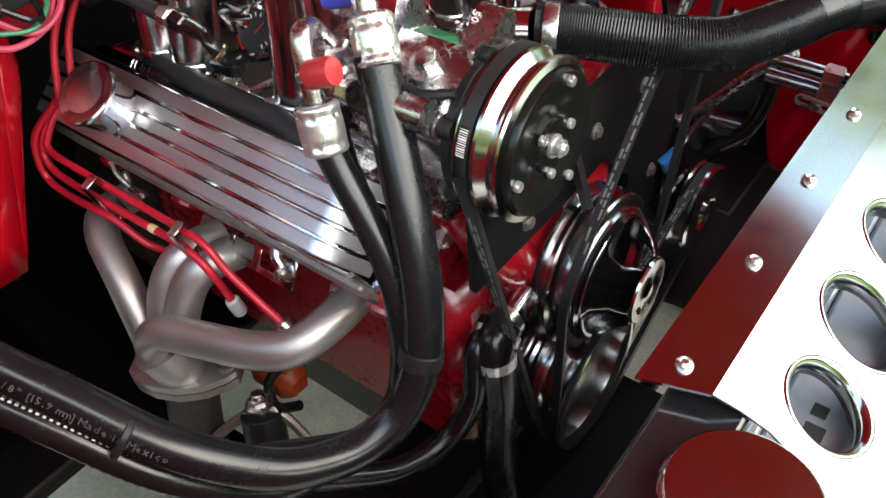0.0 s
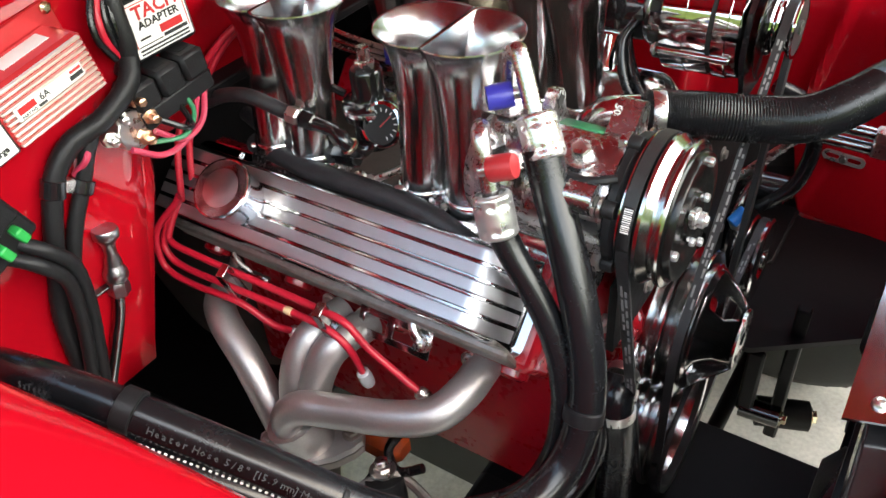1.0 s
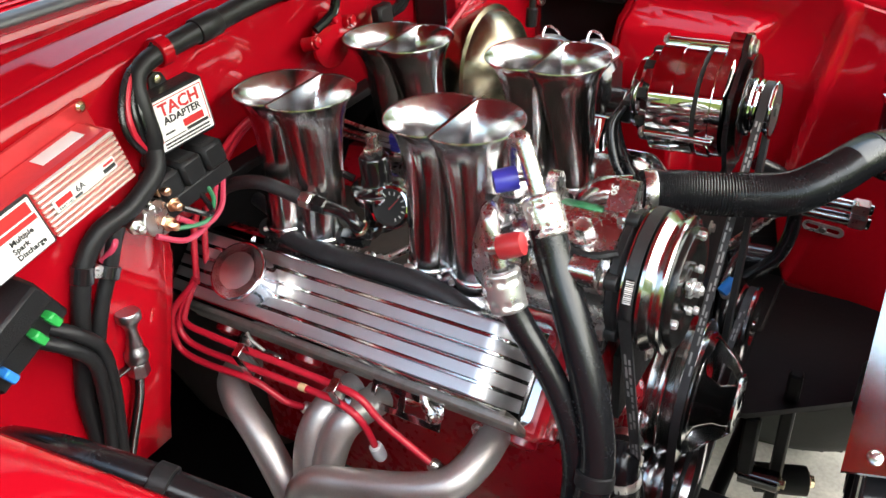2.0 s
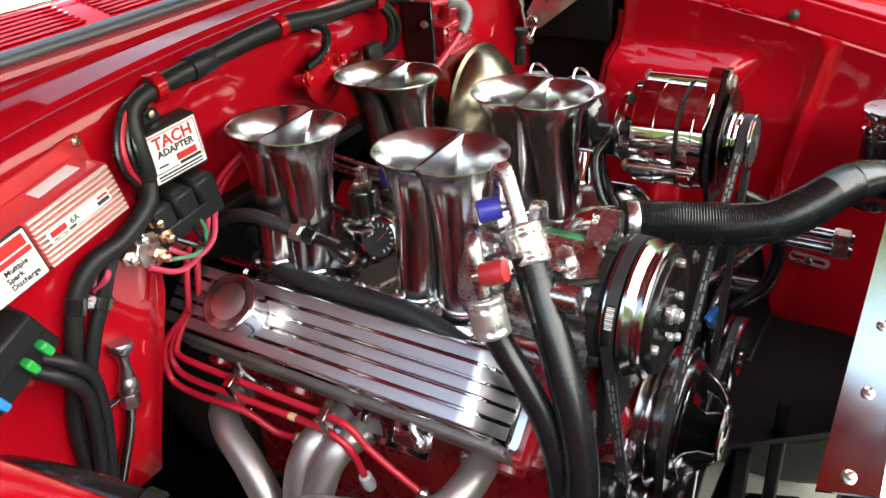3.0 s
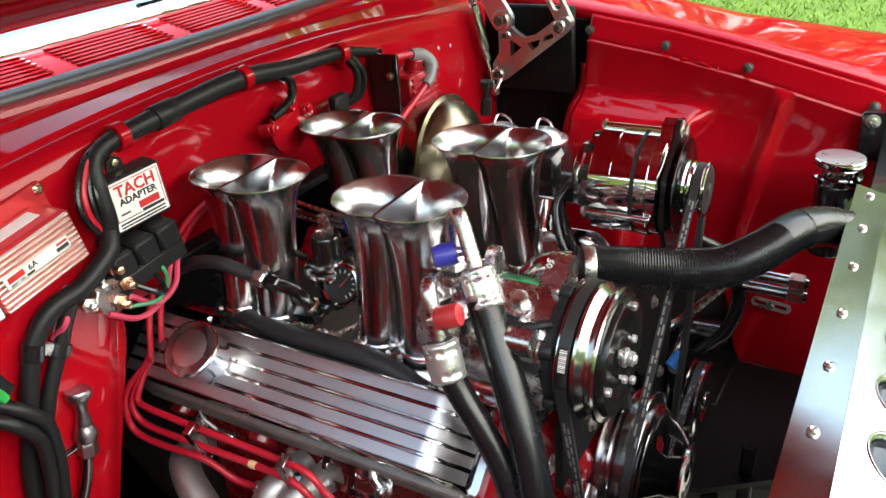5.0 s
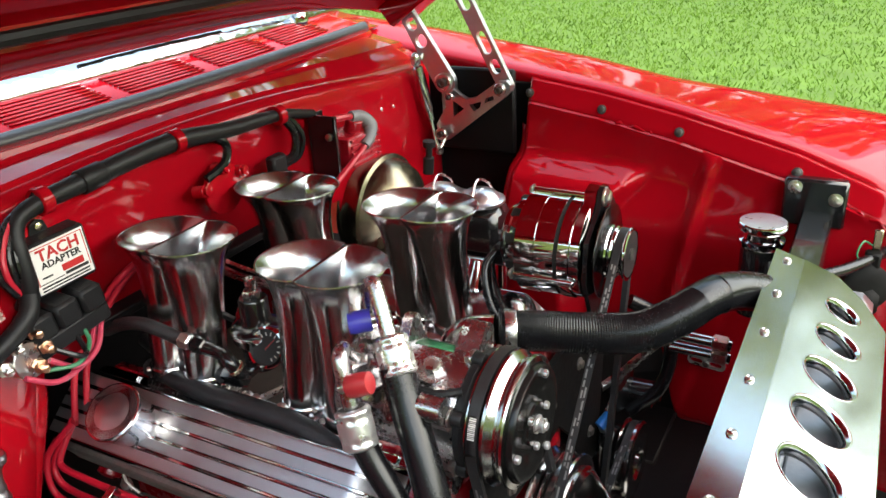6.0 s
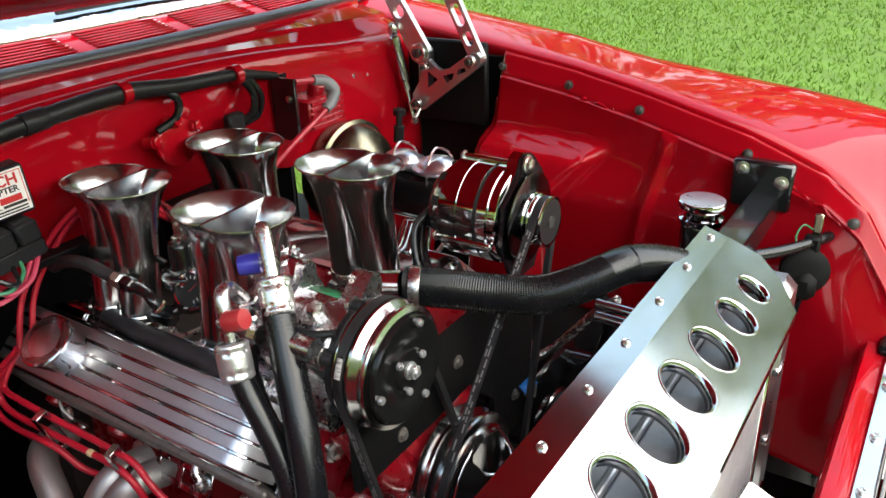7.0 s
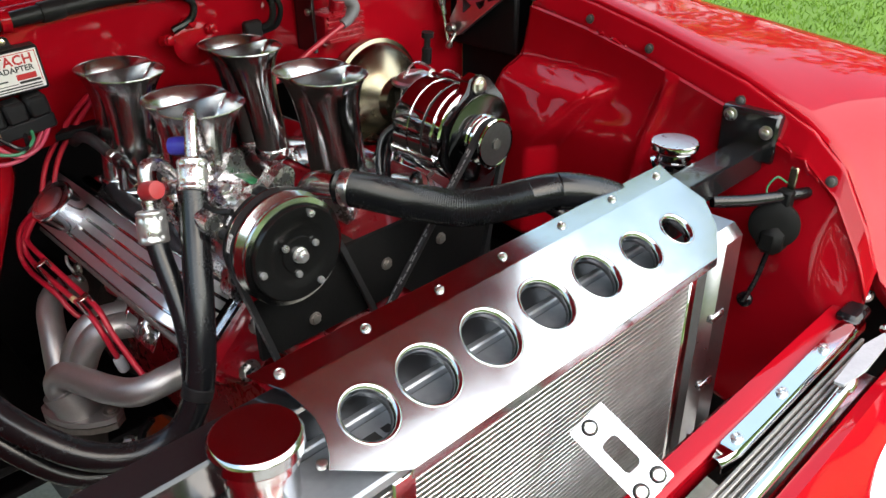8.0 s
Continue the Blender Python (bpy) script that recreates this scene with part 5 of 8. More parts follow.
def alternator():
    y, z = 0.266, 0.934
    X = (1, 0, 0)
    O = (0.0, y, z)
    a = thing("alternator", "chrome plated alternator with a small two groove pulley", "alternator", (-0.25, y, 0.87))
    part("end_cap", Geo().lathe([(0.020, -0.338), (0.036, -0.337), (0.044, -0.333), (0.046, -0.326), (0.046, -0.3235), (0.053, -0.322), (0.0575, -0.317), (0.0585, -0.306)], O, X, 56), CHROME, a, "", 25)
    for k in range(10):
        t = radians(36 * k + 14)
        d = Vector((0, math.cos(t), math.sin(t)))
        # Dark block in place of the shade inside each vent.
        part("vent", Geo().box((-0.3215, -0.0065, 0.0510), (-0.3085, 0.0065, 0.0590), 0.0015, Matrix.Translation(O) @ pose(0, 0, 0, 36 * k + 14 - 90, 0, 0)), GROOVEB, a)
    part("rear_case", Geo().lathe([(0.0580, -0.3060), (0.0668, -0.3056), (0.0675, -0.3050), (0.0675, -0.2790), (0.0662, -0.2788), (0.0662, -0.2530), (0.0650, -0.2525)], O, X, 64), CHROME, a, "", 25)
    part("stator_band", Geo().lathe([(0.0640, -0.2527), (0.0640, -0.2475)], O, X, 48), GROOVEB, a, "black stator gap")
    part("front_case", Geo().lathe([(0.0650, -0.2477), (0.0668, -0.2474), (0.0668, -0.2335), (0.0640, -0.2330), (0.0640, -0.2215), (0.0600, -0.2190), (0.0400, -0.2150), (0.0200, -0.2140)], O, X, 64), CHROME, a, "", 25)
    for k in range(3):
        t = radians(120 * k + 200)
        p = Vector(O) + Vector((0, 0.0672 * math.cos(t), 0.0672 * math.sin(t)))
        part("through_bolt", Geo().cyl(p + Vector((-0.308, 0, 0)), p + Vector((-0.226, 0, 0)), 0.0042, 10), CHROME, a)
        part("bolt", Geo().hexhead(p + Vector((-0.308, 0, 0)), (-1, 0, 0), 0.005, 0.005), STEEL, a)
    # pivot ear of the front case, and the black plate bolted on it
    ear = [(-0.030, 0.050), (0.044, 0.040), (0.034, 0.062), (0.020, 0.080), (0.008, 0.0845), (-0.006, 0.080), (-0.012, 0.066)]
    part("ear", Geo().prism(ear, (-0.232, y, z), (0, 1, 0), (0, 0, 1), 0.015), CHROME, a)
    out = [(-0.03, -0.085), (0.03, -0.085), (0.062, -0.03), (0.066, 0.02), (0.052, 0.048), (0.026, 0.076), (0.016, 0.083), (0.004, 0.084), (-0.005, 0.077), (-0.010, 0.062), (-0.055, 0.03), (-0.062, -0.02)]
    part("bracket", Geo().prism(out, (-0.2165, y, z), (0, 1, 0), (0, 0, 1), 0.006), GLOSSB, a, "black front bracket")
    part("bolt", Geo().hexhead((-0.2105, y + 0.005, z + 0.071), X, 0.0085, 0.008), STEEL, a)
    for k in range(9):
        t = radians(40 * k)
        part("fan_blade", Geo().box((-0.2075, -0.002, 0.026), (-0.2035, 0.0005, 0.056), 0.0005, Matrix.Translation(O) @ pose(0, 0, 0, 40 * k, 0, 0)), GLOSSB, a)
    part("fan", Geo().lathe([(0.020, -0.2040), (0.0590, -0.2040), (0.0612, -0.2030), (0.0612, -0.2018), (0.0590, -0.2010), (0.0280, -0.2000), (0.0200, -0.1980)], O, X, 56), DARKC, a, "thin dark polished fan disc", 20)
    part("pulley_hub", Geo().lathe([(0.0270, -0.2000), (0.0345, -0.1995), (0.0350, -0.1980), (0.0335, -0.1960), (0.0290, -0.1950), (0.0290, -0.1940), (0.0335, -0.1930), (0.0345, -0.1915), (0.0335, -0.1895), (0.0280, -0.1880)], O, X, 56), CHROME, a, "grooved chrome hub", 25)
    part("pulley", Geo().lathe([(0.0280, -0.1890), (0.0330, -0.1880), (0.0270, -0.1830), (0.0270, -0.1815), (0.0335, -0.1765), (0.0345, -0.1750), (0.0345, -0.1730), (0.0325, -0.1722), (0.0300, -0.1728)], O, X, 56, False), CHROME, a, "chrome front pulley", 25)
    part("pulley_face", Geo().lathe([(0.0305, -0.1728), (0.0285, -0.1790), (0.0230, -0.1815), (0.0150, -0.1810), (0.0130, -0.1775), (0.0110, -0.1765), (0.0040, -0.1765)], O, X, 48), DULLA, a, "dull dished face", 25)
    part("shaft_nut", Geo().lathe([(0.0085, -0.1765), (0.0085, -0.1705), (0.0055, -0.1700)], O, X, 6), BOLTD, a)
    part("terminal_block", Geo().box((-0.352, y - 0.030, z - 0.034), (-0.334, y + 0.012, z - 0.004), 0.004), PLASTICB, a, "black terminal block")
    for k, dy in enumerate((0.0, 0.016)):
        part("lead", Geo().tube([(-0.345, y - 0.030 + dy, z - 0.010), (-0.352, y - 0.052 + dy, z - 0.030), (-0.335 + dy, y - 0.070, z - 0.075), (-0.300 + dy, y - 0.072, z - 0.105), (-0.265, y - 0.06, z - 0.125)], 0.0062, 10, 6), RUBBER, a, "black cable")


def brakes():
    b = thing("brake_booster", "gold zinc plated brake booster with a chrome topped master cylinder", "brake booster", (-0.66, 0.47, 0.76))
    o = (-0.665, 0.465, 0.850)
    X = (1, 0, 0)
    part("shell", Geo().lathe([(0.085, -0.05), (0.098, -0.03), (0.102, -0.012), (0.104, -0.004), (0.104, 0.003), (0.097, 0.006), (0.094, 0.016), (0.085, 0.032), (0.060, 0.050), (0.045, 0.060), (0.040, 0.075)], o, X, 56), GOLD, b, "", 25)
    m = part("master_cylinder", Geo().box((-0.60, 0.445, 0.80), (-0.445, 0.515, 0.885), 0.012), GLOSSB, b, "black master cylinder")
    part("bore", Geo().cyl((-0.61, 0.478, 0.815), (-0.425, 0.478, 0.815), 0.026, 20), GLOSSB, m)
    for x in (-0.56, -0.485):
        part("lid", Geo().lathe([(0.041, 0), (0.043, 0.002), (0.043, 0.006), (0.039, 0.008), (0.035, 0.0085), (0.030, 0.015), (0.022, 0.020), (0.010, 0.0225), (0.003, 0.023)], (x, 0.472, 0.890), (0, 0, 1), 40), LIDM, m, "satin domed lid", 30)
        part("bail", Geo().tube([(x, 0.438, 0.87), (x, 0.445, 0.905), (x - 0.006, 0.48, 0.925), (x, 0.515, 0.905), (x, 0.522, 0.87)], 0.0022, 6, 5), STEEL, m, "wire bail")
    part("lid_bridge", Geo().box((-0.58, 0.452, 0.884), (-0.465, 0.508, 0.897), 0.004), LIDM, m)
    part("outlet", Geo().tube([(-0.46, 0.46, 0.80), (-0.44, 0.43, 0.79), (-0.46, 0.40, 0.75)], 0.004, 8, 4), STEEL, m)
    v = part("vacuum_valve", Geo().lathe([(0.010, 0), (0.010, 0.03), (0.006, 0.032), (0.006, 0.05), (0.012, 0.052), (0.012, 0.062)], (-0.640, 0.575, 0.89), (0.1, 0, 1), 14), PLASTICB, b, "black vacuum valve")


def headers():
    h = thing("exhaust_header", "silver ceramic coated short exhaust header with four pipes", "exhaust header", (-0.52, -0.24, 0.56))
    part("flange", Geo().box((-0.485, 0.0, -0.010), (-0.005, 0.044, 0.0), 0.003, NEAR_BANK @ pose(0, -0.004, -0.012, 80, 0, 0)), IRON, h, "dull steel flange")
    P = [
        [(-0.342, -0.128, 0.690), (-0.342, -0.172, 0.688), (-0.358, -0.206, 0.678), (-0.40, -0.225, 0.668), (-0.46, -0.238, 0.656), (-0.505, -0.250, 0.648), (-0.525, -0.256, 0.624), (-0.522, -0.252, 0.590)],
        [(-0.486, -0.140, 0.692), (-0.492, -0.178, 0.698), (-0.502, -0.202, 0.684), (-0.510, -0.222, 0.645), (-0.517, -0.240, 0.585)],
        [(-0.525, -0.140, 0.692), (-0.530, -0.178, 0.694), (-0.536, -0.205, 0.676), (-0.536, -0.225, 0.64), (-0.530, -0.240, 0.585)],
        [(-0.700, -0.140, 0.665), (-0.690, -0.180, 0.672), (-0.660, -0.205, 0.668), (-0.615, -0.222, 0.645), (-0.580, -0.235, 0.612), (-0.552, -0.245, 0.578)],
    ]
    for p in P:
        part("pipe", Geo().tube(p, 0.0190, 20, 8), HEADER, h, "", 60)
    part("collector", Geo().tube([(-0.528, -0.246, 0.612), (-0.522, -0.242, 0.592), (-0.518, -0.238, 0.568)], [0.034, 0.032, 0.029], 24, 5), HEADER, h, "", 60)
    out = [(-0.060, -0.010), (-0.050, -0.020), (-0.028, -0.031), (0.0, -0.036), (0.028, -0.031), (0.050, -0.020), (0.060, -0.010), (0.060, 0.010), (0.050, 0.020), (0.028, 0.031), (0.0, 0.036), (-0.028, 0.031), (-0.050, 0.020), (-0.060, 0.010)]
    c = part("collector_flange", Geo().prism(out, (-0.518, -0.236, 0.566), (0.82, 0.57, 0), (-0.57, 0.82, 0), 0.009), HEADER, h)
    for x, y in ((-0.557, -0.263), (-0.479, -0.209)):
        part("bolt", Geo().hexhead((x, y, 0.575), (0, 0, 1), 0.008, 0.008), IRON, c)
    for u in (-0.06, -0.20, -0.25, -0.40):
        p = NEAR_BANK @ Vector((u, 0.0, -0.03))
        part("bolt", Geo().hexhead(p + Vector((0, -0.016, 0)), (0, -1, 0.1), 0.007, 0.008), STEEL, h)
    e = thing("exhaust_pipe", "dark exhaust down pipe under the header", "exhaust pipe", (-0.53, -0.25, 0.2))
    part("pipe", Geo().tube([(-0.518, -0.236, 0.556), (-0.525, -0.25, 0.45), (-0.56, -0.235, 0.35), (-0.68, -0.2, 0.26), (-0.95, -0.2, 0.24)], 0.030, 20, 6), BLACKPIPE, e)
    part("flange", Geo().prism(out, (-0.518, -0.236, 0.554), (0.82, 0.57, 0), (-0.57, 0.82, 0), 0.010), IRON, e)


engine_block()
vc = valve_cover()
copy_thing(vc, FAR_BANK)
breather_cap()
oil_cap()
sp = stack_pair()
sp.matrix_world = pose(-0.428, -0.030, 0.837)
copy_thing(sp, pose(-0.638, -0.031, 0.837))
copy_thing(sp, pose(-0.414, 0.160, 0.837, 0, 0, 180))
copy_thing(sp, pose(-0.625, 0.160, 0.837, 0, 0, 180))
compressor()
pulleys()
alternator()
brakes()
headers()


# ---- radiator ----
PANEL_N = Vector((0.055, 0, 0.10)).normalized()
HOLES = [(0.328, 0.073, 0.0225), (0.251, 0.073, 0.0275), (0.167, 0.071, 0.0305), (0.082, 0.069, 0.0325), (-0.004, 0.068, 0.0330), (-0.088, 0.068, 0.0325), (-0.161, 0.070, 0.0280)]


def panel_point(s, y):
    """s: metres down the sloping face from its bend."""
    return Vector((0.020 + s * 0.876, y, 0.900 - s * 0.482))


def shroud():
    t = thing("radiator_top_panel", "brushed aluminium radiator top panel with seven flared round holes", "radiator panel", (0.05, 0.1, 0.87))
    # rear screw flange
    g = Geo()
    g.prism([(-0.018, -0.224), (0.020, -0.212), (0.020, 0.402), (-0.018, 0.428)], (0, 0, 0.898), (1, 0, 0), (0, 1, 0), 0.002)
    fl = part("flange", g, BRUSHED, t, flat=True)
    for y in (-0.202, -0.105, -0.008, 0.088, 0.191, 0.291, 0.391):
        s = part("screw", Geo().lathe([(0.0052, 0), (0.0052, 0.001), (0.0045, 0.003), (0.0026, 0.0042), (0.002, 0.0034)], (0.0, y, 0.900), (0, 0, 1), 14), STEEL, t)
    # sloping face with its holes, cut with a boolean-free ring layout: strips between holes
    face = bmesh.new()
    outline = [(0.0, -0.212), (0.018, -0.207), (0.036, -0.204), (0.054, -0.206), (0.070, -0.213), (0.080, -0.221), (0.112, -0.172), (0.1175, -0.160), (0.1175, 0.346), (0.083, 0.392), (0.046, 0.414), (0.0, 0.402)]
    edges = []
    ov = [face.verts.new(panel_point(s, y)) for s, y in outline]
    edges += [face.edges.new((ov[i], ov[(i + 1) % len(ov)])) for i in range(len(ov))]
    for y, x, r in HOLES:
        sc = (x - 0.020) / 0.876
        hv = [face.verts.new(panel_point(sc + r * math.cos(a), y + r * math.sin(a))) for a in arch(0, 2 * math.pi, 40)[:-1]]
        edges += [face.edges.new((hv[i], hv[(i + 1) % 40])) for i in range(40)]
    bmesh.ops.triangle_fill(face, use_beauty=True, use_dissolve=False, edges=edges)
    g = Geo()
    face.verts.ensure_lookup_table()
    face.verts.index_update()
    g.v = [tuple(v.co) for v in face.verts]
    g.f = [tuple(v.index for v in f.verts) for f in face.faces]
    face.free()
    sheet = part("face", g, BRUSHED, t, "", 30, 0.002, flat=True)
    for y, x, r in HOLES:
        c = panel_point((x - 0.020) / 0.876, y)
        lip = [(r + 0.0016, 0.0012), (r, 0.0012), (r - 0.0022, -0.0004), (r - 0.0038, -0.004), (r - 0.0044, -0.012)]
        part("hole_flare", Geo().lathe(lip, c, PANEL_N, 48, False), BRUSHED, t, "", 60, 0.001)
    # front folded edge
    part("front_fold", Geo().box((0.1215, -0.160, 0.832), (0.1240, 0.346, 0.8445), 0.001), BRUSHED, t)
    return t


def radiator():
    r = thing("radiator", "aluminium radiator with fine horizontal fins and welded end tanks", "radiator", (0.08, 0.1, 0.42))
    # Dark backing sheet: its colour stands in for shade between the tubes.
    part("core_backing", Geo().box((0.062, -0.25, 0.42), (0.0895, 0.335, 0.826), 0.002), COREDARK, r, "dark sheet for the shade between the fins")
    for k in range(58):
        z = 0.424 + k * 0.0068
        part("core_tube", Geo().box((0.0900, -0.25, z), (0.1060, 0.318, z + 0.0022), 0.0005), COREM, r)
    part("top_channel", Geo().box((0.044, -0.25, 0.826), (0.112, 0.345, 0.840), 0.003), TOPPLATE, r)
    part("channel_step", Geo().box((0.030, -0.25, 0.835), (0.0435, 0.345, 0.846), 0.002), TOPPLATE, r)
    part("label_plate", Geo().box((0.062, -0.170, 0.840), (0.074, -0.150, 0.8406), 0.0002), GROOVEB, r, "black printed mark")
    part("label_plate", Geo().box((0.062, -0.144, 0.840), (0.071, -0.134, 0.8406), 0.0002), GROOVEB, r, "black printed mark")
    part("side_channel", Geo().box((0.090, 0.318, 0.42), (0.1085, 0.334, 0.822), 0.002), POLISHED, r)
    tank = part("end_tank", Geo().box((0.045, 0.385, 0.40), (0.108, 0.455, 0.848), 0.014), KNOBM, r)
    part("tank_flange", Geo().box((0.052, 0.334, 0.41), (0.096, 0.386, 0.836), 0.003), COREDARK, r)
    for z in (0.505, 0.60, 0.715):
        part("tank_tab", Geo().box((0.100, 0.392, z), (0.1105, 0.425, z + 0.012), 0.002), CAST, tank)
    for k in range(11):
        part("solder_patch", Geo().box((0.1115, -0.14 + 0.045 * k, 0.818 + 0.002 * (k % 3)), (0.1135, -0.14 + 0.045 * k + 0.018 + 0.006 * (k % 2), 0.826 + 0.002 * (k % 2)), 0.001), CAST, r)
    part("near_tank", Geo().box((0.045, -0.310, 0.40), (0.110, -0.250, 0.836), 0.012), POLISHED, r)
    part("side_channel", Geo().box((0.100, -0.172, 0.42), (0.1120, -0.145, 0.826), 0.002), POLISHED, r)
    # condenser bracket plate
    b = thing("latch_bracket", "machined aluminium bracket plate with a slotted window before the radiator", "bracket", (0.17, 0.09, 0.73))
    u, v = Vector((0.079, 0.011, -0.046)).normalized(), Vector((0.021, 0.037, 0.019)).normalized()
    v = (v - u * v.dot(u)).normalized()
    o = Vector((0.176, 0.083, 0.734))
    bm = bmesh.new()
    def ring(hw, hh, c, n=6):
        pts = []
        for sx, sy, a0 in ((1, 1, 0), (-1, 1, 90), (-1, -1, 180), (1, -1, 270)):
            for k in range(n + 1):
                a = radians(a0 + 90 * k / n)
                pts.append((sx * (hw - c) + c * math.cos(a), sy * (hh - c) + c * math.sin(a)))
        return pts
    es = []
    for pts in (ring(0.052, 0.0240, 0.003), ring(0.020, 0.0105, 0.006)):
        vv = [bm.verts.new(o + u * a + v * c) for a, c in pts]
        es += [bm.edges.new((vv[i], vv[(i + 1) % len(vv)])) for i in range(len(vv))]
    bmesh.ops.triangle_fill(bm, use_beauty=True, use_dissolve=False, edges=es)
    bm.verts.index_update()
    g = Geo()
    g.v = [tuple(q.co) for q in bm.verts]
    g.f = [tuple(q.index for q in f.verts) for f in bm.faces]
    bm.free()
    pl = part("plate", g, CAST, b, "", 30, 0.010, flat=True)
    nn = u.cross(v)
    nn = nn if nn.z > 0 else -nn
    for a, c in ((-0.041, -0.004), (0.040, 0.012), (0.040, -0.013)):
        # Dark ring for the shade round the sunk screw head.
        part("bolt_recess", Geo().lathe([(0.0090, 0), (0.0090, 0.0008), (0.0078, 0.001), (0.0078, 0.0012)], o + u * a + v * c + nn * 0.005, nn, 20), GROOVEB, b)
        part("socket_screw", Geo().lathe([(0.0066, 0), (0.0066, 0.004), (0.0055, 0.005), (0.0032, 0.005), (0.0028, 0.002)], o + u * a + v * c + nn * 0.0055, nn, 18), STEEL, b)
    part("support_leg", Geo().box((0.205, 0.075, 0.46), (0.222, 0.115, 0.705), 0.003), BRUSHED, b)
    # filler cap with its neck
    f = thing("filler_cap", "polished round radiator filler cap on a machined neck", "radiator cap", (0.056, -0.262, 0.83))
    part("neck", Geo().lathe([(0.030, -0.09), (0.030, -0.03), (0.034, -0.026), (0.034, -0.014)], (0.056, -0.262, 0.905), (0, 0, 1), 32), POLISHED, f)
    part("cap", Geo().lathe([(0.036, -0.016), (0.0385, -0.013), (0.0385, -0.003), (0.037, 0.0), (0.0355, 0.0012), (0.010, 0.0014)], (0.056, -0.262, 0.905), (0, 0, 1), 56), BRUSHED, f, "", 25)
    part("screw", Geo().lathe([(0.005, 0), (0.005, 0.004), (0.003, 0.005)], (0.083, -0.222, 0.862), (0, 0, 1), 12), STEEL, f)
    # overflow tank
    o = thing("overflow_tank", "black cylindrical overflow tank with a chrome screw cap", "overflow tank", (-0.047, 0.514, 0.75))
    part("body", Geo().lathe([(0.026, 0.0), (0.028, 0.004), (0.028, 0.105), (0.024, 0.112)], (-0.047, 0.514, 0.755), (0, 0, 1), 32), GLOSSB, o)
    part("collar", Geo().lathe([(0.032, 0.0), (0.033, 0.002), (0.033, 0.010), (0.026, 0.012), (0.024, 0.020)], (-0.047, 0.514, 0.866), (0, 0, 1), 40), CHROME, o)
    part("cap", Geo().lathe([(0.024, 0.004), (0.0330, 0.005), (0.0345, 0.007), (0.0348, 0.0125), (0.0340, 0.0155), (0.0325, 0.0165)], (-0.047, 0.514, 0.886), (0, 0, 1), 48, False), CHROME, o, "", 25)
    part("cap_top", Geo().lathe([(0.0325, 0.0165), (0.0180, 0.0170), (0.002, 0.0171)], (-0.047, 0.514, 0.886), (0, 0, 1), 48), LIDM, o, "flat satin disc of the cap", 25)
    # fan shroud behind the core
    s = thing("fan_shroud", "black electric fan shroud behind the radiator", "fan shroud", (0.0, 0.08, 0.42))
    part("frame", Geo().box((0.030, -0.20, 0.42), (0.052, 0.33, 0.83), 0.004), SATINB, s)
    for yc in (-0.06, 0.20):
        ring_ = part("ring", Geo().lathe([(0.122, 0.0), (0.128, 0.002), (0.128, 0.030), (0.122, 0.030)], (0.028, yc, 0.62), (-1, 0, 0), 40, False), SATINB, s, "", 40, 0.002)
        part("motor", Geo().lathe([(0.05, 0), (0.05, 0.03), (0.03, 0.045)], (0.028, yc, 0.62), (-1, 0, 0), 24), SATINB, s)
        for k in range(5):
            a = radians(72 * k)
            part("strut", Geo().box((0.0, 0.045, -0.006), (0.008, 0.123, 0.006), 0.002, Matrix.Translation((0.005, yc, 0.62)) @ pose(0, 0, 0, math.degrees(a), 0, 0)), SATINB, ring_)
    part("lead", Geo().tube([(0.005, -0.1, 0.72), (-0.01, -0.14, 0.66), (0.0, -0.17, 0.60), (0.01, -0.15, 0.54)], 0.007, 8, 5), RUBBER, s)


shroud()
radiator()
hose("radiator_hose", [(-0.268, 0.072, 0.905), (-0.225, 0.093, 0.903), (-0.17, 0.118, 0.899), (-0.125, 0.150, 0.895), (-0.095, 0.200, 0.896), (-0.065, 0.262, 0.900), (-0.03, 0.318, 0.884), (0.02, 0.37, 0.85)], 0.0240, "ribbed black rubber upper radiator hose", 24, 0.0010, 42, smooth_from=5)
n = thing("water_neck", "polished water neck with a worm drive hose clamp", "water neck", (-0.31, 0.06, 0.80))
part("elbow", Geo().tube([(-0.325, 0.060, 0.80), (-0.322, 0.058, 0.865), (-0.305, 0.060, 0.898), (-0.270, 0.071, 0.905)], 0.0190, 20, 6), POLISHED, n, "", 60)
part("hose_clamp", Geo().lathe([(0.0240, 0), (0.0245, 0.001), (0.0245, 0.012), (0.0240, 0.013)], (-0.262, 0.0745, 0.905), (0.87, 0.45, -0.02), 32), STEEL, n)
part("flange", Geo().box((-0.36, 0.03, 0.785), (-0.295, 0.10, 0.80), 0.004), POLISHED, n)


# ---- hoses round the compressor ----
def strap(name, at, axis, r, material, label, category="hose clamp", w=0.012):
    return part(name, Geo().lathe([(r, -w / 2), (r + 0.0012, -w / 2 + 0.001), (r + 0.0012, w / 2 - 0.001), (r, w / 2)], at, axis, 20), material, bpy.data.objects["suction_hose"], label)


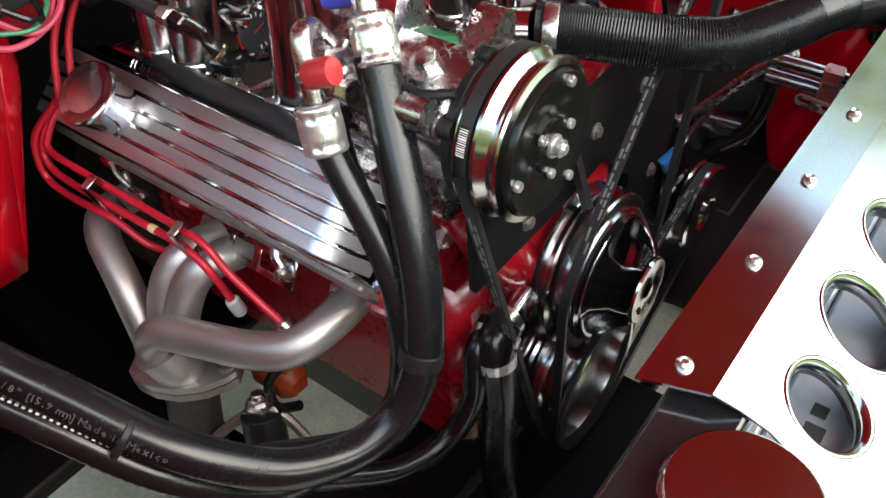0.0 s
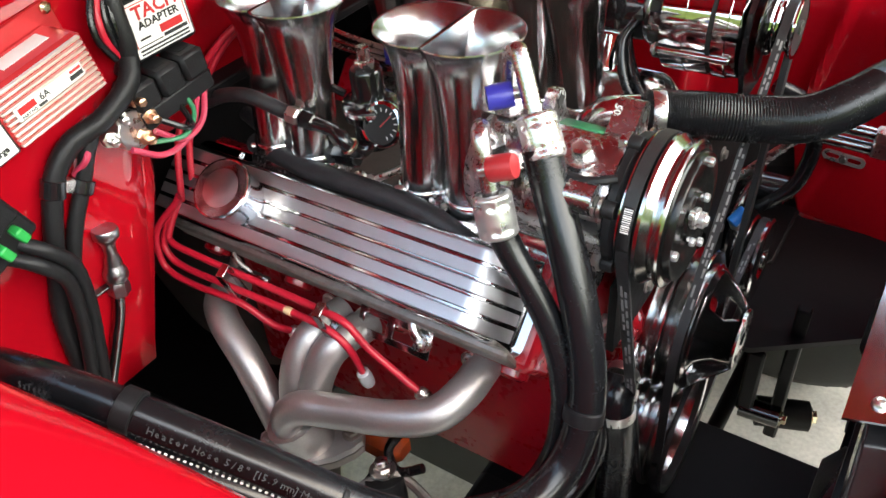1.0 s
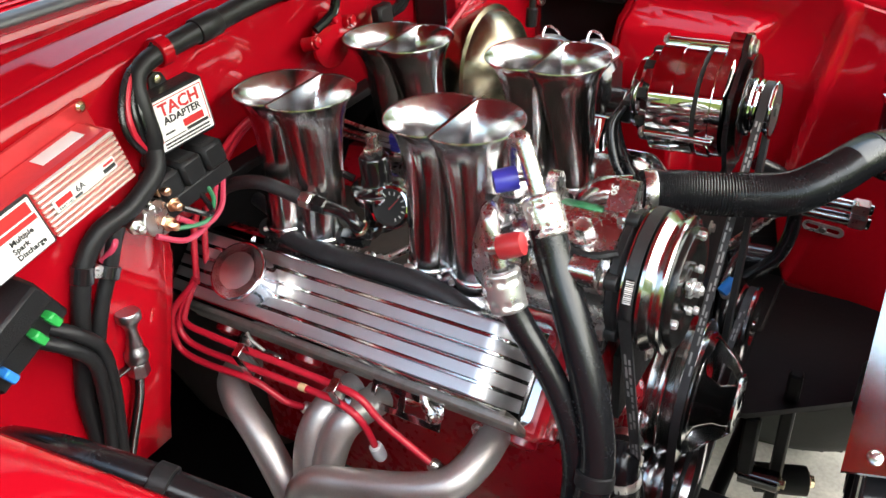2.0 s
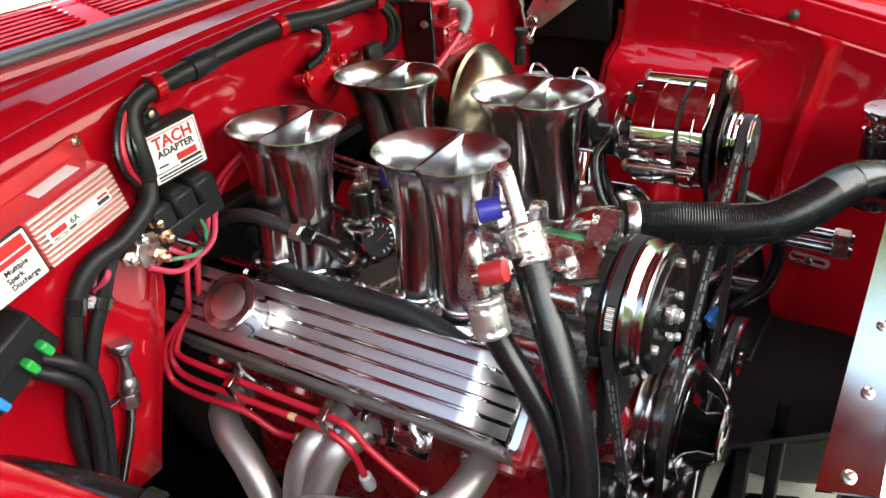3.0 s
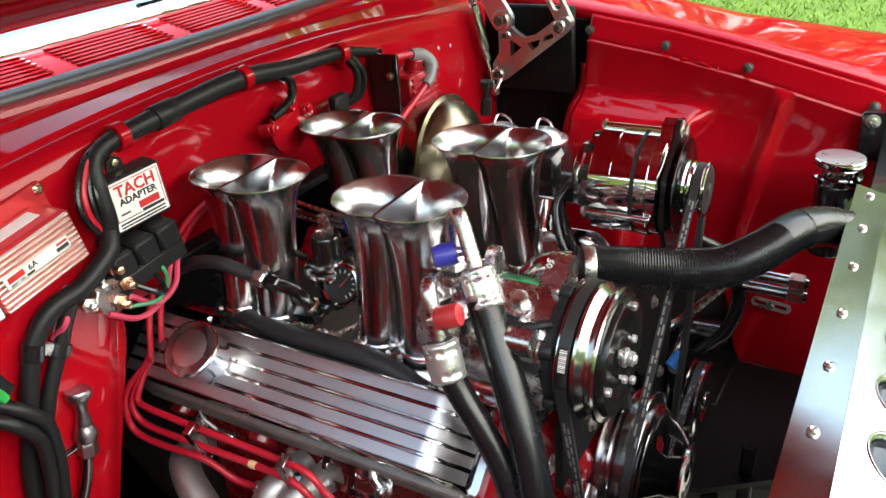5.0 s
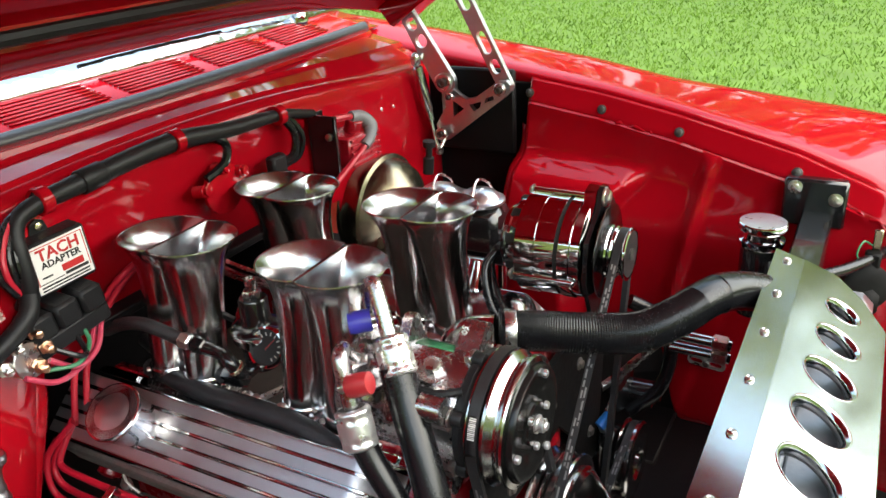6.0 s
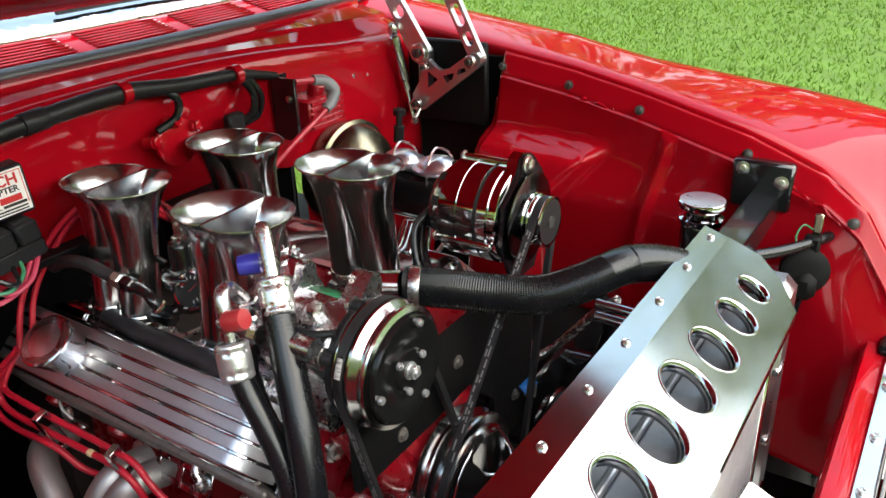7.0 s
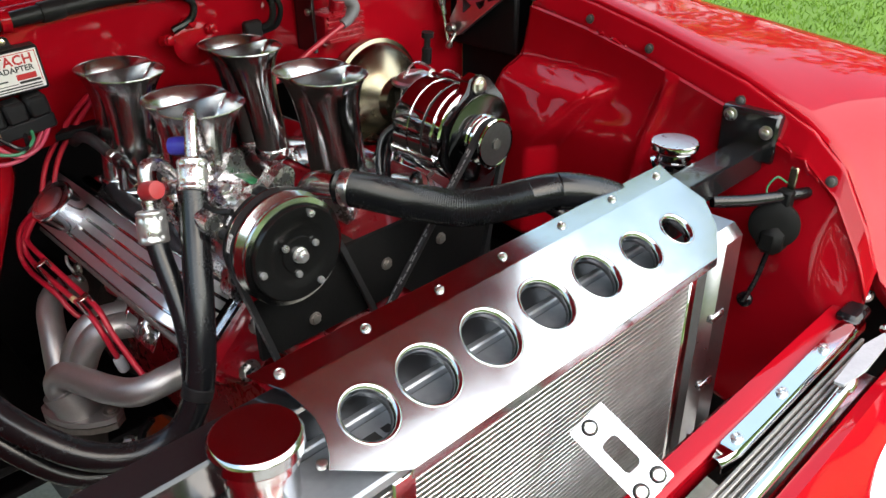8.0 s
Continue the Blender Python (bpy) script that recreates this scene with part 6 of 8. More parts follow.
hose("pressure_hose", [(-0.301, -0.166, 0.917), (-0.287, -0.168, 0.893), (-0.265, -0.171, 0.862), (-0.243, -0.175, 0.825), (-0.228, -0.182, 0.785), (-0.222, -0.190, 0.74), (-0.226, -0.205, 0.69), (-0.243, -0.24, 0.665), (-0.285, -0.31, 0.69)], 0.0125, "smooth black rubber air conditioning pressure hose", 16, 0, 8, smooth_from=4)
SUCTION = [(-0.285, -0.118, 0.965), (-0.270, -0.128, 0.935), (-0.247, -0.145, 0.895), (-0.225, -0.162, 0.850), (-0.208, -0.178, 0.800), (-0.202, -0.194, 0.755), (-0.206, -0.222, 0.715), (-0.222, -0.265, 0.70), (-0.25, -0.315, 0.715), (-0.30, -0.36, 0.755), (-0.37, -0.392, 0.80), (-0.45, -0.424, 0.843), (-0.54, -0.446, 0.860), (-0.64, -0.452, 0.836), (-0.70, -0.447, 0.800)]
hose("suction_hose", SUCTION, 0.0165, "thick black rubber suction hose looping along the fender", 18, 0, 8)
HEATER = [(-0.245, -0.255, 0.66), (-0.27, -0.32, 0.672), (-0.31, -0.372, 0.725), (-0.38, -0.412, 0.785), (-0.46, -0.446, 0.828), (-0.55, -0.468, 0.842), (-0.66, -0.470, 0.808), (-0.70, -0.465, 0.780)]
hose("heater_hose", HEATER, 0.0135, "black ribbed heater hose beside the fender", 16, 0.0006, 24)
sh = hose("small_hose", [(-0.236, -0.052, 0.655), (-0.230, -0.085, 0.640), (-0.225, -0.10, 0.59), (-0.235, -0.13, 0.55), (-0.26, -0.19, 0.54), (-0.31, -0.26, 0.57)], 0.0125, "black rubber coolant hose from the water pump", 14, 0, 7)
lh = hose("lower_hose", [(-0.222, -0.050, 0.655), (-0.218, -0.072, 0.640), (-0.210, -0.077, 0.58), (-0.203, -0.09, 0.50), (-0.18, -0.10, 0.42), (-0.11, -0.10, 0.37), (0.0, -0.12, 0.38)], 0.0205, "black rubber lower radiator hose", 16, 0, 7)
CLAMP = [(0.0, -0.006), (0.0010, -0.0055), (0.0010, 0.0055), (0.0, 0.006)]
WEAVE = mat("woven_black_sleeve", (0.020, 0.020, 0.022), 0.40, 0, 0, 0.8, 700, 0.5)
for o, r, p, d in ((sh, 0.0128, (-0.2335, -0.066, 0.6495), (0.12, -0.9, -0.42)), (lh, 0.0208, (-0.2165, -0.0728, 0.630), (0.12, -0.08, -1)), (lh, 0.0208, (-0.2205, -0.060, 0.648), (0.1, -0.8, -0.6))):
    part("clamp", Geo().lathe([(r + a, b) for a, b in CLAMP], p, d, 24), STEEL, o, "bright hose clamp")
strap("zip_tie", (-0.326, -0.378, 0.772), (-0.5, -0.3, 0.4), 0.0172, PLASTICB, "black plastic cable tie round the suction hose", "cable tie", 0.006)
strap("hose_sleeve", (-0.472, -0.431, 0.853), (-0.85, -0.28, 0.33), 0.0170, SATINB, "black tape sleeve round the suction hose", "hose sleeve", 0.016)
strap("hose_sleeve", (-0.2025, -0.193, 0.760), (0.05, -0.4, -0.9), 0.0170, SATINB, "black tape sleeve round the suction hose", "hose sleeve", 0.014)
h = hose("braided_hose", [(-0.70, -0.060, 0.825), (-0.64, -0.072, 0.828), (-0.58, -0.082, 0.830), (-0.51, -0.086, 0.833), (-0.45, -0.088, 0.832), (-0.40, -0.092, 0.822), (-0.36, -0.098, 0.800), (-0.33, -0.098, 0.770), (-0.30, -0.085, 0.73)], 0.0125, "black braided breather hose along the valve cover", 14, 0.0007, 24, WEAVE)


def along(pts, start):
    """The hose's own centre line, from the place nearest to start to its first point."""
    line = curve_points(pts, 40)[::-1]
    k = min(range(len(line)), key=lambda i: (line[i] - Vector(start)).length)
    return line[k:]


def turned_up(line, k, up):
    t = (line[k + 1] - line[k]).normalized()
    u = Vector(up)
    return t, (u - t * u.dot(t)).normalized()


def letter_run(words, line, r, up, size, parent):
    """Lettering laid along a hose, character by character."""
    dist = [0.0]
    for a, b in zip(line, line[1:]):
        dist.append(dist[-1] + (b - a).length)
    g, s = Geo(), 0.0
    for ch in words:
        wch = size * (0.62 if ch not in "il1.' []" else 0.36)
        k = min(len(line) - 2, next((i for i, d in enumerate(dist) if d >= s + wch / 2), len(line) - 2))
        s += wch
        if ch == " ":
            continue
        t, u = turned_up(line, k, up)
        b = u.cross(t)
        m = Matrix.Translation(line[k] + t * (s - wch / 2 - dist[k]) + u * (r + 0.0003)) @ Matrix(((t.x, b.x, u.x, 0), (t.y, b.y, u.y, 0), (t.z, b.z, u.z, 0), (0, 0, 0, 1)))
        cu = bpy.data.curves.new("lettering", "FONT")
        cu.body, cu.size, cu.align_x, cu.align_y, cu.extrude, cu.resolution_u = ch, size, "CENTER", "CENTER", 0.0002, 1
        tmp = bpy.data.objects.new("lettering", cu)
        scene.collection.objects.link(tmp)
        me = bpy.data.meshes.new_from_object(tmp)
        bpy.data.objects.remove(tmp)
        g.add([m @ v.co for v in me.vertices], [tuple(p.vertices) for p in me.polygons])
    part("lettering", g, PRINTG, parent, "grey printed lettering", flat=True)


def hose_print():
    ho, su = bpy.data.objects["heater_hose"], bpy.data.objects["suction_hose"]
    letter_run('Heater Hose 5/8" [15.9 mm] Made in Mexico', along(SUCTION, (-0.452, -0.4247, 0.8457)), 0.0165, (0.55, -0.70, 0.45), 0.0085, su)
    letter_run("Safety", along(SUCTION, (-0.56, -0.4480, 0.856)), 0.0165, (0.55, -0.70, 0.45), 0.0085, su)
    # a dashed white tracer line along the top of the thinner hose
    line = along(HEATER, (-0.66, -0.470, 0.808))
    g = Geo()
    for k in range(0, len(line) - 44, 2):
        a, b = (line[i] + turned_up(line, i, (0.10, -0.05, 0.95))[1] * 0.0138 for i in (k, k + 1))
        g.tube([a, a.lerp(b, 0.9)], 0.0009, 5, 1)
    part("tracer_line", g, WHITEP, ho, "dashed white tracer line")


PRINTG = mat("grey_print", (0.055, 0.055, 0.06), 0.6)
hose_print()


# ---- spark plug leads ----

def plug_leads():
    W = [
        [(-0.729, -0.165, 0.80), (-0.753, -0.190, 0.765), (-0.753, -0.200, 0.735), (-0.742, -0.202, 0.712), (-0.70, -0.203, 0.708), (-0.644, -0.204, 0.714), (-0.617, -0.200, 0.708), (-0.590, -0.192, 0.685), (-0.575, -0.175, 0.665)],
        [(-0.735, -0.16, 0.80), (-0.748, -0.188, 0.755), (-0.742, -0.195, 0.733), (-0.714, -0.196, 0.723), (-0.633, -0.200, 0.730), (-0.529, -0.198, 0.730), (-0.492, -0.198, 0.727), (-0.470, -0.196, 0.709), (-0.466, -0.185, 0.660)],
        [(-0.736, -0.155, 0.80), (-0.740, -0.182, 0.765), (-0.735, -0.190, 0.750), (-0.691, -0.192, 0.748), (-0.615, -0.192, 0.747), (-0.505, -0.192, 0.746), (-0.470, -0.192, 0.741), (-0.446, -0.190, 0.714), (-0.390, -0.182, 0.668)],
    ]
    for k, p in enumerate(W):
        t = single("plug_lead", Geo().tube(p, 0.0042, 10, 8), WIRER, "red silicone spark plug lead beside the valve cover", "plug lead", "spark plug leads", sharp=60)
        ROOT[t.name] = Vector()
        e, d = Vector(p[-1]), (Vector(p[-1]) - Vector(p[-2])).normalized()
        part("boot", Geo().lathe([(0.0055, -0.006), (0.0075, -0.004), (0.0082, 0.004), (0.0080, 0.014), (0.0070, 0.018)], e, d, 14), BOOTG if k == 1 else STEEL, t, "pale ceramic plug boot" if k == 1 else "steel plug shell")
        if k == 1:
            part("band", Geo().lathe([(0.0045, 0), (0.0047, 0.001), (0.0047, 0.009), (0.0045, 0.010)], (-0.552, -0.1985, 0.7305), (1, 0, 0), 12), BANDM, t, "cream marker band")
    for x, y, z, n in ((-0.632, -0.197, 0.731, 3), (-0.497, -0.195, 0.737, 2)):
        lo = thing("wire_loom", "bright steel spark plug wire separator clipped beside the valve cover", "wire loom", (x, y, z), "wire looms")
        m = Matrix.Translation((x, y, z)) @ pose(0, 0, 0, 18, 0, 8)
        part("clip", Geo().box((-0.005, -0.009, -0.030 if n == 3 else -0.022), (0.005, -0.0065, 0.030 if n == 3 else 0.022), 0.001, m), PULLEYM, lo)
        part("back", Geo().box((-0.005, 0.0065, -0.030 if n == 3 else -0.022), (0.005, 0.009, 0.030 if n == 3 else 0.022), 0.001, m), PULLEYM, lo)
        for zz in (-1, 1):
            h2 = 0.030 if n == 3 else 0.022
            part("end", Geo().box((-0.005, -0.009, zz * h2 - 0.0012), (0.005, 0.009, zz * h2 + 0.0012), 0.0006, m), PULLEYM, lo)
    # slotted bracket with its stud, bolted to the cover rail
    br = thing("loom_bracket", "chrome slotted bracket with a stud nut on the cover rail", "bracket", (-0.44, -0.185, 0.73))
    m = NEAR_BANK @ pose(-0.125, -0.018, 0.004, 18, 0, 0)
    for a, b in (((-0.065, -0.012, 0), (0.028, -0.004, 0.0022)), ((-0.065, 0.012, 0), (0.028, 0.020, 0.0022)), ((-0.065, -0.012, 0), (-0.058, 0.020, 0.0022)), ((0.018, -0.012, 0), (0.030, 0.020, 0.0022)), ((-0.028, -0.012, 0), (-0.018, 0.020, 0.0022))):
        part("strap", Geo().box(a, b, 0.0006, m), PULLEYM, br)
    q = m @ Vector((0.022, 0.006, 0.002))
    ax = (m.to_3x3() @ Vector((0, 0, 1)))
    part("stud", Geo().lathe([(0.010, 0), (0.010, 0.002), (0.0075, 0.003), (0.0075, 0.011), (0.004, 0.012), (0.004, 0.018)], q, ax, 12), STEEL, br)
    part("arm", Geo().tube([q + ax * 0.004, q + ax * 0.012 + Vector((-0.012, 0.01, 0.012)), q + Vector((-0.020, 0.03, 0.030))], [0.007, 0.006, 0.009], 10, 4), STEEL, br)
    m = NEAR_BANK @ pose(-0.330, -0.014, 0.010, 20, 0, 0)
    part("wing_nut", Geo().box((-0.014, -0.003, 0), (0.014, 0.003, 0.010), 0.002, m), PULLEYM, br)
    part("wing_stem", Geo().tube([m @ Vector((-0.014, 0, 0.004)), m @ Vector((-0.03, 0.010, 0.012)), m @ Vector((-0.040, 0.018, 0.012))], 0.0025, 8, 4), IRON, br)
    # leads that climb behind the rear stacks
    for k in range(2):
        o = 0.018 * k
        single("plug_lead", Geo().tube([(-0.735, -0.16 + o, 0.79), (-0.745, -0.13 + o, 0.86), (-0.735, -0.085 + o, 0.92), (-0.715, -0.055 + o, 0.955), (-0.70, -0.03 + o * 1.5, 0.965), (-0.69, 0.03 + o, 0.94), (-0.69, 0.08, 0.90)], 0.0042, 8, 7), WIRER, "red silicone spark plug lead behind the rear stacks", "plug lead", "spark plug leads", sharp=60)


BANDM = mat("cream_band", (0.6, 0.45, 0.25), 0.5)
plug_leads()


# ---- fuel regulator and lines ----
def regulator():
    x, y = -0.545, -0.020
    r = thing("fuel_regulator", "black anodised fuel pressure regulator with a chrome gauge", "fuel regulator", (x, y, 0.84))
    part("body", Geo().lathe([(0.020, 0), (0.022, 0.002), (0.022, 0.035), (0.030, 0.038), (0.030, 0.046)], (x, y, 0.845), (0, 0, 1), 28), GLOSSB, r)
    part("flange", Geo().lathe([(0.030, 0), (0.032, 0.001), (0.032, 0.005), (0.030, 0.006)], (x, y, 0.891), (0, 0, 1), 32), POLISHED, r)
    part("bonnet", Geo().lathe([(0.030, 0), (0.031, 0.002), (0.027, 0.006), (0.020, 0.008), (0.018, 0.012), (0.018, 0.038), (0.016, 0.041), (0.010, 0.042)], (x, y, 0.897), (0, 0, 1), 32), GLOSSB, r)
    part("lock_nut", Geo().lathe([(0.011, 0), (0.0115, 0.001), (0.0115, 0.007), (0.010, 0.008)], (x, y, 0.939), (0, 0, 1), 6), STEEL, r, "bright lock nut")
    part("adjuster", Geo().lathe([(0.007, 0), (0.007, 0.015), (0.005, 0.016), (0.0045, 0.012)], (x, y, 0.947), (0, 0, 1), 14), STEEL, r)
    for k in range(4):
        a = radians(90 * k + 40)
        part("screw", Geo().lathe([(0.0032, 0), (0.0032, 0.003), (0.002, 0.004)], (x + 0.0265 * math.cos(a), y + 0.0265 * math.sin(a), 0.8985), (0, 0, 1), 10), GOLDN, r)
    g0, ax = Vector((-0.512, -0.040, 0.888)), Vector((0.10, -0.90, 0.43)).normalized()
    ga = part("gauge", Geo().lathe([(0.016, -0.028), (0.0225, -0.024), (0.0235, -0.003), (0.0255, -0.001), (0.0258, 0.004), (0.0245, 0.0075), (0.0215, 0.0080), (0.0203, 0.0035)], g0, ax, 40, False), CHROME, r, "chrome pressure gauge", 30)
    part("dial", Geo().lathe([(0.0205, 0.003), (0.001, 0.0031)], g0, ax, 32), GROOVEB, ga)
    u = Vector((1, 0, 0))
    u = (u - ax * u.dot(ax)).normalized()
    v = ax.cross(u)
    for k in range(11):
        a = radians(-60 + 30 * k * 0.8)
        d = u * math.cos(a) + v * math.sin(a)
        part("tick", Geo().prism([(0.0135, -0.0006), (0.0175, -0.0006), (0.0175, 0.0006), (0.0135, 0.0006)], g0 + ax * 0.0033, d, ax.cross(d), 0.0003), WHITEP, ga)
    part("needle", Geo().prism([(-0.004, -0.0008), (0.014, -0.0004), (0.014, 0.0004), (-0.004, 0.0008)], g0 + ax * 0.0040, (u * 0.6 + v * 0.8), ax.cross(u * 0.6 + v * 0.8), 0.0004), REDCAP, ga)
    part("gauge_stem", Geo().cyl((-0.512, -0.030, 0.872), (-0.535, -0.022, 0.868), 0.007, 12), STEEL, r)
    # elbow fitting toward the firewall
    part("elbow", Geo().tube([(-0.530, -0.050, 0.862), (-0.524, -0.072, 0.868), (-0.530, -0.084, 0.884), (-0.540, -0.082, 0.892), (-0.558, -0.078, 0.892), (-0.580, -0.078, 0.893)], 0.0080, 14, 5), GLOSSB, r, "black elbow fitting")
    part("band", Geo().lathe([(0.0090, 0), (0.0102, 0.001), (0.0102, 0.004), (0.0090, 0.005)], (-0.5265, -0.0800, 0.877), (-0.35, -0.45, 0.8), 20), GOLDN, r, "gold fitting ring")
    part("swivel", Geo().lathe([(0.008, 0), (0.0105, 0.002), (0.0105, 0.018), (0.008, 0.020)], (-0.574, -0.078, 0.893), (-1, 0.01, 0.10), 6), GLOSSB, r)
    part("union", Geo().lathe([(0.008, 0), (0.0100, 0.002), (0.0100, 0.014), (0.0075, 0.016)], (-0.596, -0.079, 0.895), (-1, -0.06, 0.16), 6), STEEL, r, "bright union nut")
    # small vacuum hose arching from the bonnet
    part("vacuum_hose", Geo().tube([(-0.572, -0.028, 0.905), (-0.592, -0.034, 0.912), (-0.612, -0.045, 0.90), (-0.620, -0.055, 0.875), (-0.625, -0.06, 0.845)], 0.0045, 8, 6), RUBBER, r)
    for p, rad in (([(-0.610, -0.080, 0.897), (-0.640, -0.084, 0.906), (-0.665, -0.087, 0.910), (-0.70, -0.087, 0.902), (-0.735, -0.085, 0.885)], 0.0085), ([(-0.548, -0.052, 0.842), (-0.60, -0.056, 0.838), (-0.66, -0.055, 0.838), (-0.74, -0.03, 0.84)], 0.0095)):
        single("fuel_line", Geo().tube(p, rad, 14, 12, 0.0004), WEAVE, "black braided fuel line to the firewall", "fuel line", "fuel lines", sharp=60)
    part("lower_swivel", Geo().lathe([(0.009, 0), (0.0115, 0.002), (0.0115, 0.030), (0.009, 0.034)], (-0.545, -0.052, 0.842), (-1, -0.05, -0.05), 6), GLOSSB, r)
    # throttle linkage
    l = thing("throttle_linkage", "zinc plated throttle linkage rod with ball joints", "linkage", (-0.48, -0.06, 0.84))
    part("rod", Geo().cyl((-0.515, -0.070, 0.832), (-0.462, -0.050, 0.862), 0.004, 8), STEEL, l)
    for p in ((-0.515, -0.070, 0.832), (-0.470, -0.080, 0.838), (-0.535, -0.066, 0.828)):
        part("ball_joint", Geo().lathe([(0.003, -0.007), (0.0075, -0.004), (0.0085, 0), (0.0075, 0.004), (0.003, 0.007)], p, (0.5, -0.5, 0.6), 12), STEEL, l)
    part("lever", Geo().box((-0.535, -0.074, 0.826), (-0.470, -0.070, 0.836), 0.001), STEEL, l)
    for k, (z0, z1) in enumerate(((0.923, 0.916), (0.911, 0.910), (0.903, 0.902))):
        o = thing("steel_line", "thin bright steel line with a blue end fitting between the stacks", "steel line", group="steel lines")
        part("tube", Geo().tube([(-0.705, 0.075, z0 + 0.006), (-0.648, 0.066, z0), (-0.580, 0.065, z1), (-0.560, 0.064, z1 - 0.002)], 0.0030, 8, 6), STEEL, o)
        part("end_fitting", Geo().cyl((-0.583, 0.065, z1), (-0.560, 0.064, z1 - 0.002), 0.0052, 6), BLUECAP, o, "blue end fitting")


GOLDN = mat("gold_zinc_nut", (0.70, 0.60, 0.42), 0.25, 1, 0, 0.1, 120, 0.1)
regulator()


# ---- things on the firewall ----
def ignition_box():
    o = thing("ignition_box", "red finned ignition control box with white labels on the firewall", "ignition box", (-0.71, -0.345, 0.98))
    m = Matrix.Translation((-0.7085, -0.346, 1.0075)) @ pose(0, 0, 0, 10.5, 0, 0)
    part("case", Geo().box((0.002, -0.080, -0.0275), (0.048, 0.0990, 0.0275), 0.004, m), ANODR, o)
    part("back_plate", Geo().box((0, -0.085, -0.0275), (0.004, 0.112, 0.045), 0.0015, m), ANODR, o)
    for k in range(10):
        z = -0.0262 + 0.00535 * k
        part("fin", Geo().box((0.0470, 0.0040, z), (0.0522, 0.0982, z + 0.0028), 0.0008, m), FINM, o, "bare metal fin edge" if k == 0 else "")
        part("fin_end", Geo().box((0.0100, 0.0980, z), (0.0480, 0.1010, z + 0.0028), 0.0008, m), ANODR, o)
    part("top_label", Geo().box((0.012, 0.034, 0.0277), (0.032, 0.083, 0.0281), 0.0001, m), WHITEP, o, "white sticker")
    pl = part("name_plate", Geo().box((0.0505, 0.0135, -0.0060), (0.0530, 0.0855, 0.0065), 0.0005, m), WHITEP, o, "white name plate")
    tm = pose(0, 0, 0, 90, 0, 90)
    for a, b, z0, z1, mt in ((0.0165, 0.0340, -0.0008, 0.0052, INKR), (0.0720, 0.0840, 0.0022, 0.0048, INKR), (0.0700, 0.0840, -0.0035, 0.0006, INKB)):
        part("print_bar", Geo().box((0.0529, a, z0), (0.0533, b, z1), 0.0001, m), mt, pl)
    text_part("lettering", "6A", 0.0088, m @ pose(0.0532, 0.0435, 0.0020) @ tm, INKB, pl)
    text_part("lettering", "PART NO.", 0.0036, m @ pose(0.0532, 0.0250, -0.0036) @ tm, INKB, pl)
    part("print_bar", Geo().box((0.0529, 0.0345, -0.0048), (0.0533, 0.0430, -0.0024), 0.0001, m), INKB, pl)
    lb = part("side_label", Geo().box((0.0470, -0.0630, -0.0265), (0.0518, 0.0010, 0.0268), 0.001, m), INKB, o, "black bordered label")
    part("label_face", Geo().box((0.0515, -0.0610, -0.0248), (0.0523, -0.0010, 0.0252), 0.0005, m), WHITEP, lb)
    for k, wd in enumerate(("Multiple", "Spark", "Discharge")):
        text_part("lettering", wd, 0.0074, m @ pose(0.0526, -0.0240 + (0.0, -0.005, 0.002)[k], -0.0015 - 0.0076 * k) @ tm, INKB, lb)
    part("logo_bar", Geo().box((0.0522, -0.0480, 0.0115), (0.0527, -0.0045, 0.0230), 0.0001, m), INKR, lb, "red maker's mark")
    part("logo_bar", Geo().box((0.0522, -0.0480, 0.0040), (0.0527, -0.0030, 0.0095), 0.0001, m), INKR, lb)
    for y in (0.106, -0.08):
        part("screw", Geo().lathe([(0.0055, 0), (0.0055, 0.003), (0.003, 0.005)], m @ Vector((0.004, y, 0.0385)), (1, 0, 0), 12), GOLDN, o)


